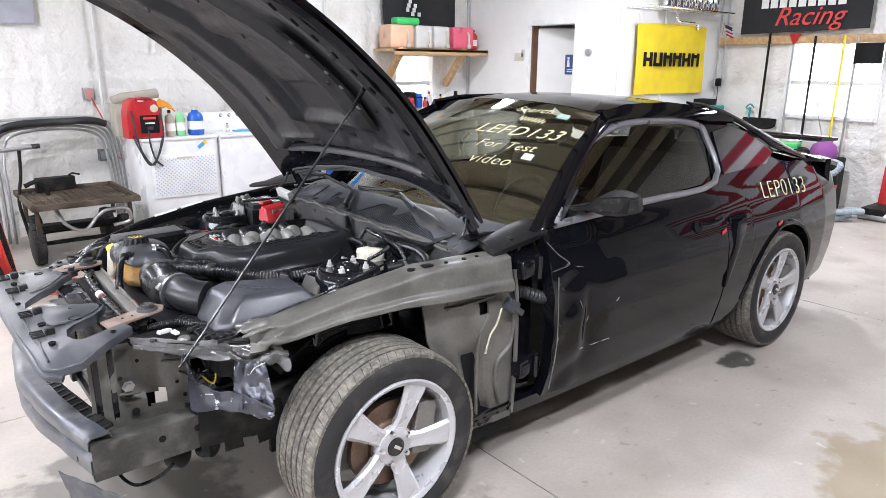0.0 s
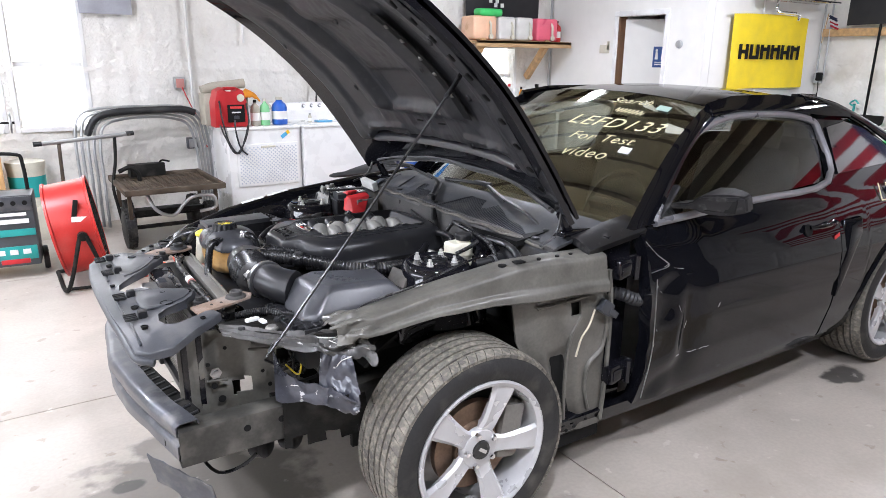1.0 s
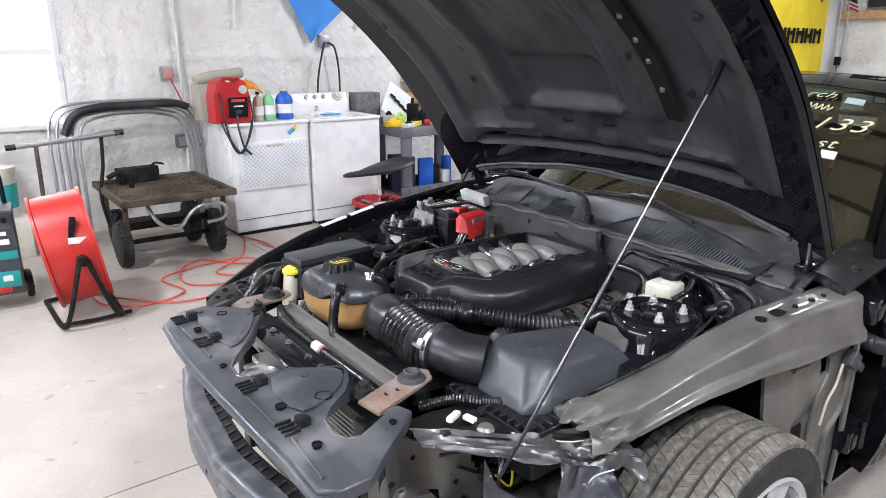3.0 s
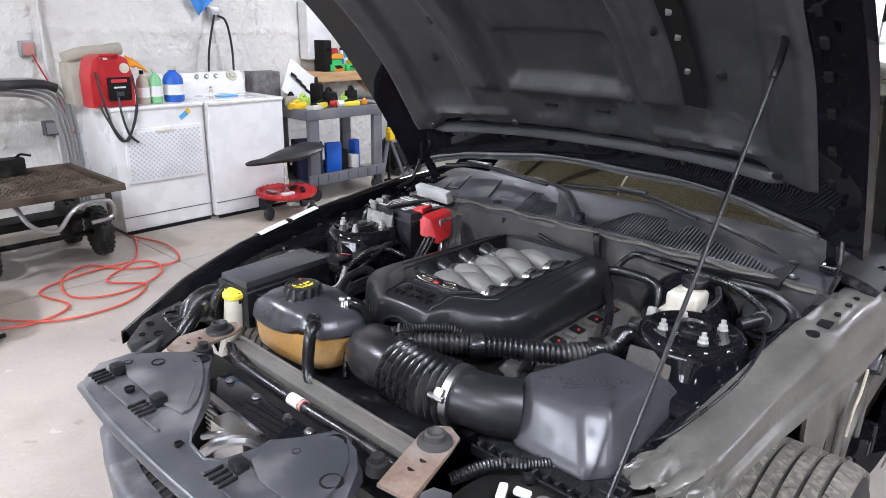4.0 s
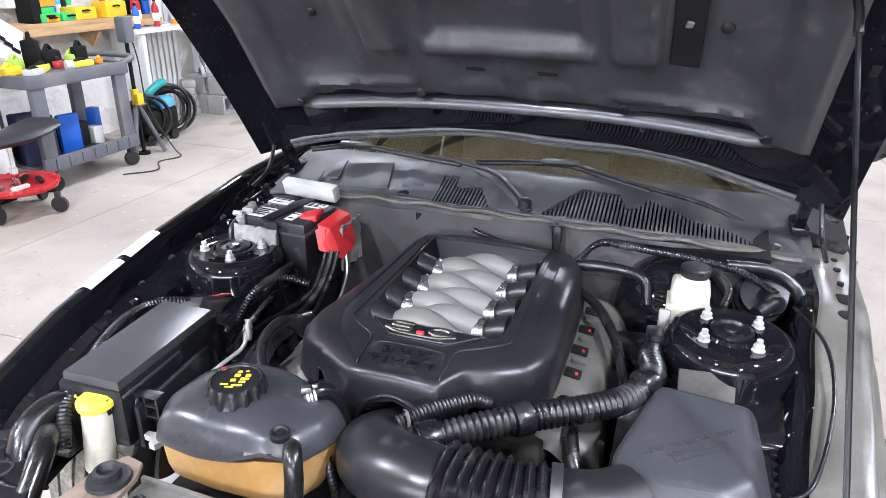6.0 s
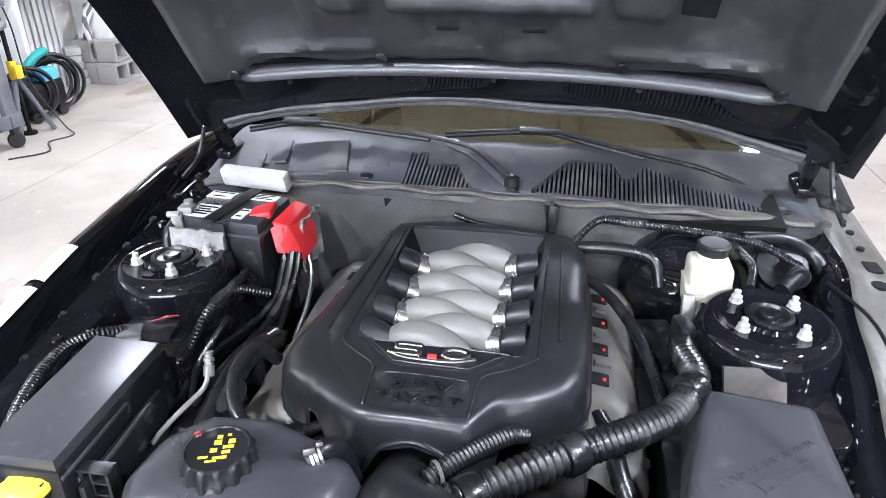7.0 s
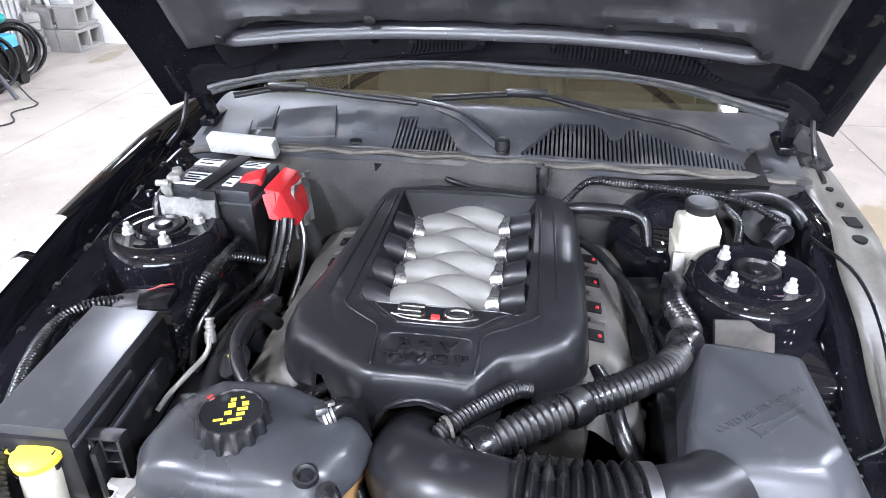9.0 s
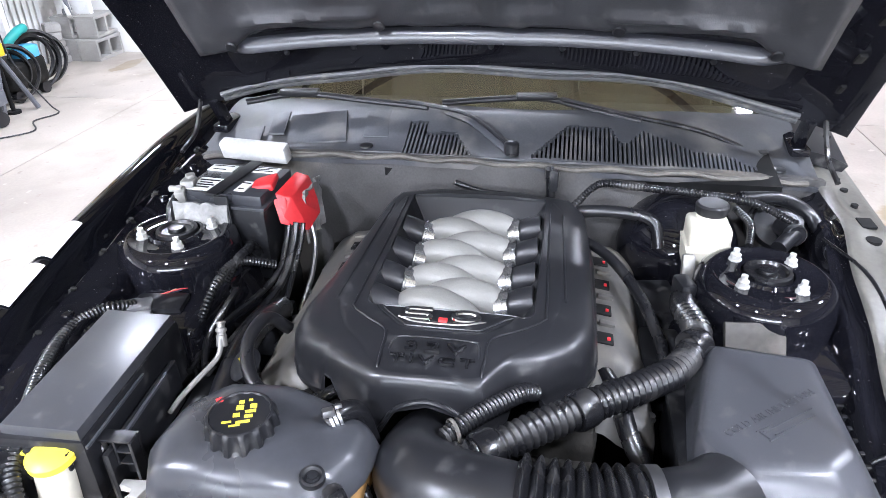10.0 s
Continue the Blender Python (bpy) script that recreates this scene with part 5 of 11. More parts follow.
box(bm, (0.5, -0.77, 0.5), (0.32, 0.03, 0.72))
part("pillar_backing", bm, LETTER_SHADE_BLACK, pil_p)
bm = B()
tube(bm, [(0.555, -0.826, 0.70), (0.53, -0.826, 0.64), (0.50, -0.823, 0.60), (0.478, -0.822, 0.53)], 0.004, 6)
part("sealant_run", bm, mat("cream_sealant", (0.6, 0.55, 0.42), 0.6), pil_p, "cream run of body sealant")
bm = B()
box(bm, (0.605, -0.83, 0.70), (0.06, 0.03, 0.05), (0, 35, 0), 0.006)
box(bm, (0.635, -0.835, 0.675), (0.05, 0.025, 0.025), (0, 35, 0), 0.004)
part("pillar_bracket", bm, GREY_PLASTIC, pil_p)
for x, z in ((0.42, 0.235), (0.46, 0.23), (0.50, 0.235), (0.56, 0.25), (0.47, 0.27)):
    bm = B()
    lathe(bm, [(0.008, 0), (0.007, 0.003)], (x, -0.815, z), (0, -1, 0), 10)
    part("rivet_hole", bm, LETTER_SHADE_BLACK, pil_p)
# dark door jamb with hinges
bm = B()
sheet(bm, lambda u, v: (0.76 - 0.14 * u, -0.785 - 0.02 * step(u, 0.7, 1), 0.96 - 0.72 * v), 8, 20, 0.02)
jamb = part("door_jamb_panel", bm, BAY_PAINT, car, "black door jamb laid open")
for z in (0.84, 0.42):
    bm = B()
    box(bm, (0.70, -0.825, z), (0.14, 0.05, 0.075), (0, 0, 8), 0.012)
    box(bm, (0.67, -0.84, z), (0.05, 0.045, 0.05), (0, 0, 0), 0.01)
    cyl(bm, (0.73, -0.852, z - 0.045), (0.73, -0.852, z + 0.045), 0.012, n=10)
    part("door_hinge", bm, BAY_PAINT, jamb, "black steel door hinge")
bm = B()
tube(bm, [(0.66, -0.80, 0.74), (0.69, -0.83, 0.735), (0.73, -0.845, 0.715), (0.775, -0.85, 0.70)], 0.026, 12, 6, 0.006, 0.014)
part("wiring_boot", bm, RUBBER, jamb, "ribbed rubber wiring boot")
# cowl corner piece between rail and windscreen pillar
bm = B()
sheet(bm, lambda u, v: (0.52 + 0.28 * u, -0.70 - 0.105 * v - 0.01 * u, 0.93 + 0.045 * u - 0.03 * v * v), 10, 8, 0.03)
part("cowl_corner", bm, PLASTIC, car)


# wheel house shells
def house_f(s):
    def f(u, v):
        a = 0.75 + (math.pi * 1.04 - 0.75) * u
        r = 0.40
        return (-r * math.cos(a), s * (0.50 + (0.16 if s < 0 else 0.28) * v), 0.345 + r * math.sin(a) * 0.98)
    return f


for s in (-1, 1):
    bm = B()
    sheet(bm, house_f(s), 30, 6, 0.01)
    part("wheel_house", bm, WELL, car, "grimy dark wheel house")
    bm = B()
    box(bm, (0.06, s * 0.505, 0.52), (0.68, 0.02, 0.55))
    part("wheel_house_wall", bm, WELL, car)
    bm = B()
    def rh(u, v):
        a = math.pi * (1.08 * u - 0.04)
        return (2.72 - 0.40 * math.cos(a), s * (0.55 + 0.33 * v), 0.345 + 0.385 * math.sin(a))
    sheet(bm, rh, 24, 5, 0.01)
    part("wheel_house", bm, DARK, car)
    bm = B()
    cyl(bm, (0.02, s * 0.60, 0.36), (0.07, s * 0.585, 0.86), 0.035, 0.06, 14)
    cyl(bm, (0.0, s * 0.5, 0.28), (0.0, s * 0.72, 0.30), 0.03, n=10)
    part("suspension_strut", bm, DARK, car)


# ---- strut towers ----
def strut_tower(cx, cy, turn):
    bm = B()
    lathe(bm, [(0.165, -0.20), (0.15, -0.12), (0.128, -0.085), (0.122, -0.03), (0.115, -0.008), (0.10, 0.0), (0.094, 0.0), (0.088, -0.004), (0.056, -0.004), (0.052, 0.002), (0.046, 0.002), (0.042, -0.006), (0.03, -0.006)], (cx, cy, 0.897), (0, 0, 1), 40)
    box(bm, (cx - 0.04, cy, 0.74), (0.36, 0.27, 0.16), (0, 0, 0), 0.03, 3)
    t = part("strut_tower", bm, BAY_PAINT, car, "glossy black strut tower", 50)
    bm = B()
    lathe(bm, [(0.043, -0.006), (0.041, 0.006), (0.034, 0.008), (0.030, 0.002), (0.018, 0.002), (0.016, 0.010), (0.010, 0.011)], (cx, cy, 0.897), (0, 0, 1), 32)
    part("strut_mount", bm, HOSE, t)
    for k in range(4):
        a = math.pi * (0.5 * k + 0.25) - turn
        bm = B()
        p = (cx + 0.068 * math.cos(a), cy + 0.068 * math.sin(a), 0.892)
        lathe(bm, [(0.0125, 0), (0.0125, 0.003), (0.010, 0.004), (0.010, 0.013), (0.006, 0.014), (0.006, 0.024)], p, (0, 0, 1), 8)
        part("stud_nut", bm, ZINC, t, "pale zinc stud nut")


strut_tower(0.045, -0.543, 0.06)
strut_tower(0.054, 0.602, 0.28)


# ---- engine cover ----
def dense(outline, k=3):
    """Same count of points on every outline, corners slightly rounded."""
    n = len(outline)
    out = []
    for i in range(n):
        a, b = Vector(outline[i]), Vector(outline[(i + 1) % n])
        for j in range(k):
            out.append(tuple(a.lerp(b, (j + 0.15) / k)))
    return out


# stations round the cover, from the rear corner of the passenger's side forwards: skirt x, y, z; shoulder x, y
SKIRT = [
    ((0.30, 0.188, 0.835), (0.236, 0.160)), ((0.235, 0.206, 0.83), (0.21, 0.168)), ((0.10, 0.221, 0.828), (0.08, 0.174)),
    ((-0.05, 0.239, 0.825), (-0.05, 0.180)), ((-0.17, 0.254, 0.822), (-0.165, 0.184)), ((-0.225, 0.252, 0.82), (-0.212, 0.168)),
    ((-0.262, 0.232, 0.82), (-0.245, 0.152)), ((-0.285, 0.200, 0.82), (-0.268, 0.132)), ((-0.293, 0.182, 0.822), (-0.279, 0.121)),
    ((-0.302, 0.172, 0.822), (-0.288, 0.113), 0.046), ((-0.310, 0.157, 0.822), (-0.295, 0.107), 0.046), ((-0.325, 0.136, 0.822), (-0.307, 0.099)),
    ((-0.353, 0.086, 0.818), (-0.327, 0.079)), ((-0.355, 0.070, 0.82), (-0.334, 0.066)), ((-0.3545, 0.048, 0.82), (-0.338, 0.046), 0.036),
    ((-0.354, 0.0, 0.82), (-0.339, 0.0), 0.052), ((-0.3545, -0.046, 0.82), (-0.338, -0.046), 0.036), ((-0.355, -0.066, 0.82), (-0.334, -0.064)),
    ((-0.351, -0.080, 0.818), (-0.327, -0.078)), ((-0.305, -0.112, 0.822), (-0.298, -0.099)), ((-0.300, -0.124, 0.824), (-0.286, -0.109), 0.042),
    ((-0.293, -0.150, 0.824), (-0.277, -0.119), 0.042), ((-0.287, -0.168, 0.824), (-0.266, -0.131)), ((-0.247, -0.221, 0.826), (-0.228, -0.162)),
    ((-0.207, -0.240, 0.826), (-0.195, -0.170)), ((-0.165, -0.246, 0.826), (-0.155, -0.182)), ((0.0, -0.248, 0.828), (0.0, -0.188)),
    ((0.15, -0.246, 0.83), (0.12, -0.186)), ((0.24, -0.238, 0.83), (0.205, -0.180)), ((0.30, -0.208, 0.835), (0.242, -0.162)),
    ((0.308, -0.10, 0.84), (0.26, -0.08)), ((0.308, 0.10, 0.84), (0.258, 0.08))]
WELL_RIM = [(0.240, 0.140), (0.200, 0.1395), (0.08, 0.137), (-0.05, 0.135), (-0.15, 0.133), (-0.175, 0.131), (-0.185, 0.124), (-0.190, 0.115),
            (-0.192, 0.105), (-0.192, 0.095), (-0.192, 0.088), (-0.192, 0.075), (-0.192, 0.06), (-0.192, 0.05), (-0.192, 0.035), (-0.192, 0.0),
            (-0.192, -0.035), (-0.192, -0.05), (-0.192, -0.06), (-0.192, -0.08), (-0.192, -0.09), (-0.192, -0.10), (-0.193, -0.112), (-0.194, -0.125),
            (-0.190, -0.134), (-0.180, -0.140), (0.0, -0.142), (0.12, -0.143), (0.20, -0.143), (0.245, -0.142), (0.248, -0.07), (0.246, 0.07)]
WELL_FLOOR = [(0.182, 0.095), (0.168, 0.096), (0.07, 0.097), (-0.05, 0.097), (-0.14, 0.097), (-0.152, 0.096), (-0.16, 0.09), (-0.165, 0.085),
              (-0.168, 0.08), (-0.168, 0.075), (-0.168, 0.07), (-0.168, 0.062), (-0.168, 0.05), (-0.168, 0.04), (-0.168, 0.028), (-0.168, 0.0),
              (-0.168, -0.028), (-0.168, -0.04), (-0.168, -0.05), (-0.168, -0.06), (-0.168, -0.068), (-0.168, -0.075), (-0.168, -0.083), (-0.165, -0.09),
              (-0.16, -0.095), (-0.15, -0.097), (0.0, -0.097), (0.11, -0.097), (0.168, -0.096), (0.184, -0.095), (0.19, -0.05), (0.19, 0.05)]


def cover_top_z(x, y):
    """Gently crowned upper face."""
    return 0.9265 - 0.010 * (abs(y) / 0.18) ** 2 - 0.012 * step(-x, 0.25, 0.345)


def cover_ring(a, b, lift=0.0):
    """Loop of the skin between skirt (0) and shoulder (1)."""
    pts = []
    for s, t, *cutout in SKIRT:
        zt = cover_top_z(*t)
        z = s[2] + (zt - s[2]) * b
        if cutout:
            z = max(z, s[2] + cutout[0] * (0.9 + 0.1 * b))
        flat = (0.85 if s[1] > 0 else 0.5) * step(s[0], -0.2, -0.06) * step(abs(s[1]), 0.15, 0.2)
        k = a + flat * max(0.0, b * (1 - b))
        pts.append(Vector((s[0] + (t[0] - s[0]) * k, s[1] + (t[1] - s[1]) * k, z + lift)))
    n = len(pts)
    return [pts[i].lerp(pts[(i + 1) % n], j / 3) for i in range(n) for j in range(3)]


def cover_inner(outline, z):
    n = len(outline)
    return [Vector((*(Vector(outline[i]).lerp(Vector(outline[(i + 1) % n]), j / 3)), 0)) + Vector((0, 0, z)) for i in range(n) for j in range(3)]


def top_mix(k, lift=0.0):
    a, b = cover_ring(1, 1), cover_inner(WELL_RIM, 0.0)
    out = []
    for p, q in zip(a, b):
        v = p.lerp(q, k)
        out.append(Vector((v.x, v.y, cover_top_z(v.x, v.y) + lift)))
    return out


bm = B()
rings(bm, [cover_ring(0.05, -0.12), cover_ring(0.0, 0.0), cover_ring(-0.02, 0.03), cover_ring(-0.02, 0.06), cover_ring(0.02, 0.10)]
      + [cover_ring(a, b) for a, b in ((0.035, 0.30), (0.065, 0.50), (0.11, 0.66), (0.18, 0.78), (0.29, 0.87), (0.44, 0.93), (0.64, 0.97), (0.84, 0.99), (0.96, 0.998))]
      + [cover_ring(1, 1, -0.0002), top_mix(0.04, -0.0004), top_mix(0.08, -0.0001)]
      + [top_mix(k) for k in (0.2, 0.4, 0.6, 0.8)] + [top_mix(0.93, 0.0012), top_mix(0.98, 0.0012), cover_inner(WELL_RIM, 0.924), cover_inner(WELL_RIM, 0.918)]
      + [[p.lerp(q, k) for p, q in zip(cover_inner(WELL_RIM, 0.918), cover_inner(WELL_FLOOR, 0.85))] for k in (0.35, 0.7, 1.0)], cap=False)
bm.faces.new(list(bm.verts)[-96:])
cover = part("engine_cover", bm, COVER, car, "satin black plastic engine cover with a sunk well", 32)


def on_cover(x, y, lift=0.001):
    """Height of the skin over a place of the front slope or the top."""
    z = cover_top_z(x, y)
    if x < -0.328:
        z -= 0.09 * min(1, (-0.328 - x) / 0.026) ** 1.6
    return (x, y, z + lift)


# fine beads that divide the skin into panels
for line in ([(0.225, 0.152), (0.05, 0.150), (-0.16, 0.1515), (-0.196, 0.1475), (-0.225, 0.118), (-0.256, 0.082), (-0.30, 0.0775), (-0.328, 0.076), (-0.340, 0.078), (-0.349, 0.081)],
             [(0.232, -0.153), (0.05, -0.1555), (-0.16, -0.159), (-0.19, -0.156), (-0.225, -0.122), (-0.258, -0.081), (-0.30, -0.077), (-0.328, -0.0755), (-0.340, -0.076), (-0.348, -0.079)]):
    bm = B()
    tube(bm, [on_cover(x, y) for x, y in line], 0.0021, 6, 5)
    part("panel_bead", bm, COVER, cover)
bm = B()
tube(bm, [on_cover(x, y, 0.0005) for x, y in ((-0.335, 0.070), (-0.29, 0.066), (-0.274, 0.062), (-0.268, 0.052), (-0.267, 0.0), (-0.268, -0.056), (-0.274, -0.064), (-0.29, -0.067), (-0.335, -0.070))], 0.0017, 6, 5)
part("panel_bead", bm, COVER, cover)
for y0, y1, x0, x1 in ((0.176, 0.187, 0.2, -0.165), (-0.178, -0.189, 0.19, -0.13)):
    bm = B()
    tube(bm, [(x0, y0, cover_top_z(x0, y0) + 0.0005), ((x0 + x1) / 2, (y0 + y1) / 2, cover_top_z(0, (y0 + y1) / 2) + 0.0005), (x1, y1, cover_top_z(x1, y1) + 0.0005)], 0.0018, 6, 6)
    part("panel_bead", bm, COVER, cover)
# rolled edge over the intake and the skirt's bead
bm = B()
tube(bm, [(-0.357, 0.074, 0.815), (-0.3575, 0.064, 0.834), (-0.357, 0.044, 0.862), (-0.355, 0.0, 0.878), (-0.357, -0.044, 0.862), (-0.3575, -0.062, 0.834), (-0.356, -0.072, 0.815)], 0.0042, 8, 6)
part("rolled_edge", bm, COVER, cover)
bm = B()
prism(bm, [(-0.196, 0.108), (-0.197, -0.113), (-0.214, -0.104), (-0.246, -0.070), (-0.252, -0.052), (-0.252, 0.044), (-0.246, 0.060), (-0.212, 0.098)], 0.0045, lambda a, b, c: (a, b, cover_top_z(a, 0) - 0.001 + c), 0.002)
badge = part("badge_plate", bm, PLASTIC, cover, "black badge plate")
bm = B()
tube(bm, [(-0.200, 0.098, 0.931), (-0.201, -0.103, 0.931), (-0.214, -0.098, 0.931), (-0.244, -0.066, 0.931), (-0.248, -0.05, 0.931), (-0.248, 0.042, 0.931), (-0.243, 0.056, 0.931), (-0.211, 0.09, 0.931), (-0.200, 0.098, 0.931)], 0.0013, 5, 3)
part("badge_rim", bm, COVER, badge)
# chrome digits drawn long and low, joined by a thin bar with a red insert
bz = 0.9325
bm = B()
tube(bm, [(-0.205, 0.017, bz), (-0.205, 0.052, bz), (-0.213, 0.056, bz), (-0.217, 0.050, bz), (-0.217, 0.026, bz), (-0.222, 0.018, bz), (-0.229, 0.024, bz), (-0.229, 0.062, bz)], 0.0045, 8, 4, squash=0.8)
part("badge_digit", bm, CHROME, badge, "chrome figure five")
bm = B()
tube(bm, [(-0.206, -0.030, bz), (-0.212, -0.019, bz), (-0.222, -0.019, bz), (-0.228, -0.030, bz), (-0.228, -0.044, bz), (-0.222, -0.055, bz), (-0.212, -0.055, bz), (-0.206, -0.044, bz), (-0.206, -0.030, bz)], 0.0048, 8, 4, squash=0.8)
part("badge_digit", bm, CHROME, badge, "chrome figure nought")
bm = B()
tube(bm, [(-0.226, 0.066, bz - 0.0008), (-0.236, 0.040, bz - 0.0008), (-0.238, 0.0, bz - 0.0008), (-0.236, -0.036, bz - 0.0008), (-0.224, -0.068, bz - 0.0008)], 0.0034, 8, 5, squash=0.8)
part("badge_bar", bm, CHROME, badge, "thin chrome bar")
bm = B()
box(bm, (-0.233, -0.0035, bz + 0.001), (0.0085, 0.014, 0.007), bevel=0.0015)
part("badge_dot", bm, LETTER_RED, badge, "small red insert")
for body, x, size, gap in (("32V", -0.2925, 0.040, 1.35), ("TIVCT", -0.3165, 0.032, 1.28)):
    text_part("raised_letters", body, size, HOSE, pose(x, -0.001, cover_top_z(x, 0) + 0.0045, 0, 0, -90) @ pose(0, 0, 0, 10.5 if size > 0.03 else 9, 0, 0) @ Matrix.Diagonal((1.18, 0.62, 1, 1)), cover, "raised black lettering", 0.003, 0, gap, -0.0002)
# intake runners, four pairs that cross like a plait
CLIP = mat("bright_clip_steel", (0.52, 0.52, 0.515), 0.22, 0.95, var=0.35, scale=40)
XLR, XRR = (0.124, 0.032, -0.060, -0.138), (0.160, 0.064, -0.030, -0.110)
for k in range(4):
    x = XLR[k]
    bm = B()
    tube(bm, [(x + 0.002, 0.086, 0.878), (x + 0.004, 0.062, 0.893), (x - 0.004, 0.022, 0.899), (x - 0.022, -0.022, 0.889), (x - 0.040, -0.058, 0.864), (x - 0.046, -0.078, 0.842)], lambda t: 0.0245 + 0.0065 * math.sin(math.pi * min(1, t * 1.25)), 20, 6)
    part("intake_runner", bm, RUNNER, cover, "matt silver intake runner")
    x = XRR[k]
    bm = B()
    tube(bm, [(x, -0.086, 0.878), (x + 0.002, -0.060, 0.893), (x + 0.006, -0.018, 0.898), (x + 0.010, 0.026, 0.886), (x + 0.012, 0.058, 0.862), (x + 0.012, 0.078, 0.842)], lambda t: 0.0245 + 0.0065 * math.sin(math.pi * min(1, t * 1.25)), 20, 6)
    part("intake_runner", bm, RUNNER, cover, "matt silver intake runner")
    for s, xx in ((1, XLR[k] + 0.002), (-1, XRR[k])):
        if not (s > 0 and k == 3):
            bm = B()
            lathe(bm, [(0.031, -0.011), (0.0355, -0.010), (0.0355, 0.003), (0.0335, 0.004), (0.0335, 0.008), (0.0355, 0.009), (0.0355, 0.012), (0.031, 0.013)], (xx, s * 0.086, 0.880), (0, s * 0.94, 0.2), 24, False)
            box(bm, (xx - 0.012, s * 0.086, 0.9135), (0.014, 0.016, 0.004), (s * 10, -18, 0), 0.001)
            part("runner_clamp", bm, CLIP, cover, "bright steel clip of a runner")
        bm = B()
        tube(bm, [(xx, s * 0.086, 0.878), (xx, s * 0.100, 0.884), (xx, s * 0.122, 0.893), (xx, s * 0.139, 0.897)], lambda t: 0.0265 + 0.004 * t, 20, 4)
        part("runner_socket", bm, COVER, cover)
# screws in the well's gaps
for xx, s in ((0.115, 1), (0.02, 1), (0.155, -1), (0.055, -1)):
    bm = B()
    cyl(bm, (xx, s * 0.112, 0.862), (xx, s * 0.112, 0.878), 0.006, n=8)
    part("well_screw", bm, STEEL, cover)

# engine block, valve covers
bm = B()
box(bm, (0.0, 0.0, 0.66), (0.58, 0.50, 0.26), bevel=0.03)
box(bm, (-0.30, 0.0, 0.55), (0.10, 0.5, 0.36), bevel=0.03)
engine = part("engine_block", bm, DARK, car, "grimy dark engine block")
VALVE = mat("dusty_valve_cover", (0.105, 0.1, 0.092), 0.42, 0.2, var=0.2, bump=0.15, dirt=(0.24, 0.215, 0.175), dirt_amount=0.4, dirt_scale=11, bump_depth=0.001)
for s in (-1, 1):
    def vcov(u, v):
        """Rounded lid of a cam cover, lower towards the outside and the front."""
        x = 0.30 - 0.56 * u
        w = math.sin(math.pi * min(1, max(0, v)))
        y = lerp(v, [0, 0.15, 0.55, 0.85, 0.95, 1], [0.225, 0.232, 0.285, 0.322, 0.334, 0.336])
        z = lerp(v, [0, 0.15, 0.55, 0.85, 0.95, 1], [0.785, 0.806, 0.798, 0.775, 0.755, 0.69])
        end = 1 - min(1, min(u, 1 - u) / 0.05)
        y -= 0.015 * end ** 2
        z -= 0.035 * end ** 2 + 0.012 * step(u, 0.72, 0.8) * step(v, 0.4, 0.6)
        return (x, s * (y + 0.004 * math.sin(9 * u)), z)
    bm = B()
    sheet(bm, vcov if s > 0 else (lambda u, v: vcov(1 - u, v)), 44, 22, 0.006)
    vc = part("valve_cover", bm, VALVE, car, "dusty grey cam cover beside the engine cover", 60)
    for x in (0.20, 0.11, 0.02, -0.07):
        bm = B()
        box(bm, (x, s * 0.262, 0.806), (0.034, 0.034, 0.010), (s * -8, 0, 0), 0.004)
        part("coil_recess", bm, LETTER_SHADE_BLACK, vc)
        bm = B()
        box(bm, (x + 0.045, s * 0.268, 0.806), (0.014, 0.03, 0.014), (s * -10, 0, 0), 0.003)
        part("cover_rib", bm, VALVE, vc)
        bm = B()
        box(bm, (x - 0.006, s * 0.270, 0.812), (0.006, 0.006, 0.004), (s * -10, 0, 0), 0.001)
        part("coil_lock", bm, RED_CAP if s < 0 else PLASTIC, vc)
    for x in np.linspace(-0.2, 0.26, 6):
        bm = B()
        lathe(bm, [(0.011, 0), (0.011, 0.006), (0.007, 0.007), (0.007, 0.013)], (float(x), s * 0.334, 0.747), (0, s * 0.35, 1), 8)
        part("cover_bolt", bm, STEEL, vc)
    bm = B()
    box(bm, (0.05, s * 0.30, 0.735), (0.52, 0.07, 0.07), (0, 0, 0), 0.02)
    part("cylinder_head", bm, CAST, engine)
for (c, r) in (((-0.38, 0.10, 0.62), 0.07), ((-0.38, -0.14, 0.60), 0.06), ((-0.38, 0.0, 0.48), 0.085)):
    bm = B()
    lathe(bm, [(r * 0.4, -0.02), (r, -0.02), (r, 0.02), (r * 0.4, 0.02)], c, (1, 0, 0), 24)
    part("pulley", bm, DARK, engine)

# ---- air intake ----
bm = B()
tube(bm, [(-0.33, 0.005, 0.770), (-0.385, 0.005, 0.797), (-0.44, -0.004, 0.824), (-0.478, -0.047, 0.840), (-0.492, -0.10, 0.847), (-0.495, -0.145, 0.848)], lambda t: 0.056 + 0.006 * math.sin(math.pi * t), 24, 8)
duct = part("intake_elbow", bm, COVER, car, "black moulded intake elbow")
bm = B()
corrugated(bm, [(-0.494, -0.135, 0.848), (-0.497, -0.19, 0.847), (-0.496, -0.24, 0.846), (-0.488, -0.292, 0.846)], 0.069, 0.012, 0.0175, 32)
part("bellows", bm, HOSE, duct, "ribbed rubber bellows")
bm = B()
lathe(bm, [(0.063, -0.008), (0.065, -0.008), (0.065, 0.008), (0.063, 0.008)], (-0.484, -0.302, 0.846), (0.14, -1, 0), 28)
box(bm, (-0.541, -0.302, 0.875), (0.018, 0.02, 0.02), (0, 40, 0), 0.003)
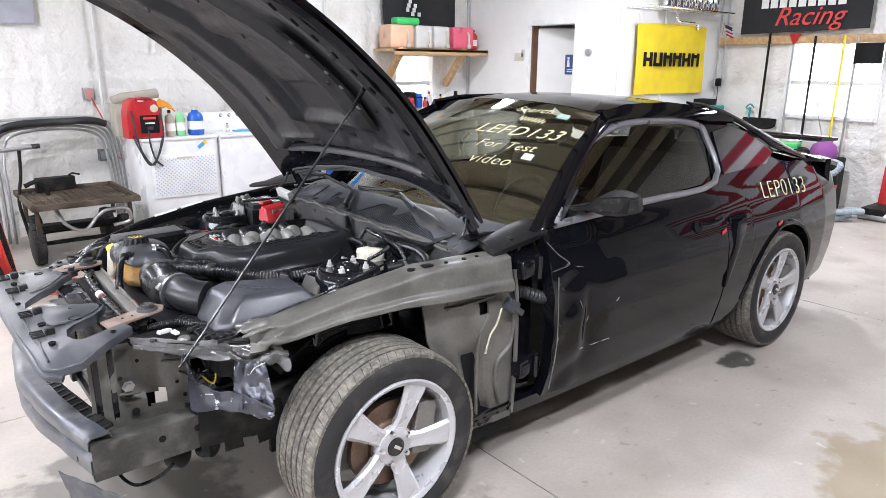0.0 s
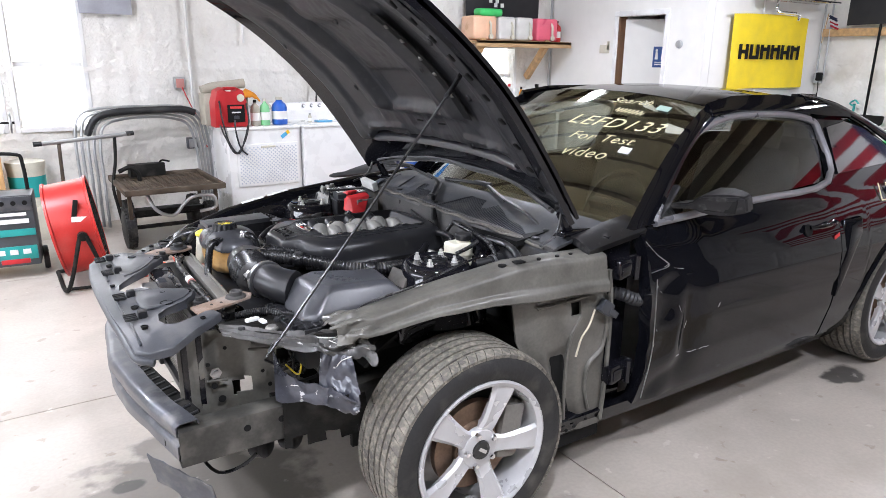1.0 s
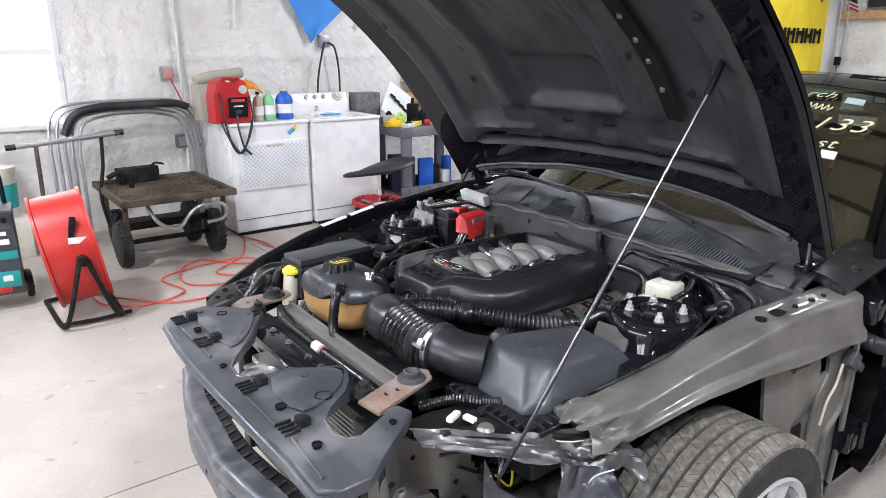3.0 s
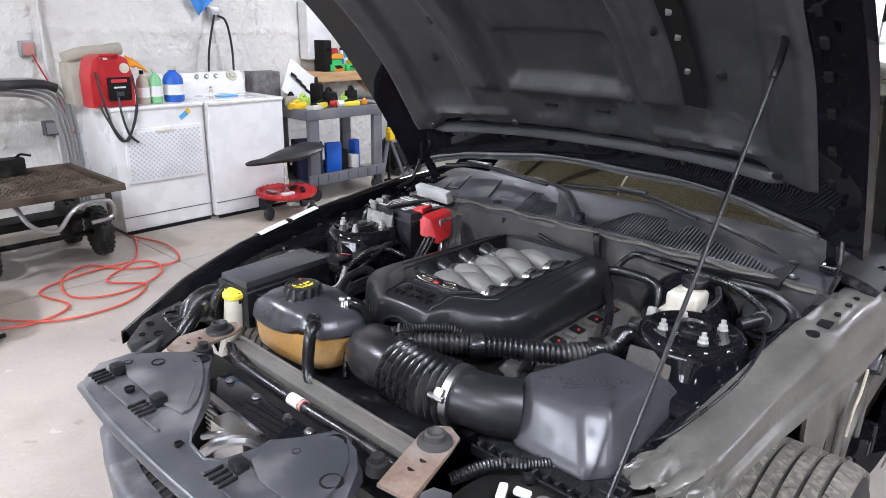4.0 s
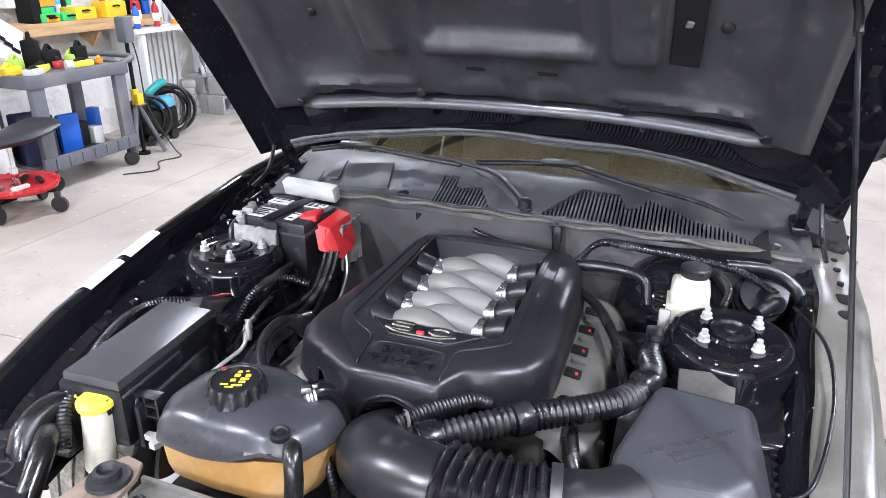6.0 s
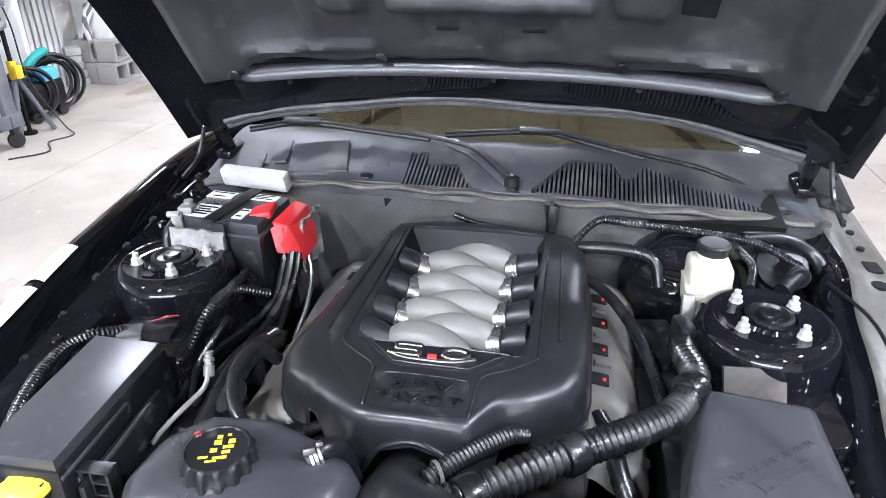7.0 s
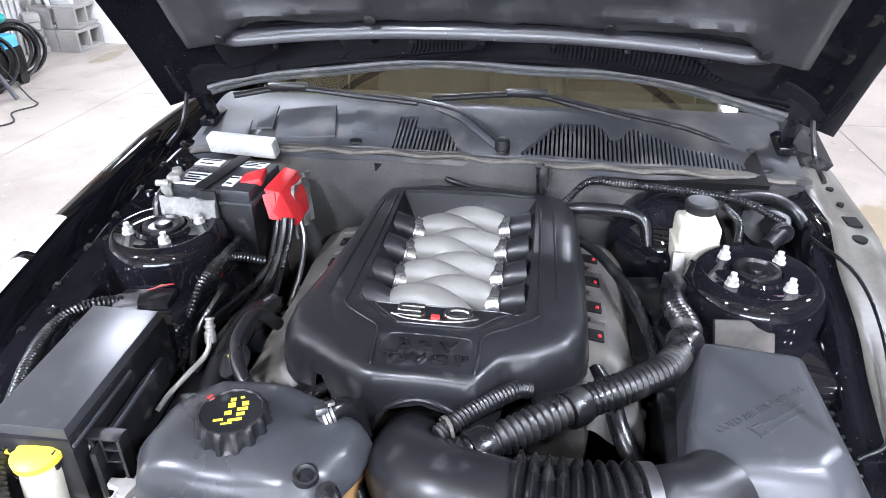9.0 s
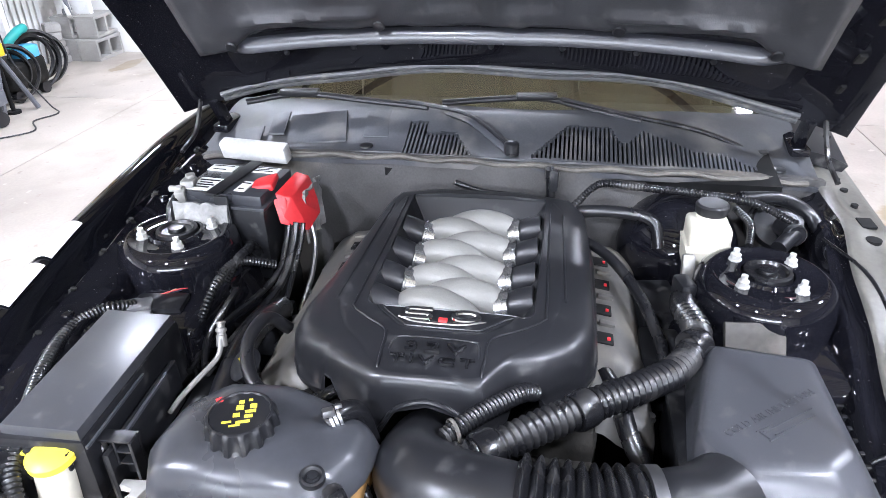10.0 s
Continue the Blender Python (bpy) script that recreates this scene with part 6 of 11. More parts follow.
cyl(bm, (-0.548, -0.316, 0.868), (-0.548, -0.276, 0.868), 0.006, n=8)
part("hose_clamp", bm, STEEL, duct, "steel hose clamp")
bm = B()
tube(bm, [(-0.486, -0.288, 0.846), (-0.475, -0.325, 0.845), (-0.455, -0.365, 0.838), (-0.425, -0.40, 0.832)], lambda t: 0.056 + 0.004 * t, 24, 8)
part("airbox_neck", bm, COVER, duct)
bm = B()
rings(bm, [[Vector(p) for p in q] for q in (
    [(-0.10, -0.395, 0.785), (-0.10, -0.60, 0.785), (-0.43, -0.615, 0.782), (-0.475, -0.58, 0.782), (-0.475, -0.43, 0.784), (-0.40, -0.36, 0.785)],
    [(-0.105, -0.40, 0.81), (-0.105, -0.595, 0.81), (-0.425, -0.61, 0.802), (-0.468, -0.575, 0.802), (-0.468, -0.43, 0.804), (-0.40, -0.365, 0.806)],
    [(-0.128, -0.420, 0.855), (-0.145, -0.576, 0.856), (-0.37, -0.570, 0.866), (-0.41, -0.53, 0.868), (-0.425, -0.41, 0.869), (-0.355, -0.365, 0.866)],
    [(-0.142, -0.434, 0.865), (-0.160, -0.562, 0.866), (-0.36, -0.556, 0.876), (-0.395, -0.522, 0.8775), (-0.41, -0.42, 0.8785), (-0.35, -0.378, 0.8755)])])
bmesh.ops.bevel(bm, geom=list(bm.edges), offset=0.011, segments=3, profile=0.6, affect="EDGES")
airbox = part("airbox_lid", bm, LID, car, "black air filter box lid", 30)
bm = B()
box(bm, (-0.29, -0.495, 0.71), (0.38, 0.25, 0.15), (0, -1, 0), 0.02)
box(bm, (-0.29, -0.495, 0.778), (0.41, 0.27, 0.016), (0, -0.5, 0), 0.004)
airbase = part("airbox_base", bm, PLASTIC, car, "ribbed black air filter box")
for k in range(15):
    bm = B()
    box(bm, (-0.475 + 0.025 * k, -0.632, 0.776 + 0.0004 * k), (0.007, 0.036, 0.032), (0, 0, 0), 0.001, 1)
    part("rib", bm, PLASTIC, airbase)
for k in range(10):
    bm = B()
    box(bm, (-0.494, -0.60 + 0.025 * k, 0.768), (0.034, 0.007, 0.036), (0, 0, 0), 0.001, 1)
    part("rib", bm, PLASTIC, airbase)
bm = B()
box(bm, (-0.30, -0.652, 0.778), (0.38, 0.006, 0.02), (0, -1, 0), 0.001, 1)
box(bm, (-0.512, -0.49, 0.768), (0.006, 0.26, 0.02), (0, 0, 0), 0.001, 1)
part("rim_strip", bm, PLASTIC, airbase)
e1, e2 = Vector((0.174, -0.215, -0.0087)).normalized(), Vector((0.215, 0.174, -0.0107))
e3 = e1.cross(e2).normalized()
e2 = e3.cross(e1)
lid_m = Matrix((e1, e2, e3)).transposed().to_4x4()
lid_m.translation = Vector((-0.298, -0.474, 0.8735))
text_part("raised_letters", "COLD AIR INDUCTION", 0.0165, LID, lid_m, airbox, "raised black lettering", 0.0009, 0, 1.05)
bm = B()
for dx, dy, sx, sy in ((0.0, 0.0, 0.11, 0.004), (0.0, -0.016, 0.09, 0.004), (-0.058, -0.008, 0.004, 0.03), (-0.048, 0.008, 0.03, 0.004), (-0.048, -0.022, 0.03, 0.004)):
    box(bm, lid_m @ Vector((dx * 0.9 + 0.005, dy * 0.7 - 0.022, 0.0)), (sx * 0.9, sy * 0.6, 0.0036), lid_m.to_3x3().to_4x4())
part("raised_arrow", bm, LID, airbox)
# vent hose with ribs, small breather hose
bm = B()
corrugated(bm, [(-0.445, -0.055, 0.865), (-0.42, -0.10, 0.868), (-0.37, -0.165, 0.872), (-0.31, -0.242, 0.87), (-0.25, -0.315, 0.862), (-0.19, -0.37, 0.855), (-0.095, -0.41, 0.85), (-0.01, -0.40, 0.845), (0.05, -0.41, 0.83)], 0.0245, 0.005, 0.0115)
part("vent_hose", bm, HOSE, car, "ribbed black vent hose")
for t0, p in ((0, (-0.425, -0.092, 0.868)), (1, (-0.13, -0.40, 0.853)), (2, (-0.33, -0.217, 0.871))):
    bm = B()
    lathe(bm, [(0.027, -0.016), (0.0285, -0.012), (0.0285, 0.012), (0.027, 0.016)], p, (0.65, -0.75, 0), 20)
    part("hose_cuff", bm, HOSE, car)
bm = B()
corrugated(bm, [(-0.415, -0.035, 0.872), (-0.37, -0.075, 0.878), (-0.315, -0.128, 0.875), (-0.29, -0.15, 0.86)], 0.0145, 0.003, 0.0065, 14)
part("breather_hose", bm, HOSE, car, "thin ribbed breather hose")
bm = B()
lathe(bm, [(0.0175, -0.003), (0.0185, -0.0025), (0.0185, 0.0025), (0.0175, 0.003)], (-0.402, -0.046, 0.8735), (0.6, -0.8, 0), 18, False)
part("hose_band", bm, SEAL, car)

# ---- coolant tank ----
bm = B()
TK = [(-0.36, 0.30), (-0.35, 0.20), (-0.37, 0.10), (-0.42, 0.050), (-0.485, 0.052), (-0.530, 0.072), (-0.555, 0.12), (-0.560, 0.24), (-0.553, 0.325), (-0.50, 0.352), (-0.42, 0.345)]
def tank_loop(z, k, dx=0.0):
    c = Vector((-0.465, 0.2))
    out = []
    for x, y in dense(TK, 4):
        px, py = c.x + (x - c.x) * k + dx, c.y + (y - c.y) * k
        up = max(0.0, (z - 0.845) / 0.06)
        lift = 0.016 * math.exp(-((px + 0.471) ** 2 + (py - 0.219) ** 2) / 0.009) - 0.020 * math.exp(-((px + 0.40) ** 2 + (py - 0.13) ** 2) / 0.0016) - 0.014 * math.exp(-((px + 0.56) ** 2 + (py - 0.20) ** 2) / 0.0022)
        out.append(Vector((px, py, z + up * lift + (0.008 * math.sin(18 * py) + 0.020 * math.exp(-((py - 0.13) / 0.03) ** 2) if abs(z - 0.848) < 0.006 and px < -0.47 else 0.0))))
    return out
rings(bm, [tank_loop(0.762, 0.78), tank_loop(0.772, 0.86), tank_loop(0.795, 0.91), tank_loop(0.855, 0.945)])
tank = part("coolant_tank", bm, TANK, car, "coolant tank, amber below and grey plastic above", 50)
bm = B()
rings(bm, [tank_loop(0.845, 0.985), tank_loop(0.852, 0.99), tank_loop(0.872, 0.95), tank_loop(0.886, 0.88), tank_loop(0.894, 0.80), tank_loop(0.898, 0.68), tank_loop(0.900, 0.5), tank_loop(0.901, 0.3), tank_loop(0.902, 0.1)])
part("tank_shroud", bm, TANK_TOP, tank, "dusty dark grey upper half", 50)
bm = B()
lathe(bm, [(0.052, 0.884), (0.056, 0.890), (0.056, 0.898), (0.047, 0.906), (0.045, 0.909)], (-0.471, 0.219, 0), (0, 0, 1), 36)
rows_ = []
for h, k in ((0.904, 1.05), (0.915, 1.0), (0.928, 0.97), (0.9335, 0.93), (0.9345, 0.86), (0.9325, 0.83)):
    rows_.append([Vector((-0.471 + (0.0455 + 0.0024 * math.tanh(3 * math.cos(14 * a)) * step(0.935 - h, 0.0, 0.006)) * k * math.cos(a), 0.219 + (0.0455 + 0.0024 * math.tanh(3 * math.cos(14 * a)) * step(0.935 - h, 0.0, 0.006)) * k * math.sin(a), h)) for a in np.linspace(0, 2 * math.pi, 112, endpoint=False)])
rings(bm, rows_)
cap = part("tank_cap", bm, PLASTIC, tank, "ribbed black pressure cap with yellow print")
for dx, dy, sx, sy in ((0.016, -0.012, 0.009, 0.010), (0.006, -0.012, 0.006, 0.016), (-0.003, -0.013, 0.006, 0.012), (0.010, 0.004, 0.010, 0.011), (-0.004, 0.003, 0.008, 0.010), (0.020, 0.006, 0.007, 0.008), (-0.014, -0.010, 0.005, 0.020), (-0.018, 0.010, 0.004, 0.014), (-0.022, -0.002, 0.003, 0.016), (0.026, -0.004, 0.004, 0.006)):
    bm = B()
    box(bm, (-0.471 + dx, 0.219 + dy, 0.9328), (sx * 0.8, sy * 0.85, 0.0016), (0, 0, 20))
    part("cap_print", bm, LABEL_Y, cap)
bm = B()
box(bm, (-0.452, 0.256, 0.9328), (0.009, 0.008, 0.0016), (0, 0, 45))
part("cap_warning_mark", bm, LETTER_RED, cap)
bm = B()
lathe(bm, [(0.016, -0.006), (0.0155, 0.002), (0.012, 0.003), (0.009, 0.0)], (-0.528, 0.106, 0.900), (-0.15, -0.1, 1), 20)
lathe(bm, [(0.0065, 0.0), (0.0065, 0.004), (0.003, 0.0045)], (-0.528, 0.106, 0.900), (-0.15, -0.1, 1), 6)
part("tank_screw", bm, PLASTIC, tank, "sunk black screw in the tank's top")
bm = B()
for k in range(3):
    lathe(bm, [(0.0155, -0.002), (0.017, -0.002), (0.017, 0.002), (0.0155, 0.002)], (-0.428 + 0.004 * k, 0.114 - 0.004 * k, 0.894 + 0.002 * k), (0.5, -0.8, 0.2), 18)
box(bm, (-0.432, 0.116, 0.913), (0.012, 0.016, 0.010), (0, 10, 30), 0.002)
box(bm, (-0.422, 0.105, 0.912), (0.006, 0.010, 0.014), (0, 10, 30), 0.002)
part("spring_clip", bm, STEEL, tank, "steel spring clip on the tank hose")
bm = B()
tube(bm, [(-0.545, 0.075, 0.894), (-0.560, 0.066, 0.900), (-0.576, 0.056, 0.878), (-0.590, 0.046, 0.80), (-0.60, -0.02, 0.755), (-0.595, -0.16, 0.75), (-0.57, -0.27, 0.74)], 0.014, 10, 6)
part("overflow_hose", bm, HOSE, car)
bm = B()
tube(bm, [(-0.432, 0.118, 0.892), (-0.415, 0.102, 0.902), (-0.395, 0.085, 0.88), (-0.39, 0.07, 0.80)], 0.014, 10, 6)
part("tank_outlet", bm, HOSE, car)

# ---- fuse box, washer neck, battery ----
bm = B()
box(bm, (-0.338, 0.536, 0.795), (0.30, 0.135, 0.12), (0, 0, 4), 0.01)
fuse = part("fuse_box", bm, PLASTIC, car, "black fuse box with a flat grey lid")
bm = B()
prism(bm, [(-0.195, 0.605), (-0.195, 0.482), (-0.478, 0.465), (-0.482, 0.585)], 0.022, lambda a, b, c: (a, b, 0.85 + c), 0.007)
part("fuse_lid", bm, LID, fuse, "flat dark grey lid")
for (c, s_) in (((-0.36, 0.452, 0.775), (0.22, 0.012, 0.09)), ((-0.52, 0.57, 0.77), (0.04, 0.05, 0.08))):
    bm = B()
    box(bm, c, s_, (0, 0, 4), 0.006)
    part("fuse_box_bracket", bm, PLASTIC, fuse)
bm = B()
box(bm, (-0.435, 0.450, 0.795), (0.006, 0.080, 0.080), (0, 0, 4), 0.002)
for y, z, sy, sz in ((0.450, 0.834, 0.080, 0.005), (0.411, 0.795, 0.005, 0.080), (0.489, 0.795, 0.005, 0.080), (0.437, 0.812, 0.004, 0.045), (0.450, 0.792, 0.076, 0.004), (0.462, 0.775, 0.004, 0.035), (0.424, 0.816, 0.026, 0.004)):
    box(bm, (-0.446, y, z), (0.020, sy, sz), (0, 0, 4), 0.001)
part("relay_holder", bm, PLASTIC, fuse, "ribbed black relay holder")
bm = B()
box(bm, (-0.447, 0.473, 0.812), (0.004, 0.034, 0.040), (0, -12, 4), 0.001)
for k in range(5):
    box(bm, (-0.451, 0.486, 0.797 + 0.007 * k), (0.003, 0.012, 0.003), (0, -12, 4))
lathe(bm, [(0.011, 0), (0.011, 0.003), (0.0075, 0.004), (0.0075, 0.009)], (-0.450, 0.468, 0.814), (-1, 0, 0.25), 6)
part("ground_lug", bm, STEEL, fuse, "bolted steel earth lug")
bm = B()
prism(bm, [(-0.488, 0.398), (-0.462, 0.392), (-0.455, 0.402), (-0.458, 0.436), (-0.470, 0.436), (-0.472, 0.412), (-0.486, 0.412)], 0.012, lambda a, b, c: (a, b, 0.752 + c), 0.002)
part("wire_clip", bm, ZINC, fuse, "pale bent wire clip")
bm = B()
box(bm, (-0.40, 0.4625, 0.843), (0.16, 0.004, 0.005), (0, 0, 3.5), 0.001)
box(bm, (-0.36, 0.444, 0.822), (0.13, 0.005, 0.006), (0, -4, 2), 0.001)
part("box_rail", bm, GREY_PLASTIC, fuse)
for y in (0.495, 0.532, 0.568):
    bm = B()
    box(bm, (-0.491, y, 0.838), (0.008, 0.030, 0.005), (0, 0, 4), 0.001)
    box(bm, (-0.491, y, 0.812), (0.008, 0.030, 0.005), (0, 0, 4), 0.001)
    for d in (-0.0125, 0, 0.0125):
        box(bm, (-0.491, y + d, 0.825), (0.008, 0.004, 0.030), (0, 0, 4), 0.001)
    part("lid_latch", bm, PLASTIC, fuse)
bm = B()
corrugated(bm, [(-0.115, 0.612, 0.825), (-0.147, 0.634, 0.838), (-0.170, 0.655, 0.84), (-0.207, 0.668, 0.84), (-0.268, 0.661, 0.84), (-0.335, 0.640, 0.838), (-0.394, 0.615, 0.835), (-0.462, 0.584, 0.832), (-0.522, 0.550, 0.82), (-0.568, 0.512, 0.78)], 0.0125, 0.0025, 0.0075, 12)
part("loom", bm, HOSE, car, "ribbed black loom along the fuse box")
bm = B()
cyl(bm, (-0.505, 0.512, 0.70), (-0.490, 0.509, 0.825), 0.027, 0.027, 18)
neck = part("washer_neck", bm, WHITE_PLASTIC, car, "white washer filler neck with a yellow cap")
bm = B()
lathe(bm, [(0.029, 0.0), (0.034, 0.004), (0.034, 0.014), (0.024, 0.021), (0.012, 0.022)], (-0.488, 0.509, 0.822), (-0.1, 0, 1), 24)
box(bm, (-0.488, 0.546, 0.832), (0.014, 0.02, 0.006), bevel=0.002)
part("washer_cap", bm, YELLOW_CAP, neck, "yellow washer cap")
bm = B()
box(bm, (0.207, 0.532, 0.84), (0.17, 0.20, 0.17), (0, 0, -3), 0.008)
battery = part("battery", bm, PLASTIC, car, "black battery with white labels under a strap")
bm = B()
box(bm, (0.207, 0.532, 0.938), (0.155, 0.188, 0.026), (0, 0, -3), 0.006)
box(bm, (0.207, 0.532, 0.924), (0.176, 0.206, 0.008), (0, 0, -3), 0.003)
part("battery_top", bm, TANK_TOP, battery, "dark grey ribbed battery lid")
for (x, y, sx, sy, lines) in ((0.262, 0.590, 0.034, 0.062, 2), (0.172, 0.585, 0.062, 0.058, 4), (0.262, 0.49, 0.03, 0.07, 3), (0.170, 0.497, 0.05, 0.024, 2)):
    bm = B()
    box(bm, (x, y, 0.952), (sx, sy, 0.002), (0, 0, -4))
    lab = part("battery_label", bm, TAPE, battery, "white paper label with small print")
    for j in range(lines):
        bm = B()
        box(bm, (x + sx * (0.36 - 0.72 * j / max(1, lines - 1)) * 0.8, y + sy * 0.06 * (j % 2), 0.9536), (sx * 0.07, sy * (0.8, 0.5, 0.7, 0.6)[j], 0.0012), (0, 0, -4))
        part("print_line", bm, LETTER_SHADE_BLACK, lab)
bm = B()
box(bm, (0.207, 0.535, 0.955), (0.186, 0.030, 0.005), (0, 0, -8), 0.001)
box(bm, (0.113, 0.523, 0.89), (0.006, 0.030, 0.13), (0, -3, 0), 0.001)
part("battery_strap", bm, RUBBER, battery, "black hold-down strap")
BLANKET = mat("torn_grey_blanket", (0.34, 0.335, 0.32), 0.9, var=0.4, bump=0.8, dirt=(0.1, 0.095, 0.09), dirt_amount=0.5, dirt_scale=24)
bm = B()
sheet(bm, lambda u, v: (0.108 + 0.006 * ridged(u * 3, v * 2, 2) - 0.012 * v, 0.632 - 0.12 * u, 0.935 - 0.15 * v - 0.03 * u * v + 0.006 * noise.noise(Vector((u * 9, v * 5, 3)))), 18, 14, 0.006, lambda u, v: v > 0.85 and u < 0.35)
part("heat_blanket", bm, BLANKET, battery, "torn grey insulating blanket", 60)
bm = B()
sheet(bm, lambda u, v: (0.19 + 0.11 * u, 0.385 - 0.008 * ridged(u * 3, v * 3, 5), 0.93 - 0.12 * v), 12, 10, 0.006)
part("heat_blanket", bm, BLANKET, battery, "torn grey insulating blanket", 60)
bm = B()
box(bm, (0.165, 0.622, 0.955), (0.045, 0.03, 0.02), (0, 8, 16), 0.006)
box(bm, (0.135, 0.628, 0.94), (0.03, 0.022, 0.035), (0, -14, 20), 0.005)
cyl(bm, (0.175, 0.622, 0.95), (0.175, 0.622, 0.972), 0.010, n=10)
cyl(bm, (0.132, 0.62, 0.955), (0.132, 0.648, 0.955), 0.007, n=8)
part("battery_terminal", bm, mat("corroded_lead", (0.42, 0.41, 0.38), 0.6, 0.3, var=0.35, bump=0.5), battery, "whitish corroded terminal clamp")
part("ground_cable", tube(B(), [(0.13, 0.635, 0.94), (0.105, 0.64, 0.92), (0.09, 0.635, 0.88), (0.08, 0.63, 0.83)], 0.009, 8), HOSE, battery)


def hull(points, bevel=0.006, seg=3):
    """Rounded convex block round a few corners."""
    bm = B()
    for p in points:
        bm.verts.new(p)
    out = bmesh.ops.convex_hull(bm, input=bm.verts)
    loose = {g for k in ("geom_interior", "geom_unused", "geom_holes") for g in out[k] if isinstance(g, bmesh.types.BMVert)}
    bmesh.ops.delete(bm, geom=[v for v in loose if v.is_valid], context="VERTS")
    bmesh.ops.delete(bm, geom=[v for v in bm.verts if not v.link_faces], context="VERTS")
    bmesh.ops.bevel(bm, geom=list(bm.edges), offset=bevel, segments=seg, profile=0.6, affect="EDGES", clamp_overlap=True)
    return bm


red = part("terminal_cover", hull([(0.158, 0.425, 0.945), (0.252, 0.412, 0.957), (0.262, 0.385, 0.945), (0.165, 0.392, 0.935), (0.14, 0.405, 0.90), (0.146, 0.384, 0.868), (0.165, 0.360, 0.858), (0.218, 0.350, 0.878), (0.232, 0.36, 0.905)], 0.004), RED_CAP, battery, "red rubber terminal cover", 50)
part("cover_lobe", hull([(0.168, 0.482, 0.952), (0.20, 0.486, 0.958), (0.225, 0.44, 0.966), (0.168, 0.435, 0.962), (0.16, 0.478, 0.938), (0.17, 0.43, 0.945), (0.222, 0.44, 0.95)], 0.004), RED_CAP, red)
part("cover_tongue", hull([(0.150, 0.428, 0.935), (0.158, 0.402, 0.94), (0.136, 0.412, 0.885), (0.142, 0.392, 0.878), (0.158, 0.41, 0.88), (0.16, 0.40, 0.93)], 0.003), RED_CAP, red)
for k, dy in enumerate((0.0, 0.016, -0.016)):
    bm = B()
    tube(bm, [(0.155, 0.385 + dy, 0.88), (0.13, 0.385 + dy, 0.845), (0.085, 0.39 + dy, 0.80), (0.02, 0.40 + dy * 2, 0.775), (-0.08, 0.42 + dy * 3, 0.765), (-0.2, 0.44 + dy * 2, 0.75)][: 6 if k < 2 else 4], (0.0095, 0.0075, 0.006)[k], 8, 6, 0.001, 0.006)
    part("battery_cable", bm, HOSE, car, "ribbed black battery cable")
part("battery_cable", tube(B(), [(0.19, 0.365, 0.865), (0.175, 0.355, 0.82), (0.12, 0.35, 0.77), (0.06, 0.36, 0.72)], 0.006, 8, 6), STEEL, car, "braided grey battery cable")

# ---- brake fluid, booster, other round things at the firewall ----
bm = B()
box(bm, (0.185, -0.462, 0.858), (0.095, 0.086, 0.05), bevel=0.012, seg=3)
box(bm, (0.195, -0.464, 0.892), (0.085, 0.080, 0.062), bevel=0.014, seg=3)
box(bm, (0.187, -0.463, 0.877), (0.099, 0.090, 0.006), bevel=0.002)
cyl(bm, (0.212, -0.468, 0.915), (0.214, -0.469, 0.935), 0.027, n=20)
res = part("brake_reservoir", bm, WHITE_PLASTIC, car, "yellowed white brake fluid reservoir with black cap")
bm = B()
lathe(bm, [(0.030, 0.0), (0.032, 0.004), (0.032, 0.018), (0.028, 0.022), (0.012, 0.023)], (0.214, -0.469, 0.931), (0, 0, 1), 22)
part("reservoir_cap", bm, PLASTIC, res)
bm = B()
lathe(bm, [(0.04, -0.13), (0.055, -0.12), (0.10, -0.09), (0.125, -0.05), (0.128, 0.0), (0.11, 0.03)], (0.33, -0.43, 0.80), (1, 0, 0), 32)
cyl(bm, (0.06, -0.43, 0.80), (0.22, -0.43, 0.80), 0.026, n=14)
part("brake_booster", bm, BAY_PAINT, car, "black brake booster")
bm = B()
lathe(bm, [(0.055, -0.04), (0.060, -0.03), (0.060, -0.012), (0.052, -0.008), (0.050, 0.010), (0.03, 0.014)], (0.29, -0.622, 0.875), (-0.75, 0, 0.65), 30)
cyl(bm, (0.27, -0.625, 0.885), (0.215, -0.637, 0.888), 0.021, n=12)
cyl(bm, (0.225, -0.635, 0.888), (0.185, -0.60, 0.875), 0.016, n=12)
part("vacuum_reservoir", bm, PLASTIC, car, "round black vacuum canister")
bm = B()
lathe(bm, [(0.0225, -0.006), (0.0225, 0.006)], (0.222, -0.636, 0.888), (-1, -0.2, 0.05), 14)
part("hose_clamp", bm, STEEL, car)


# ---- stripped nose: core support, radiator, bumper beam ----
def bolt_on(at, parent, r=0.012, axis=(0, 0, 1), material=STEEL):
    bm = B()
    lathe(bm, [(r * 1.5, 0), (r * 1.5, r * 0.25), (r, r * 0.3), (r, r * 0.9), (r * 0.5, r)], at, axis, 6 if r > 0.01 else 8)
    return part("bolt", bm, material, parent)


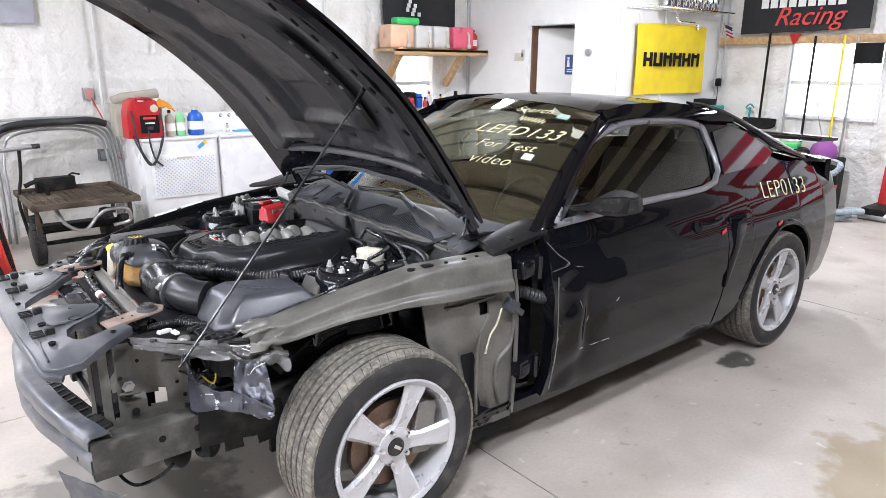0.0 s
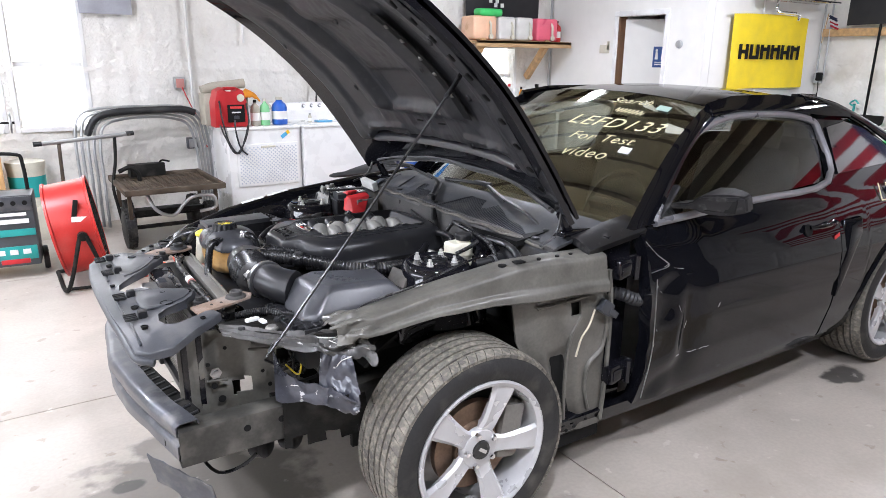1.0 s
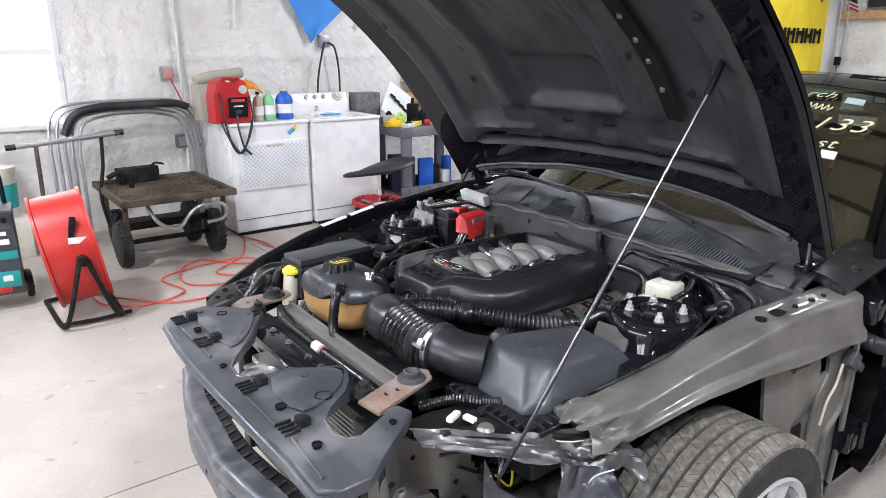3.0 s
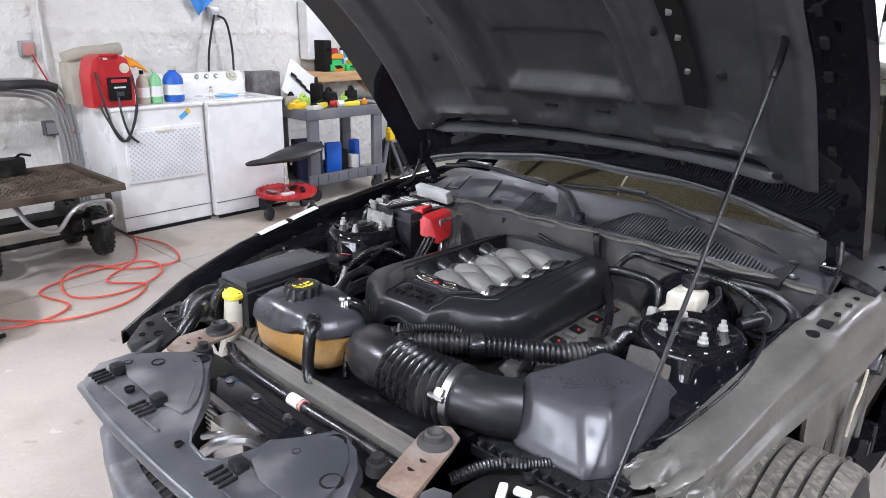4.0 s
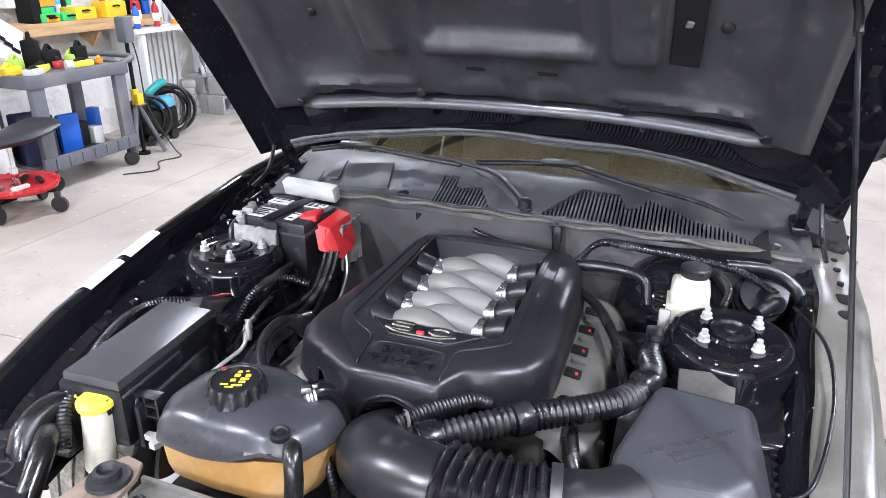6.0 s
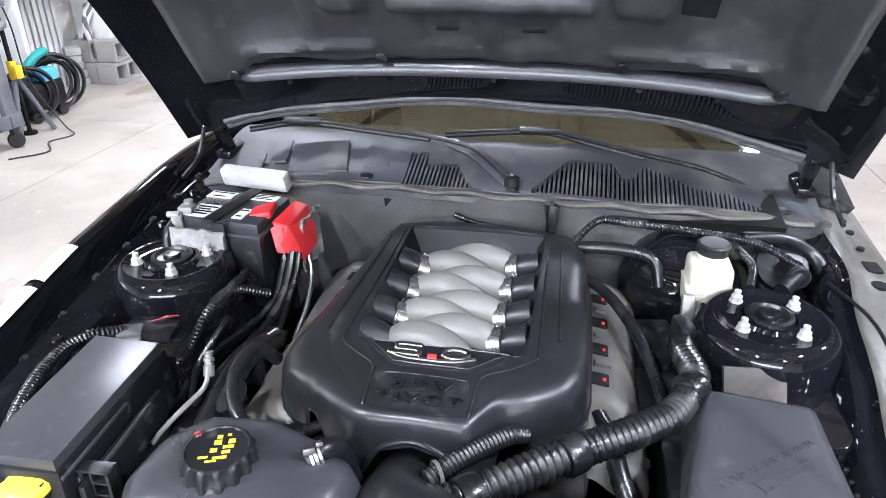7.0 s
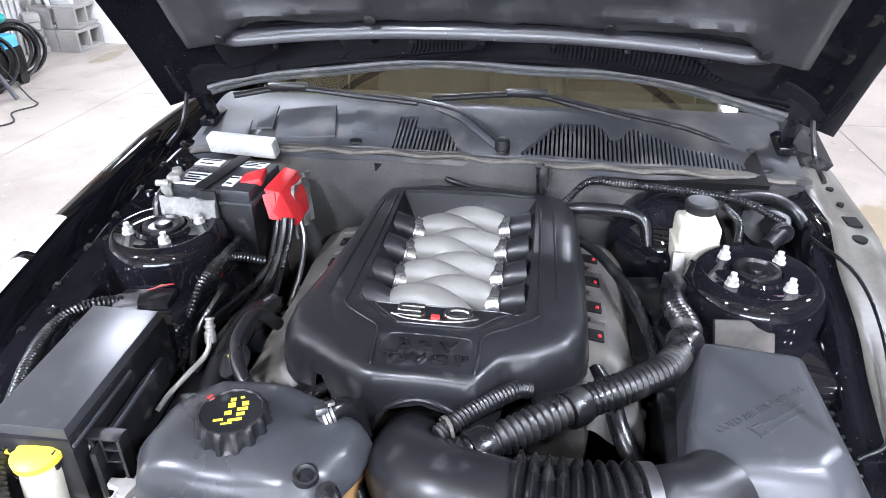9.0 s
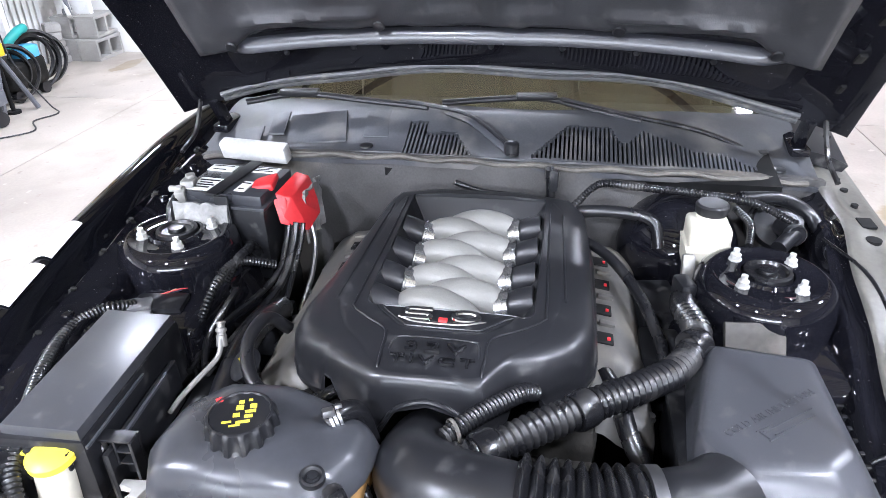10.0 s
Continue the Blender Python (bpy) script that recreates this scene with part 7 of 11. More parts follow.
GRILLE = [(-0.945, 0.36), (-0.90, 0.39), (-0.83, 0.378), (-0.785, 0.315), (-0.735, 0.288), (-0.712, 0.235), (-0.748, 0.188), (-0.798, 0.098), (-0.845, 0.048), (-0.895, 0.004), (-0.915, -0.03), (-0.922, -0.092), (-0.90, -0.122),
          (-0.857, -0.144), (-0.826, -0.133), (-0.805, -0.131), (-0.766, -0.178), (-0.708, -0.19), (-0.702, -0.232), (-0.73, -0.266), (-0.752, -0.32), (-0.825, -0.352), (-0.858, -0.39), (-0.866, -0.44), (-0.85, -0.475), (-0.815, -0.485),
          (-0.765, -0.455), (-0.72, -0.425), (-0.695, -0.43), (-0.682, -0.46), (-0.71, -0.485), (-0.77, -0.52), (-0.85, -0.565), (-0.91, -0.56), (-0.945, -0.53), (-0.955, -0.43), (-0.966, -0.28), (-0.97, -0.10), (-0.968, 0.05), (-0.962, 0.2), (-0.955, 0.31)]


def grille_z(x, y):
    return 0.780 + 0.014 * step(x, -0.965, -0.915) + 0.006 * step(x, -0.885, -0.87) - 0.014 * step(-y, 0.36, 0.56) - 0.03 * step(-y, 0.47, 0.56) * step(-x, 0.70, 0.85)


bm = B()
prism(bm, GRILLE, 0.026, lambda a, b, c: (a, b, grille_z(a, b) + c), 0.008, 3)
core = part("grille_panel", bm, GREY_PLASTIC, car, "scratched dark grey plastic panel over the radiator")
bm = B()
tube(bm, [(-0.945, 0.365, 0.790), (-0.962, 0.2, 0.793), (-0.968, 0.0, 0.793), (-0.964, -0.25, 0.79), (-0.954, -0.43, 0.778), (-0.94, -0.53, 0.755), (-0.90, -0.56, 0.745)], 0.013, 10, 5)
part("front_lip", bm, GREY_PLASTIC, core)
for x, y, r in ((-0.902, 0.23, 0.009), (-0.814, 0.285, 0.012), (-0.742, 0.232, 0.016), (-0.733, -0.224, 0.017), (-0.809, -0.308, 0.017), (-0.898, -0.282, 0.010), (-0.925, -0.02, 0.007), (-0.86, 0.33, 0.008), (-0.80, -0.20, 0.007), (-0.90, -0.45, 0.009), (-0.74, -0.475, 0.007)):
    bm = B()
    lathe(bm, [(r * 1.2, 0.0), (r * 1.2, 0.0025), (r, 0.003), (r, -0.006), (r * 0.3, -0.006)], (x, y, grille_z(x, y) + 0.0265), (0, 0, 1), 18)
    part("panel_hole", bm, LETTER_SHADE_BLACK, core)
for x, y in ((-0.91, 0.318), (-0.908, 0.135), (-0.912, -0.161), (-0.913, -0.373)):
    for k in range(4):
        bm = B()
        box(bm, (x - 0.012 + 0.0 * k, y + 0.015 * (k - 1.5), grille_z(x, y) + 0.029), (0.036, 0.005, 0.008), (0, 0, 0), 0.001, 1)
        part("slot_rib", bm, PLASTIC, core)
    bm = B()
    box(bm, (x + 0.022, y, grille_z(x, y) + 0.034), (0.026, 0.03, 0.022), bevel=0.005)
    part("clip_post", bm, PLASTIC, core)
for x, y in ((-0.70, 0.30), (-0.71, -0.31)):
    bm = B()
    lathe(bm, [(0.022, 0), (0.02, 0.02), (0.012, 0.022), (0.012, 0.034), (0.006, 0.034)], (x, y, 0.795), (0, 0, 1), 16)
    part("rubber_mount", bm, RUBBER, core)
# shallow raised fields of the panel, its stiffening ribs and the far arm
for pts in ([(-0.885, 0.35), (-0.885, 0.06), (-0.85, 0.06), (-0.80, 0.12), (-0.755, 0.20), (-0.735, 0.25), (-0.80, 0.345)], [(-0.885, -0.17), (-0.885, -0.34), (-0.83, -0.335), (-0.765, -0.30), (-0.72, -0.245), (-0.725, -0.20), (-0.775, -0.195), (-0.82, -0.15)]):
    bm = B()
    prism(bm, rounded(pts, 1), 0.004, lambda a, b, c: (a, b, grille_z(a, b) + 0.0255 + c), 0.0025, 2)
    part("panel_field", bm, GREY_PLASTIC, core)
for a, b in (((-0.93, 0.05), (-0.93, 0.28)), ((-0.935, -0.12), (-0.935, -0.34)), ((-0.865, 0.07), (-0.79, 0.16)), ((-0.93, -0.40), (-0.925, -0.52))):
    bm = B()
    tube(bm, [(*a, grille_z(*a) + 0.026), (*b, grille_z(*b) + 0.026)], 0.0035, 6, 4)
    part("panel_rib", bm, GREY_PLASTIC, core)
bm = B()
rings(bm, [[Vector(p) + Vector((0, 0, dz)) + Vector(d) * w for w, dz in ((-0.016, 0), (-0.014, 0.014), (0.014, 0.014), (0.016, 0), (0.014, -0.014), (-0.014, -0.014))] for p, d in zip(spline([(-0.87, 0.382, 0.795), (-0.82, 0.40, 0.792), (-0.78, 0.43, 0.785), (-0.74, 0.465, 0.775), (-0.69, 0.52, 0.76)], 5), [(0.5, 0.86, 0)] * 21)])
part("panel_arm", bm, GREY_PLASTIC, core)
# far lamp bracket: black plate full of holes beside the tip of the fender
bm = B()
prism(bm, [(-0.575, 0.66), (-0.545, 0.59), (-0.63, 0.50), (-0.74, 0.455), (-0.785, 0.49), (-0.77, 0.56), (-0.69, 0.64)], 0.012, lambda a, b, c: (a, b, 0.775 + 0.12 * (a + 0.6) + c), 0.004)
lampb = part("lamp_bracket", bm, PLASTIC, car, "black plastic lamp bracket full of holes")
for x, y, r in ((-0.60, 0.62, 0.012), (-0.64, 0.57, 0.016), (-0.69, 0.60, 0.008), (-0.70, 0.53, 0.010), (-0.74, 0.50, 0.008), (-0.62, 0.53, 0.007), (-0.73, 0.56, 0.006)):
    bm = B()
    lathe(bm, [(r * 1.3, 0), (r * 1.3, 0.004), (r, 0.004), (r, -0.004), (r * 0.2, -0.004)], (x, y, 0.7865 + 0.12 * (x + 0.6)), (0, 0, 1), 14)
    part("bracket_hole", bm, LETTER_SHADE_BLACK if r < 0.012 else GREY_PLASTIC, lampb)
# steel crossbar, latch, radiator
bm = B()
box(bm, (-0.742, 0.01, 0.772), (0.075, 0.36, 0.05), (0, 0, -2.5), 0.008)
bar = part("latch_crossbar", bm, BAY_PAINT, car, "dusty black crossbar under the panel")
for y in (0.15, 0.05, -0.06, -0.13):
    bolt_on((-0.742 + 0.02, y, 0.798), bar, 0.007)
bm = B()
box(bm, (-0.725, -0.03, 0.799), (0.008, 0.12, 0.004), (0, 0, -2.5))
part("slot", bm, LETTER_SHADE_BLACK, bar)
bm = B()
box(bm, (-0.80, 0.0, 0.72), (0.05, 0.12, 0.14), bevel=0.01)
tube(bm, [(-0.87, 0.0, 0.765), (-0.855, -0.03, 0.79), (-0.82, -0.07, 0.80), (-0.80, -0.08, 0.78)], 0.011, 8, 5)
tube(bm, [(-0.85, 0.04, 0.77), (-0.83, 0.0, 0.785), (-0.79, -0.03, 0.775)], 0.007, 8, 5)
part("hood_latch", bm, STEEL, bar, "greasy steel hood latch")
bm = B()
box(bm, (-0.612, 0.0, 0.775), (0.035, 0.66, 0.03), (0, 0, -1.5), 0.006)
box(bm, (-0.595, 0.0, 0.785), (0.008, 0.66, 0.028), (0, 0, -1.5), 0.002)
rad = part("radiator", bm, CAST, car, "aluminium radiator with a dusty top rail")
bm = B()
box(bm, (-0.625, 0.0, 0.55), (0.04, 0.66, 0.42), bevel=0.004)
part("radiator_core", bm, DARK, rad)
bm = B()
box(bm, (-0.70, 0.0, 0.55), (0.018, 0.60, 0.42), bevel=0.003)
cond = part("condenser", bm, mat("condenser_fins", (0.23, 0.22, 0.2), 0.5, 0.6, var=0.3, dirt=(0.2, 0.18, 0.15), dirt_amount=0.4), rad, "dusty aluminium condenser")
for k in range(30):
    bm = B()
    box(bm, (-0.712, 0.0, 0.35 + 0.0138 * k), (0.008, 0.59, 0.004))
    part("condenser_tube", bm, CAST, rad)
bm = B()
for z in (0.36, 0.75):
    box(bm, (-0.69, 0.0, z), (0.09, 0.72, 0.03), bevel=0.006)
for y in (-0.35, 0.35):
    box(bm, (-0.70, y, 0.55), (0.10, 0.05, 0.42), bevel=0.008)
part("radiator_shroud", bm, PLASTIC, rad, "black plastic shroud")
bm = B()
tube(bm, [(-0.63, 0.30, 0.795), (-0.665, 0.20, 0.80), (-0.672, 0.0, 0.795), (-0.668, -0.2, 0.79), (-0.66, -0.30, 0.78), (-0.64, -0.36, 0.76)], 0.0125, 10, 6)
pipe = part("cooler_pipe", bm, HOSE, car, "black taped pipe with a paper tag")
bm = B()
lathe(bm, [(0.0135, -0.018), (0.0135, 0.018)], (-0.672, -0.02, 0.796), (0, 1, 0), 14)
part("paper_tag", bm, TAPE, pipe)
for yb in (-0.05,):
    bm = B()
    lathe(bm, [(0.0138, -0.004), (0.0138, 0.004)], (-0.672, yb + 0.005, 0.796), (0, 1, 0), 14)
    part("tag_stripe", bm, mat("faded_pink_print", (0.45, 0.2, 0.17), 0.6), pipe)
bm = B()
prism(bm, [(-0.42, 0.03), (-0.40, -0.30), (-0.56, -0.28), (-0.585, 0.04), (-0.58, 0.34), (-0.44, 0.34)], 0.03, lambda a, b, c: (a, b, 0.70 + c), 0.01)
part("fan_shroud", bm, PLASTIC, car, "black plastic fan shroud")
bm = B()
box(bm, (-0.565, 0.012, 0.737), (0.028, 0.05, 0.004), (0, 0, -4))
lab = part("warning_label", bm, LABEL_O, car, "orange warning label")
bm = B()
box(bm, (-0.57, -0.002, 0.7405), (0.016, 0.018, 0.002), (0, 0, -4))
part("label_panel", bm, TAPE, lab)

# rusty mounting brackets
for pts, b in (([(-0.752, 0.31), (-0.755, 0.37), (-0.71, 0.40), (-0.60, 0.385), (-0.575, 0.362), (-0.58, 0.33), (-0.61, 0.315)], (-0.628, 0.35)), ([(-0.748, -0.350), (-0.60, -0.308), (-0.565, -0.312), (-0.548, -0.338), (-0.562, -0.372), (-0.60, -0.385), (-0.74, -0.424)], (-0.603, -0.348))):
    bm = B()
    prism(bm, pts, 0.008, lambda a, b, c: (a, b, 0.81 + c + 0.05 * (a + 0.65)), 0.003)
    br = part("mount_bracket", bm, RUST, car, "rusty bare steel mounting bracket")
    bm = B()
    lathe(bm, [(0.034, 0), (0.032, 0.006), (0.02, 0.008), (0.02, 0.02), (0.015, 0.022), (0.008, 0.012)], (b[0], b[1], 0.82), (0, 0, 1), 20)
    part("bushing", bm, RUBBER, br, "black rubber bushing")
    for dx in (-0.08, -0.05):
        bm = B()
        lathe(bm, [(0.008, 0), (0.008, 0.002)], (b[0] + dx, b[1] + (0.0 if b[1] > 0 else -0.02), 0.816 + 0.05 * (b[0] + dx + 0.65)), (0, 0, 1), 10)
        part("hole", bm, LETTER_SHADE_BLACK, br)


# bumper beam, bowed, with a pressed top flange
def beam_x(y):
    return -0.955 + 0.20 * (y / 0.62) ** 2 * 0.5 + 0.03 * abs(y)


def beam_f(u, v):
    y = 0.56 - 1.12 * u
    prof = [(0.055, 0.548), (0.05, 0.563), (0.0, 0.560), (-0.008, 0.553), (-0.008, 0.525), (0.006, 0.515), (0.006, 0.495), (-0.006, 0.487), (-0.006, 0.447), (0.01, 0.437), (0.05, 0.435)]
    k = v * (len(prof) - 1)
    i = min(int(k), len(prof) - 2)
    dx, z = (prof[i][j] + (prof[i + 1][j] - prof[i][j]) * (k - i) for j in (0, 1))
    dip = 0.012 * noise.noise(Vector((y * 5, z * 4, 3)))
    return (beam_x(y) + dx + dip, y, z + 0.004 * noise.noise(Vector((y * 11, z * 9, 6))) - 0.05 * step(-y, 0.3, 0.62) * 0.6)


bm = B()
sheet(bm, beam_f, 70, 30, 0.004)
BEAM = mat("scraped_dark_steel", (0.09, 0.093, 0.105), 0.4, 0.35, var=0.25, coat=0.2, dirt=(0.26, 0.25, 0.24), dirt_amount=0.4, dirt_scale=16)
beam = part("bumper_beam", bm, BEAM, car, "scraped dark steel bumper beam", 50)
bm = B()
sheet(bm, lambda u, v: (beam_x(0.54 - 1.06 * u) + 0.03 + 0.055 * v, 0.54 - 1.06 * u, 0.557 - 0.03 * step(1.06 * u - 0.54, 0.3, 0.62) + 0.012 * v), 40, 4, 0.012)
part("absorber_strip", bm, DARK, beam, "dark ribbed strip along the beam")
for k in range(26):
    y = 0.50 - 0.041 * k
    bm = B()
    box(bm, (beam_x(y) + 0.058, y, 0.564 - 0.03 * step(-y, 0.3, 0.62)), (0.042, 0.012, 0.006), (0, -12, 0), 0.002)
    part("absorber_cell", bm, PLASTIC, beam)
for y, z in ((0.3, 0.54), (-0.15, 0.47), (-0.32, 0.465), (-0.42, 0.54), (-0.48, 0.46), (0.1, 0.465)):
    bm = B()
    lathe(bm, [(0.014, 0), (0.012, 0.002)], (beam_x(y) - 0.004, y, z - 0.02 * step(-y, 0.3, 0.6)), (-1, 0, 0), 12)
    part("beam_hole", bm, LETTER_SHADE_BLACK, beam)
# hanging torn lower flap
bm = B()
sheet(bm, lambda u, v: (-0.93 + 0.14 * u + 0.03 * v, -0.42 - 0.20 * u, 0.39 - 0.14 * v - 0.05 * u + 0.02 * noise.noise(Vector((u * 4, v * 4, 1)))), 12, 8, 0.004, lambda u, v: v > 0.75 and u < 0.35)
part("torn_flap", bm, BEAM, beam, "torn black steel flap")
# side member, headlamp panel and crumpled end
def plate_f(u, v):
    x = -0.82 + 0.52 * u
    z = 0.76 - lerp(u, [0, 0.5, 1], [0.30, 0.33, 0.33]) * v
    y = -0.445 - 0.05 * step(u, 0.25, 0.9) + 0.016 * bump_box(u, v, 0.2, 0.42, 0.05, 0.6, 0.04) - 0.01 * bump_box(u, v, 0.1, 0.16, -0.1, 1.1, 0.02) + 0.006 * noise.noise(Vector((x * 9, z * 9, 8)))
    return (x, y, z)


bm = B()
sheet(bm, lambda u, v: plate_f(1 - u, v), 52, 34, 0.006, lambda u, v: (plate_f(1 - u, v)[0] > -0.515 and lerp(plate_f(1 - u, v)[0], [-0.515, -0.50, -0.42, -0.30], [0.62, 0.597, 0.522, 0.457]) < plate_f(1 - u, v)[2] < 0.66) or (0.53 < plate_f(1 - u, v)[2] < 0.575 and -0.655 < plate_f(1 - u, v)[0] < -0.60))
sp = part("headlamp_panel", bm, PRIMER, car, "bare grey-green headlamp panel with punched holes", 60)
bolt_on((-0.713, -0.455, 0.62), sp, 0.013, (0, -1, 0))
for x, z, r in ((-0.735, 0.655, 0.007), (-0.72, 0.58, 0.01), (-0.70, 0.53, 0.012), (-0.57, 0.60, 0.006), (-0.55, 0.55, 0.007), (-0.68, 0.70, 0.006)):
    bm = B()
    lathe(bm, [(r, 0), (r, 0.003)], (x, -0.458 - 0.05 * step((x + 0.82) / 0.52, 0.25, 0.9), z), (0, -1, 0), 10)
    part("punched_hole", bm, LETTER_SHADE_BLACK, sp)
for z, x0, x1 in ((0.70, -0.60, -0.52), (0.68, -0.61, -0.53), (0.60, -0.74, -0.68)):
    bm = B()
    tube(bm, [(x0, -0.458 - 0.05 * step((x0 + 0.82) / 0.52, 0.25, 0.9), z), (x1, -0.462 - 0.05 * step((x1 + 0.82) / 0.52, 0.25, 0.9), z - 0.006)], 0.005, 8, 3)
    part("pressed_bead", bm, PRIMER, sp)
bm = B()
for x in (-0.80, -0.755):
    box(bm, (x, -0.43, 0.61), (0.018, 0.05, 0.30), bevel=0.004)
part("upright", bm, BAY_PAINT, sp)
for side in (-1, 1):
    bm = B()
    def mem(u, v):
        x = -0.86 + 0.9 * u
        a = 2 * math.pi * v
        w, h = 0.035, 0.055
        c, s_ = math.cos(a), math.sin(a)
        return (x + 0.004 * noise.noise(Vector((x * 8, a, 2))), side * ((0.475 if side > 0 else 0.535) + w * max(-1, min(1, 1.5 * c))), 0.455 + h * max(-1, min(1, 1.5 * s_)) + 0.02 * step(u, 0.5, 1))
    sheet(bm, mem if side > 0 else (lambda u, v: mem(1 - u, v)), 30, 24, 0.004)
    sm = part("side_member", bm, mat("oily_grey_steel", (0.06, 0.058, 0.052), 0.45, 0.2, var=0.4, dirt=(0.16, 0.15, 0.13), dirt_amount=0.5, dirt_scale=12) if side < 0 else bpy.data.materials["oily_grey_steel"], car, "grey steel side member", 70)
    if side < 0:
        for x in (-0.66, -0.55, -0.40):
            bm = B()
            lathe(bm, [(0.012, 0), (0.011, 0.003)], (x, -0.5725, 0.47), (0, -1, 0), 12)
            part("member_hole", bm, LETTER_SHADE_BLACK, sm)
SCRAPED = mat("scraped_crumpled_steel", (0.072, 0.07, 0.068), 0.38, 0.3, var=0.5, coat=0.2, dirt=(0.5, 0.49, 0.48), specks=(0.66, 0.70), dirt_scale=45, stretch=(1, 1, 0.35))


def lip_f(u, v):
    """Folded top edge of the lamp corner, worst at its rear end."""
    x = -0.70 + 0.37 * u
    k = 0.3 + 0.7 * step(u, 0.45, 0.8)
    y = -0.475 - 0.285 * u - 0.050 * v + k * 0.018 * ridged(x * 11, v * 2.2, 4)
    z = 0.782 - 0.022 * u - 0.055 * v * (0.35 + u) + k * (0.016 * ridged(x * 10, v * 2.5, 7) + 0.008 * ridged(x * 25, v * 4, 1))
    return (x + k * 0.012 * ridged(x * 8, v * 3, 9), y, z)


bm = B()
sheet(bm, lip_f, 56, 14, 0.004)
part("crumpled_edge", bm, SCRAPED, car, "crumpled bare steel edge with bright scrapes", 25)


def torn(bm, corners, nu, nv, amp, seed):
    """Buckled sheet between four corners: top left, top right, low left, low right."""
    a, b, c, d = (Vector(p) for p in corners)

    def f(u, v):
        p = a.lerp(b, u).lerp(c.lerp(d, u), v)
        q = amp * ridged(u * 2.6, v * 2.2, seed)
        return p + Vector((0.5 * q, q, 0.35 * amp * ridged(u * 6, v * 5, seed + 1)))
    return sheet(bm, f, nu, nv, 0.004, lambda u, v: v > 0.82 and math.sin(u * 17 + seed) > 0.35)


part("torn_bracket", torn(B(), ((-0.455, -0.690, 0.715), (-0.395, -0.775, 0.722), (-0.475, -0.700, 0.56), (-0.398, -0.850, 0.600)), 22, 22, 0.010, 3), mat("blue_black_steel", (0.045, 0.047, 0.06), 0.3, 0.3, var=0.4, coat=0.4, dirt=(0.45, 0.45, 0.46), specks=(0.66, 0.69), dirt_scale=38, stretch=(0.4, 1, 1)), car, "torn blue-black bracket bent towards the wheel", 30)


def strap_f(u, v):
    """Buckled arm that sweeps from the lamp wall down and out to the wheel."""
    s = -0.006 + 0.316 * u
    top = lerp(s, [-0.006, 0.026, 0.086, 0.174, 0.238, 0.31], [0.701, 0.640, 0.617, 0.623, 0.623, 0.604])
    low = lerp(s, [-0.006, 0.015, 0.107, 0.204, 0.288, 0.31], [0.529, 0.525, 0.552, 0.558, 0.551, 0.566])
    q = 0.010 * ridged(u * 3.2, v * 1.6, 8) * (0.3 + 0.7 * u)
    e = 0.006 * ridged(u * 9, 0.5 + v, 2) * u
    return (-0.56 + 0.4961 * s + 0.87 * q, -0.565 - 0.8682 * s + 0.49 * q, low + (top - low) * v + e)


part("scraped_strap", sheet(B(), strap_f, 52, 14, 0.004), bpy.data.materials["blue_black_steel"], car, "scraped blue-black arm across the lamp corner", 30)
part("lamp_corner_wall", torn(B(), ((-0.55, -0.585, 0.53), (-0.30, -0.66, 0.53), (-0.55, -0.585, 0.36), (-0.25, -0.62, 0.36)), 24, 14, 0.008, 5), DARK, car, "grimy buckled inner panel", 40)
for pts in ([(-0.395, -0.775, 0.725), (-0.42, -0.745, 0.70), (-0.43, -0.735, 0.66), (-0.425, -0.75, 0.63)], [(-0.53, -0.62, 0.60), (-0.48, -0.68, 0.605), (-0.42, -0.79, 0.615)], [(-0.52, -0.60, 0.77), (-0.45, -0.68, 0.762), (-0.40, -0.715, 0.765)], [(-0.44, -0.72, 0.765), (-0.40, -0.74, 0.745), (-0.36, -0.75, 0.735)]):
    bm = B()
    tube(bm, [Vector(p) + Vector((0, 0.004 * ridged(p[0] * 30, p[2] * 20, 1), 0)) for p in pts], 0.0018, 5, 5)
    part("bright_tear", bm, ZINC, car, "bright torn steel edge")
# tangle of wires below and behind the lamp corner
for k in range(12):
    rnd = random.Random(40 + k)
    p = Vector((rnd.uniform(-0.50, -0.36), rnd.uniform(-0.53, -0.46), rnd.uniform(0.60, 0.72)))
    bm = B()
    tube(bm, [p + Vector((rnd.uniform(-0.05, 0.05) * j * 0.5, rnd.uniform(-0.02, 0.02), rnd.uniform(-0.05, 0.02) * j * 0.5)) for j in range(5)], rnd.choice((0.003, 0.0045, 0.006)), 6, 6)
    part("loose_wire", bm, HOSE, car)
# horns under the member, wiring
for x in (-0.60, -0.50):
    bm = B()
    lathe(bm, [(0.035, -0.025), (0.042, -0.02), (0.042, 0.02), (0.03, 0.028)], (x, -0.50, 0.355), (0.5, -0.8, 0.2), 20)
    box(bm, (x + 0.02, -0.49, 0.40), (0.03, 0.01, 0.08), (0, 20, 0), 0.003)
    part("horn", bm, PLASTIC, car, "black disc horn")
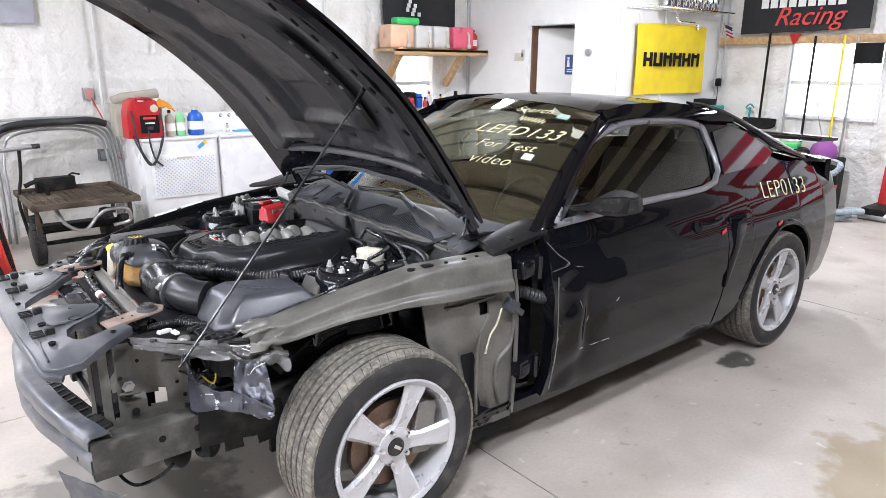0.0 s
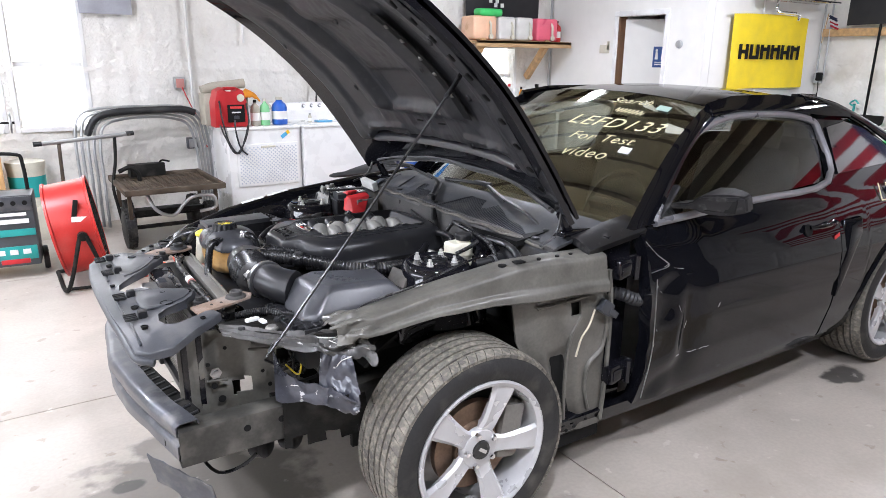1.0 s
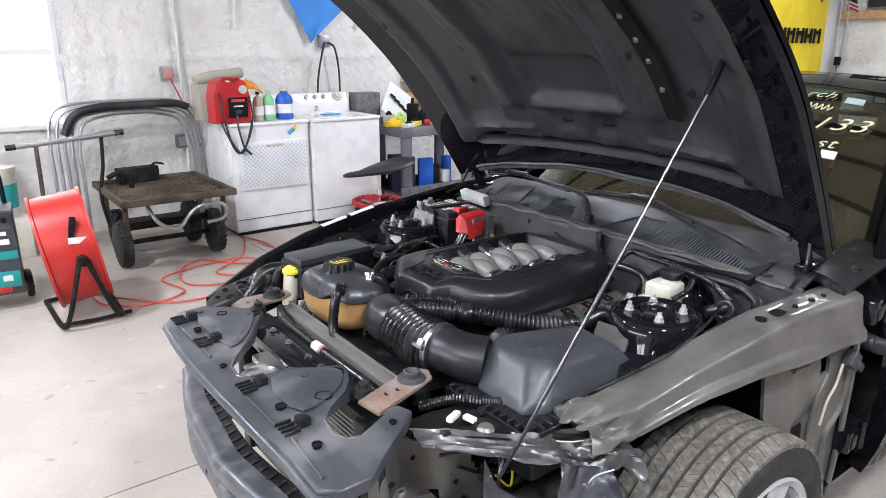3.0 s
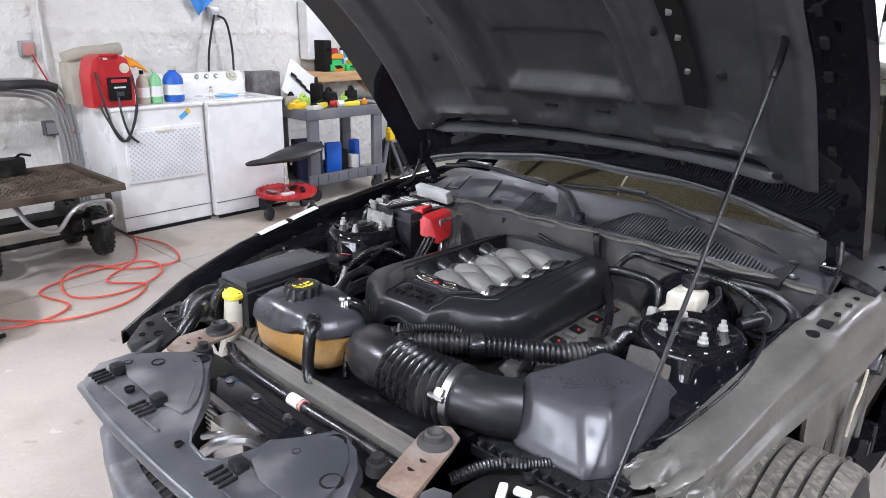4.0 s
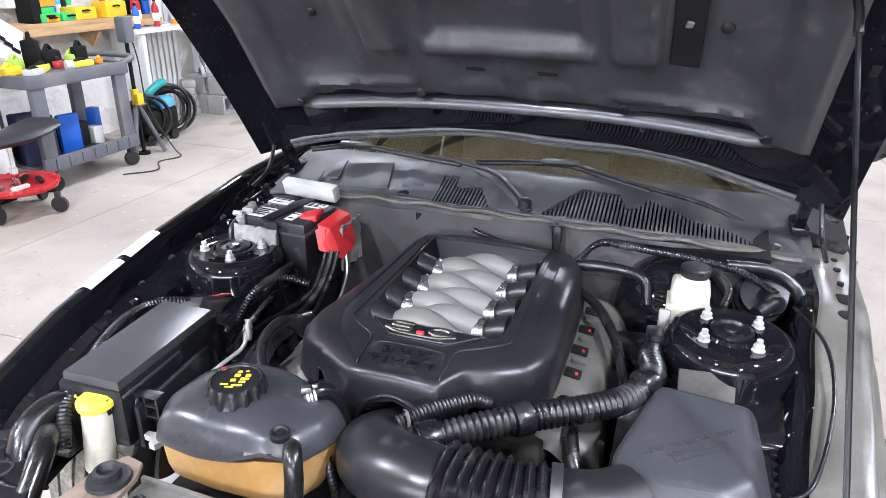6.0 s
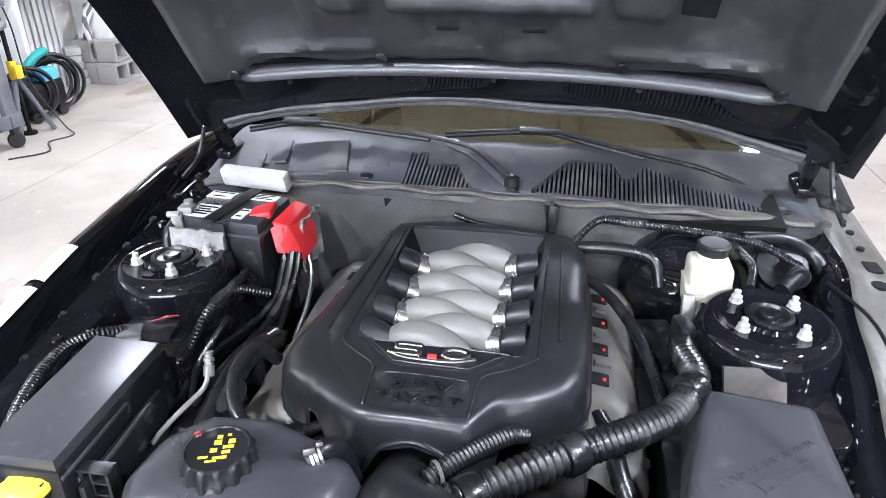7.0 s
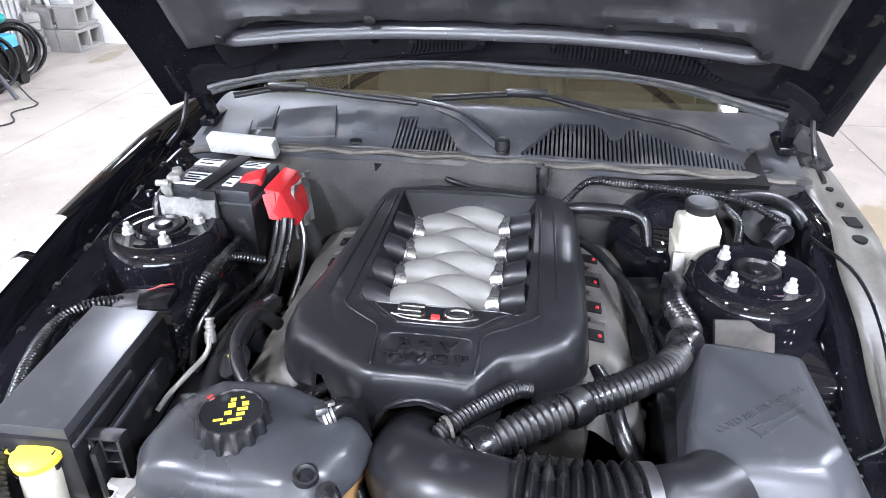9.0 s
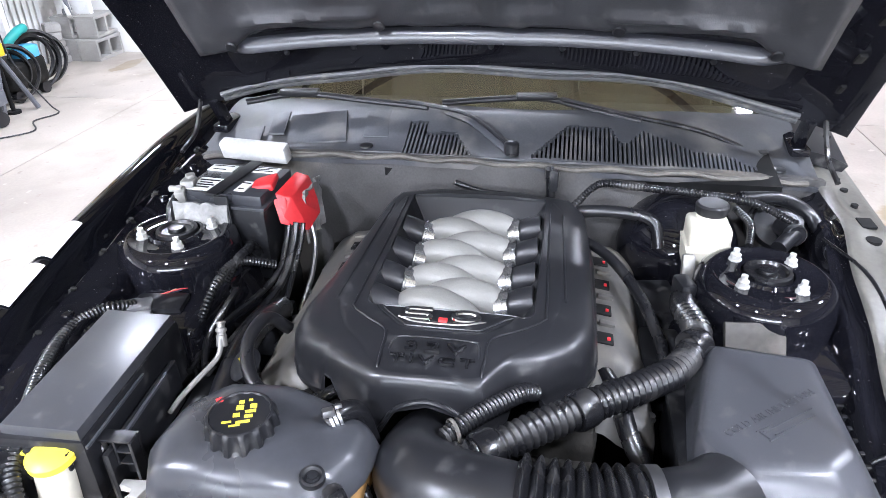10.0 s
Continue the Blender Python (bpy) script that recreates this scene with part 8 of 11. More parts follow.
for pts, r in (([(-0.56, -0.50, 0.38), (-0.66, -0.54, 0.33), (-0.74, -0.50, 0.30), (-0.78, -0.46, 0.36), (-0.74, -0.45, 0.41), (-0.64, -0.47, 0.42)], 0.006), ([(-0.52, -0.55, 0.64), (-0.48, -0.56, 0.60), (-0.46, -0.55, 0.66), (-0.42, -0.56, 0.63)], 0.003), ([(-0.45, -0.54, 0.72), (-0.43, -0.57, 0.66), (-0.47, -0.56, 0.60)], 0.005)):
    bm = B()
    tube(bm, pts, r, 6, 6)
    part("loose_wire", bm, HOSE if r > 0.004 else LABEL_Y, car)
# deck of the lamp corner
bm = B()
sheet(bm, lambda u, v: (-0.70 + 0.30 * u, -0.43 - (0.06 + 0.22 * u) * v, 0.765 + 0.004 * math.sin(8 * u) + 0.003 * noise.noise(Vector((u * 6, v * 6, 5)))), 20, 16, 0.006)
deck = part("lamp_deck", bm, DARK, car, "grimy black lamp corner deck")
for x, y, r in ((-0.56, -0.56, 0.02), (-0.64, -0.52, 0.014), (-0.52, -0.50, 0.012)):
    bm = B()
    lathe(bm, [(r, 0), (r, 0.006), (r * 0.7, 0.012), (r * 0.3, 0.012)], (x, y, 0.772), (0, 0, 1), 14)
    part("plug", bm, PLASTIC if r < 0.02 else CAST, deck)
bm = B()
box(bm, (-0.60, -0.50, 0.792), (0.05, 0.016, 0.012), (0, 8, 28), 0.004)
box(bm, (-0.575, -0.525, 0.79), (0.016, 0.03, 0.01), (0, 0, 10), 0.003)
part("broken_clip", bm, TAPE, deck, "broken white plastic clip")
bm = B()
tube(bm, [(-0.62, -0.40, 0.775), (-0.55, -0.44, 0.79), (-0.48, -0.50, 0.785), (-0.40, -0.56, 0.79), (-0.36, -0.61, 0.79)], 0.013, 8, 6, 0.002, 0.007)
part("loom", bm, HOSE, car, "ribbed black wiring loom")

# ---- hoses and looms of the engine bay ----
LOOMS = [
    ([(-0.10, 0.58, 0.80), (-0.16, 0.63, 0.82), (-0.24, 0.66, 0.82), (-0.36, 0.66, 0.80), (-0.50, 0.64, 0.76), (-0.60, 0.60, 0.72)], 0.013, True, "ribbed black loom beside the fuse box"),
    ([(0.06, 0.40, 0.83), (0.02, 0.46, 0.855), (-0.06, 0.47, 0.85), (-0.13, 0.48, 0.80), (-0.16, 0.50, 0.76)], 0.010, True, ""),
    ([(-0.15, 0.29, 0.83), (-0.18, 0.315, 0.87), (-0.25, 0.32, 0.86), (-0.31, 0.28, 0.83), (-0.32, 0.20, 0.82), (-0.29, 0.15, 0.83)], 0.0115, False, "bent black coolant hose"),
    ([(-0.02, 0.36, 0.78), (-0.12, 0.37, 0.80), (-0.24, 0.37, 0.78), (-0.34, 0.36, 0.74)], 0.024, False, "thick black coolant hose"),
    ([(-0.30, 0.30, 0.79), (-0.34, 0.27, 0.81), (-0.36, 0.21, 0.80), (-0.35, 0.16, 0.79)], 0.008, True, ""),
    ([(-0.38, 0.09, 0.85), (-0.43, 0.085, 0.84), (-0.47, 0.06, 0.80), (-0.50, 0.03, 0.76)], 0.008, True, ""),
    ([(0.31, -0.20, 0.88), (0.315, -0.25, 0.935), (0.29, -0.32, 0.945), (0.27, -0.45, 0.945), (0.26, -0.56, 0.935), (0.235, -0.64, 0.905)], 0.009, True, "black loom along the firewall"),
    ([(0.27, -0.53, 0.94), (0.30, -0.62, 0.93), (0.30, -0.68, 0.90), (0.26, -0.70, 0.87)], 0.014, False, ""),
    ([(0.28, -0.16, 0.86), (0.26, -0.22, 0.895), (0.255, -0.31, 0.90), (0.24, -0.365, 0.89), (0.22, -0.38, 0.84)], 0.013, False, "black vacuum hose to the booster"),
    ([(0.22, -0.20, 0.86), (0.16, -0.27, 0.85), (0.06, -0.325, 0.83), (-0.05, -0.36, 0.80), (-0.12, -0.37, 0.76)], 0.011, False, ""),
    ([(0.24, -0.52, 0.93), (0.19, -0.54, 0.92), (0.14, -0.53, 0.90)], 0.008, True, ""),
    ([(0.285, -0.145, 0.98), (0.295, -0.15, 0.93), (0.30, -0.15, 0.86)], 0.010, False, ""),
    ([(0.15, -0.66, 0.92), (0.02, -0.70, 0.915), (-0.12, -0.70, 0.88), (-0.28, -0.66, 0.835), (-0.30, -0.62, 0.80)], 0.0035, False, ""),
    ([(-0.16, -0.26, 0.80), (-0.22, -0.28, 0.80), (-0.28, -0.30, 0.77), (-0.32, -0.34, 0.72)], 0.016, False, ""),
    ([(-0.55, 0.58, 0.76), (-0.56, 0.55, 0.80), (-0.60, 0.52, 0.80), (-0.66, 0.50, 0.76)], 0.020, False, "fat black hose beside the washer neck"),
    ([(-0.48, 0.56, 0.80), (-0.52, 0.58, 0.82), (-0.58, 0.58, 0.80), (-0.62, 0.56, 0.74)], 0.026, False, "fat black hose beside the washer neck"),
    ([(-0.60, 0.62, 0.78), (-0.66, 0.58, 0.80), (-0.66, 0.52, 0.78), (-0.62, 0.50, 0.75)], 0.004, False, ""),
    ([(-0.02, 0.47, 0.80), (-0.06, 0.43, 0.84), (-0.10, 0.44, 0.82), (-0.14, 0.46, 0.78), (-0.20, 0.44, 0.76)], 0.007, False, ""),
    ([(0.30, 0.06, 0.93), (0.305, 0.0, 0.91), (0.31, -0.10, 0.90)], 0.006, False, ""),
]
for pts, r, ribbed, lb in LOOMS:
    bm = B()
    tube(bm, pts, r, 10, 6, r * 0.16 if ribbed else 0.0, max(0.006, r * 0.7))
    part("hose" if not ribbed else "loom", bm, HOSE, car, lb)
bm = B()
tube(bm, [(-0.32, 0.440, 0.765), (-0.300, 0.425, 0.785), (-0.268, 0.406, 0.802), (-0.236, 0.391, 0.814), (-0.222, 0.387, 0.826), (-0.212, 0.389, 0.84)], 0.0046, 8, 6)
lathe(bm, [(0.006, 0.0), (0.0095, 0.002), (0.0095, 0.020), (0.0075, 0.021), (0.0075, 0.026), (0.0095, 0.027), (0.0095, 0.032), (0.007, 0.033), (0.007, 0.040), (0.0088, 0.041), (0.0088, 0.044)], (-0.213, 0.388, 0.825), (0.45, 0.12, 0.88), 16)
part("pressure_pipe", bm, CAST, car, "aluminium pressure line fitting")
bm = B()
lathe(bm, [(0.028, 0), (0.031, 0.005), (0.031, 0.016), (0.02, 0.02)], (-0.245, 0.325, 0.815), (-0.4, 0.55, 0.7), 18)
part("oil_cap", bm, PLASTIC, car, "black oil filler cap with yellow print")
bm = B()
box(bm, (-0.252, 0.334, 0.832), (0.012, 0.005, 0.002), (0, -30, 55))
part("cap_print", bm, LABEL_Y, car)
bm = B()
box(bm, (-0.085, -0.505, 0.835), (0.012, 0.10, 0.07), (0, 30, 6), 0.003)
part("heat_shield", bm, mat("dull_plate", (0.062, 0.057, 0.05), 0.6, 0.3, var=0.4, dirt=(0.2, 0.18, 0.16), dirt_amount=0.3, dirt_scale=15), car, "dull metal plate before the strut tower")
for c, s_, r in (((-0.10, 0.57, 0.81), (0.06, 0.10, 0.04), 10), ((-0.13, 0.50, 0.80), (0.04, 0.05, 0.03), -20), ((0.02, 0.42, 0.70), (0.10, 0.10, 0.08), 0), ((-0.25, 0.40, 0.68), (0.2, 0.1, 0.12), 5), ((0.10, -0.37, 0.75), (0.12, 0.08, 0.10), 10), ((-0.03, -0.38, 0.72), (0.10, 0.1, 0.12), 0), ((0.28, -0.155, 0.955), (0.02, 0.02, 0.05), 0), ((0.04, -0.405, 0.85), (0.05, 0.03, 0.05), 15)):
    bm = B()
    box(bm, c, s_, (0, 0, r), 0.008)
    part("connector_block", bm, PLASTIC, car)
bm = B()
box(bm, (0.10, -0.418, 0.868), (0.02, 0.024, 0.05), (0, 20, 0), 0.006)
bolt = part("grey_bracket", bm, CAST, car)
# black sheet across the bay, painted shade for its deep gaps
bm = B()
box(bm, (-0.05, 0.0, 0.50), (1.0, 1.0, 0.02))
part("undertray", bm, LETTER_SHADE_BLACK, car, "black sheet standing for the shade deep in the engine bay")

# ---- door mirror, handle, markings ----
bm = B()
rings(bm, [[Vector(p) for p in q] for q in (
    [(0.93, -0.80, 1.03), (0.93, -0.80, 1.05), (1.06, -0.795, 1.05), (1.06, -0.795, 1.03)],
    [(1.0, -0.86, 1.03), (0.98, -0.86, 1.055), (1.08, -0.86, 1.06), (1.08, -0.86, 1.03)],
    [(1.02, -0.90, 1.015), (0.985, -0.90, 1.09), (1.10, -0.90, 1.115), (1.12, -0.90, 1.02)],
    [(1.06, -0.97, 1.015), (1.03, -0.97, 1.10), (1.12, -0.97, 1.12), (1.155, -0.97, 1.02)],
    [(1.12, -1.015, 1.03), (1.10, -1.015, 1.09), (1.15, -1.01, 1.10), (1.17, -1.01, 1.035)])])
bmesh.ops.bevel(bm, geom=list(bm.edges), offset=0.008, segments=2, affect="EDGES")
mirror = part("door_mirror", bm, PLASTIC, car, "black door mirror with its cap missing")
bm = B()
prism(bm, [(-0.995, 1.03), (-1.0, 1.085), (-0.91, 1.09), (-0.905, 1.03)], 0.006, lambda a, b, c: (1.02 - c - 0.62 * (a + 0.905) , a, b), 0.002)
part("mirror_frame", bm, LETTER_SHADE_BLACK, mirror)
for y0 in (-0.925, -0.955, -0.985):
    bm = B()
    box(bm, (1.03 - 0.6 * (y0 + 0.93), y0, 1.085), (0.05, 0.012, 0.016), (0, 0, -30), 0.003)
    part("mirror_clip", bm, PLASTIC, mirror)
bm = B()
tube(bm, [(0.86, -0.81, 0.985), (0.95, -0.79, 1.06), (1.02, -0.765, 1.10)], 0.018, 8, 5, squash=0.6)
part("mirror_sail", bm, PLASTIC, mirror)
bm = B()
tube(bm, [(1.80, -0.90, 0.865), (1.84, -0.925, 0.868), (1.95, -0.925, 0.872), (2.0, -0.90, 0.87)], 0.013, 8, 5, squash=0.7)
part("door_handle", bm, BLACK_PAINT, car, "black pull handle of the door")
bm = B()
lathe(bm, [(0.03, 0), (0.028, 0.004)], (1.80, -0.893, 0.85), (0, -1, 0.3), 14)
part("door_lock", bm, LETTER_SHADE_BLACK, car)
bm = B()
prism(bm, [(2.10, 0.86), (2.24, 0.865), (2.20, 0.80), (2.10, 0.55), (2.06, 0.5), (2.06, 0.56)], 0.03, lambda a, b, c: (a, -side_y(a, b) - 0.002 - c * (0.4 if a < 2.12 else 1), b), 0.012)
part("side_scoop", bm, BLACK_PAINT, car, "black scoop ahead of the rear wheel")
bm = B()
def flare(u, v):
    a = math.pi * (0.02 + 0.98 * u)
    r = 0.392 + 0.03 * v
    x, z = 2.72 - r * math.cos(a), 0.345 + r * math.sin(a)
    return (x, -side_y(x, z) - 0.012 * math.sin(math.pi * (1 - v) * 0.9), z)
sheet(bm, flare, 36, 4, 0.008)
part("arch_flare", bm, BLACK_PAINT, car)


def glass_text(body, u, v, size, name="hand_writing", label="pale yellow handwriting"):
    p = ws_f(u, v)
    du = (ws_f(u + 0.02, v) - ws_f(u - 0.02, v)).normalized()
    dv = -(ws_f(u, v + 0.02) - ws_f(u, v - 0.02)).normalized()
    nn = dv.cross(du).normalized()
    yv = nn.cross(dv)
    m = Matrix((dv, yv, nn)).transposed().to_4x4()
    m.translation = p + nn * 0.004
    return text_part(name, body, size, CHALK, m @ pose(0, 0, 0, 0, 0, 4), windscreen, label, 0.0006, 0.4, 1.1, size * 0.006)


glass_text("Search", 0.90, 0.27, 0.07)
glass_text("LEFD133", 0.665, 0.235, 0.112)
glass_text("For Test", 0.53, 0.225, 0.078)
glass_text("video", 0.40, 0.235, 0.088)
for k in range(7):
    p0 = ws_f(0.785, 0.275 - 0.016 * k)
    bm = B()
    tube(bm, [p0 + Vector((-0.004, 0.012, 0.006)), p0 + Vector((0.018, 0.004, 0.018)), p0 + Vector((-0.012, -0.004, 0.002)), p0 + Vector((0.008, -0.014, 0.012))], 0.0022, 5, 4)
    part("hand_stroke", bm, CHALK, windscreen)
bm = B()
sheet(bm, lambda u, v: ws_f(0.86 + 0.05 * u, 0.10 + 0.05 * v) + Vector((-0.003, 0, 0.004)), 2, 2, 0.001)
part("glass_sticker", bm, mat("pale_green_sticker", (0.45, 0.62, 0.55), 0.5), windscreen)
bm = B()
sheet(bm, lambda u, v: ws_f(0.45 + 0.05 * u, 0.10 + 0.035 * v) + Vector((-0.003, 0, 0.004)), 2, 2, 0.001)
part("glass_sticker", bm, TAPE, windscreen)
m = Matrix(((1, 0, 0), (0, 0.45, -0.89), (0, 0.89, 0.45))).to_4x4()
m.translation = Vector((2.76, -side_y(2.76, 0.94) - 0.012, 0.935))
text_part("hand_writing", "LEP0133", 0.145, CHALK, m @ pose(0, 0, 0, 0, 0, -2), car, "pale yellow handwriting", 0.001, 0.1, 1.05, 0.003)
for x, z in ((2.02, 0.80), (2.62, 0.76)):
    bm = B()
    box(bm, (x, -side_y(x, z) - 0.006, z), (0.04, 0.003, 0.018), (0, -20, 0))
    part("red_mark", bm, LETTER_RED, car, "small red paint mark")
bm = B()
tube(bm, [(0.775, -0.845, 0.93), (0.82, -0.862, 0.88), (0.87, -0.885, 0.835), (0.80, -0.890, 0.825), (0.775, -0.886, 0.82)], 0.0018, 6, 6)
tube(bm, [(0.78, -0.91, 0.80), (0.776, -0.92, 0.66), (0.778, -0.918, 0.5), (0.775, -0.89, 0.31)], 0.0022, 6, 6)
part("bare_scratch", bm, STEEL, car, "bright scratches along the door's torn edge")
# chipped paint: short pale nicks on the crumpled part of the door
rnd = random.Random(7)
for x, z, dx, dz in ((1.134, 0.46, -0.06, -0.003), (1.06, 0.457, -0.05, -0.004), (0.97, 0.452, -0.03, 0.003), (0.917, 0.676, 0.015, -0.03), (0.987, 0.56, 0.004, 0.03), (1.14, 0.628, 0.02, 0.016), (0.80, 0.752, 0.02, 0.006), (0.83, 0.74, 0.012, -0.012), (0.85, 0.83, 0.03, 0.012), (0.90, 0.82, 0.05, -0.01), (0.80, 0.60, 0.008, -0.015), (0.79, 0.52, 0.006, 0.02)):
    bm = B()
    line = [(x + dx * t, z + dz * t + 0.003 * rnd.uniform(-1, 1)) for t in (0, 0.3, 0.65, 1)]
    tube(bm, [Vector((px, -side_y(px, pz) + dent(px, pz) - 0.0005, pz)) for px, pz in line], lambda t: 0.0014 * math.sin(math.pi * (0.1 + 0.8 * t)), 5, 4, squash=0.5)
    part("paint_chip", bm, ZINC, car, "pale chipped paint on the dented door")
# pressed S-shaped bead and slot on the hinge pillar
PILLAR_STEEL = bpy.data.objects["hinge_pillar"].data.materials[0]
bm = B()
tube(bm, [(0.632, -0.812, 0.66), (0.628, -0.812, 0.58), (0.612, -0.812, 0.525), (0.556, -0.812, 0.485), (0.537, -0.811, 0.417), (0.545, -0.812, 0.35), (0.563, -0.813, 0.292)], 0.013, 10, 6, squash=0.6)
part("pressed_bead", bm, PILLAR_STEEL, car, "S-shaped bead pressed into the pillar")
for x0, z0, x1, z1 in ((0.42, 0.765, 0.53, 0.757), (0.29, 0.752, 0.37, 0.745)):
    bm = B()
    tube(bm, [(x0, -0.803, z0), ((x0 + x1) / 2, -0.804, (z0 + z1) / 2), (x1, -0.806, z1)], 0.008, 8, 4, squash=0.6)
    part("pressed_bead", bm, PILLAR_STEEL, car)


# ---- things along the north wall ----
def bottle(name, x, y, z, r, h, material, label, neck=0.35, cap=None, cat="bottle", group=""):
    b = thing(name, label, cat, group)
    bm = B()
    lathe(bm, [(r * 0.9, 0), (r, h * 0.04), (r, h * 0.62), (r * 0.85, h * 0.74), (r * neck, h * 0.86), (r * neck, h * 0.92)], (x, y, z), (0, 0, 1), 18)
    part("body", bm, material, b)
    bm = B()
    lathe(bm, [(r * neck * 1.15, h * 0.9), (r * neck * 1.15, h), (r * neck * 0.8, h * 1.005)], (x, y, z), (0, 0, 1), 14)
    part("cap", bm, cap or WHITE_PLASTIC, b)
    bm = B()
    lathe(bm, [(r * 1.01, h * 0.2), (r * 1.01, h * 0.5)], (x, y, z), (0, 0, 1), 18, False)
    part("label", bm, TAPE if material is not TAPE else BLUE, b)
    return b


def appliance(x0, x1, yf, depth, label, dryer):
    a = thing("dryer" if dryer else "washer", label, "dryer" if dryer else "washing machine")
    w, cx, cy = x1 - x0, (x0 + x1) / 2, yf + depth / 2
    bm = B()
    box(bm, (cx, cy, 0.465), (w, depth, 0.89), bevel=0.012, seg=3)
    part("cabinet", bm, WHITE_PAINT, a)
    bm = B()
    box(bm, (cx, cy - 0.006, 0.918), (w + 0.006, depth + 0.012, 0.028), bevel=0.010, seg=3)
    part("top", bm, WHITE_PAINT, a)
    bm = B()
    prism(bm, [(0, 0), (0, 0.10), (0.055, 0.175), (0.11, 0.175), (0.13, 0)], w - 0.01, lambda p, q, c: (x0 + 0.005 + c, yf + depth - 0.14 + p, 0.932 + q))
    con = part("console", bm, WHITE_PAINT, a, "white control console")
    for k in range(4):
        bm = B()
        lathe(bm, [(0.02, 0), (0.018, 0.02), (0.012, 0.022)] if k < 3 else [(0.05, 0), (0.046, 0.012), (0.03, 0.014), (0.026, 0.034), (0.02, 0.036)], (cx - 0.10 + 0.09 * k + (0.06 if k == 3 else 0), yf + depth - 0.115, 1.07), (0, -0.8, 0.6), 18)
        part("knob", bm, STEEL if k < 3 else WHITE_PLASTIC, a)
    bm = B()
    box(bm, (cx, yf + 0.004, 0.012), (w - 0.04, 0.03, 0.024))
    part("base", bm, LETTER_SHADE_BLACK, a)
    bm = B()
    box(bm, (cx, yf - 0.001, 0.13), (w - 0.01, 0.008, 0.006))
    part("panel_line", bm, GREY_CART, a)
    if dryer:
        bm = B()
        box(bm, (cx + 0.02, yf - 0.006, 0.575), (w - 0.10, 0.02, 0.40), bevel=0.01)
        d = part("door", bm, WHITE_PAINT, a, "white perforated dryer door")
        n = 0
        bm = B()
        for i in range(30):
            for j in range(20):
                if (i + j) % 2 == 0:
                    box(bm, (cx + 0.02 - (w - 0.14) / 2 + (w - 0.14) * (i + 0.5) / 30, yf - 0.017, 0.40 + 0.35 * (j + 0.5) / 20), (0.014, 0.004, 0.012), (0, 45, 0))
        tagged(part("perforated_pattern", bm, mat("pale_blue_grey", (0.5, 0.53, 0.6), 0.5), d, "diamond pattern of small marks"), kind="stuff")
        bm = B()
        box(bm, (cx + 0.02, yf - 0.018, 0.745), (0.14, 0.012, 0.018), bevel=0.004)
        part("handle", bm, WHITE_PLASTIC, d)
        bm = B()
        box(bm, (cx + 0.19, yf - 0.003, 0.845), (0.075, 0.004, 0.035), (0, -35, 0))
        part("sticker", bm, LIGHT_BLUE, a, "blue and yellow sticker")
        bm = B()
        box(bm, (cx + 0.225, yf - 0.004, 0.872), (0.03, 0.004, 0.035), (0, -35, 0))
        part("sticker_end", bm, YELLOW, a)
    return a


appliance(0.595, 1.300, 3.90, 0.70, "white enamelled dryer with a patterned door panel", True)
appliance(1.318, 2.005, 3.86, 0.70, "white enamelled top-loading washing machine", False)

# jump starter
js = thing("jump_starter", "red portable jump starter with black cables on the dryer", "jump starter")
bm = B()
prism(bm, [(-0.15, 0), (0.15, 0), (0.15, 0.22), (0.12, 0.33), (0.06, 0.36), (0.055, 0.31), (-0.055, 0.31), (-0.06, 0.36), (-0.12, 0.33), (-0.15, 0.22)], 0.18, lambda a, b, c: (0.66 + a, 4.12 - c, 0.935 + b), 0.015)
part("body", bm, RED_PLASTIC, js)
bm = B()
box(bm, (0.66, 3.99, 1.285), (0.12, 0.03, 0.028), bevel=0.01)
part("handle", bm, RED_PLASTIC, js)
bm = B()
box(bm, (0.70, 3.934, 1.06), (0.16, 0.01, 0.16), bevel=0.006)
part("panel", bm, LETTER_SHADE_BLACK, js, "black control panel")
for k, (w_, h_, m_) in enumerate(((0.11, 0.022, LETTER_RED), (0.08, 0.012, LETTER_WHITE), (0.05, 0.03, GREY_PLASTIC))):
    bm = B()
    box(bm, (0.70, 3.928, 1.115 - 0.045 * k), (w_, 0.003, h_))
    part("print", bm, m_, js)
bm = B()
lathe(bm, [(0.035, 0), (0.033, 0.012), (0.02, 0.014)], (0.75, 3.94, 1.20), (0, -1, 0), 20)
part("gauge", bm, WHITE_PLASTIC, js, "round white gauge")
for x, pts in enumerate(([(0.55, 3.935, 1.18), (0.56, 3.90, 1.0), (0.60, 3.875, 0.80), (0.68, 3.87, 0.70), (0.75, 3.872, 0.84), (0.79, 3.90, 0.95)], [(0.80, 3.94, 1.15), (0.80, 3.90, 0.98), (0.74, 3.872, 0.80), (0.65, 3.87, 0.70), (0.57, 3.875, 0.85), (0.54, 3.92, 0.96)], [(0.68, 3.93, 1.0), (0.67, 3.885, 0.90), (0.70, 3.872, 0.75), (0.76, 3.87, 0.68)])):
    bm = B()
    tube(bm, pts, 0.008, 8, 8)
    part("cable", bm, RUBBER, js, "black jumper cable")
bottle("spray_bottle", 0.905, 4.02, 0.934, 0.045, 0.24, BEIGE, "brown trigger spray bottle on the dryer", 0.3, LETTER_SHADE_BLACK)
bottle("spray_bottle", 1.00, 4.02, 0.934, 0.045, 0.25, GREEN_FLUID, "clear bottle with green fluid on the dryer", 0.3, WHITE_PLASTIC)
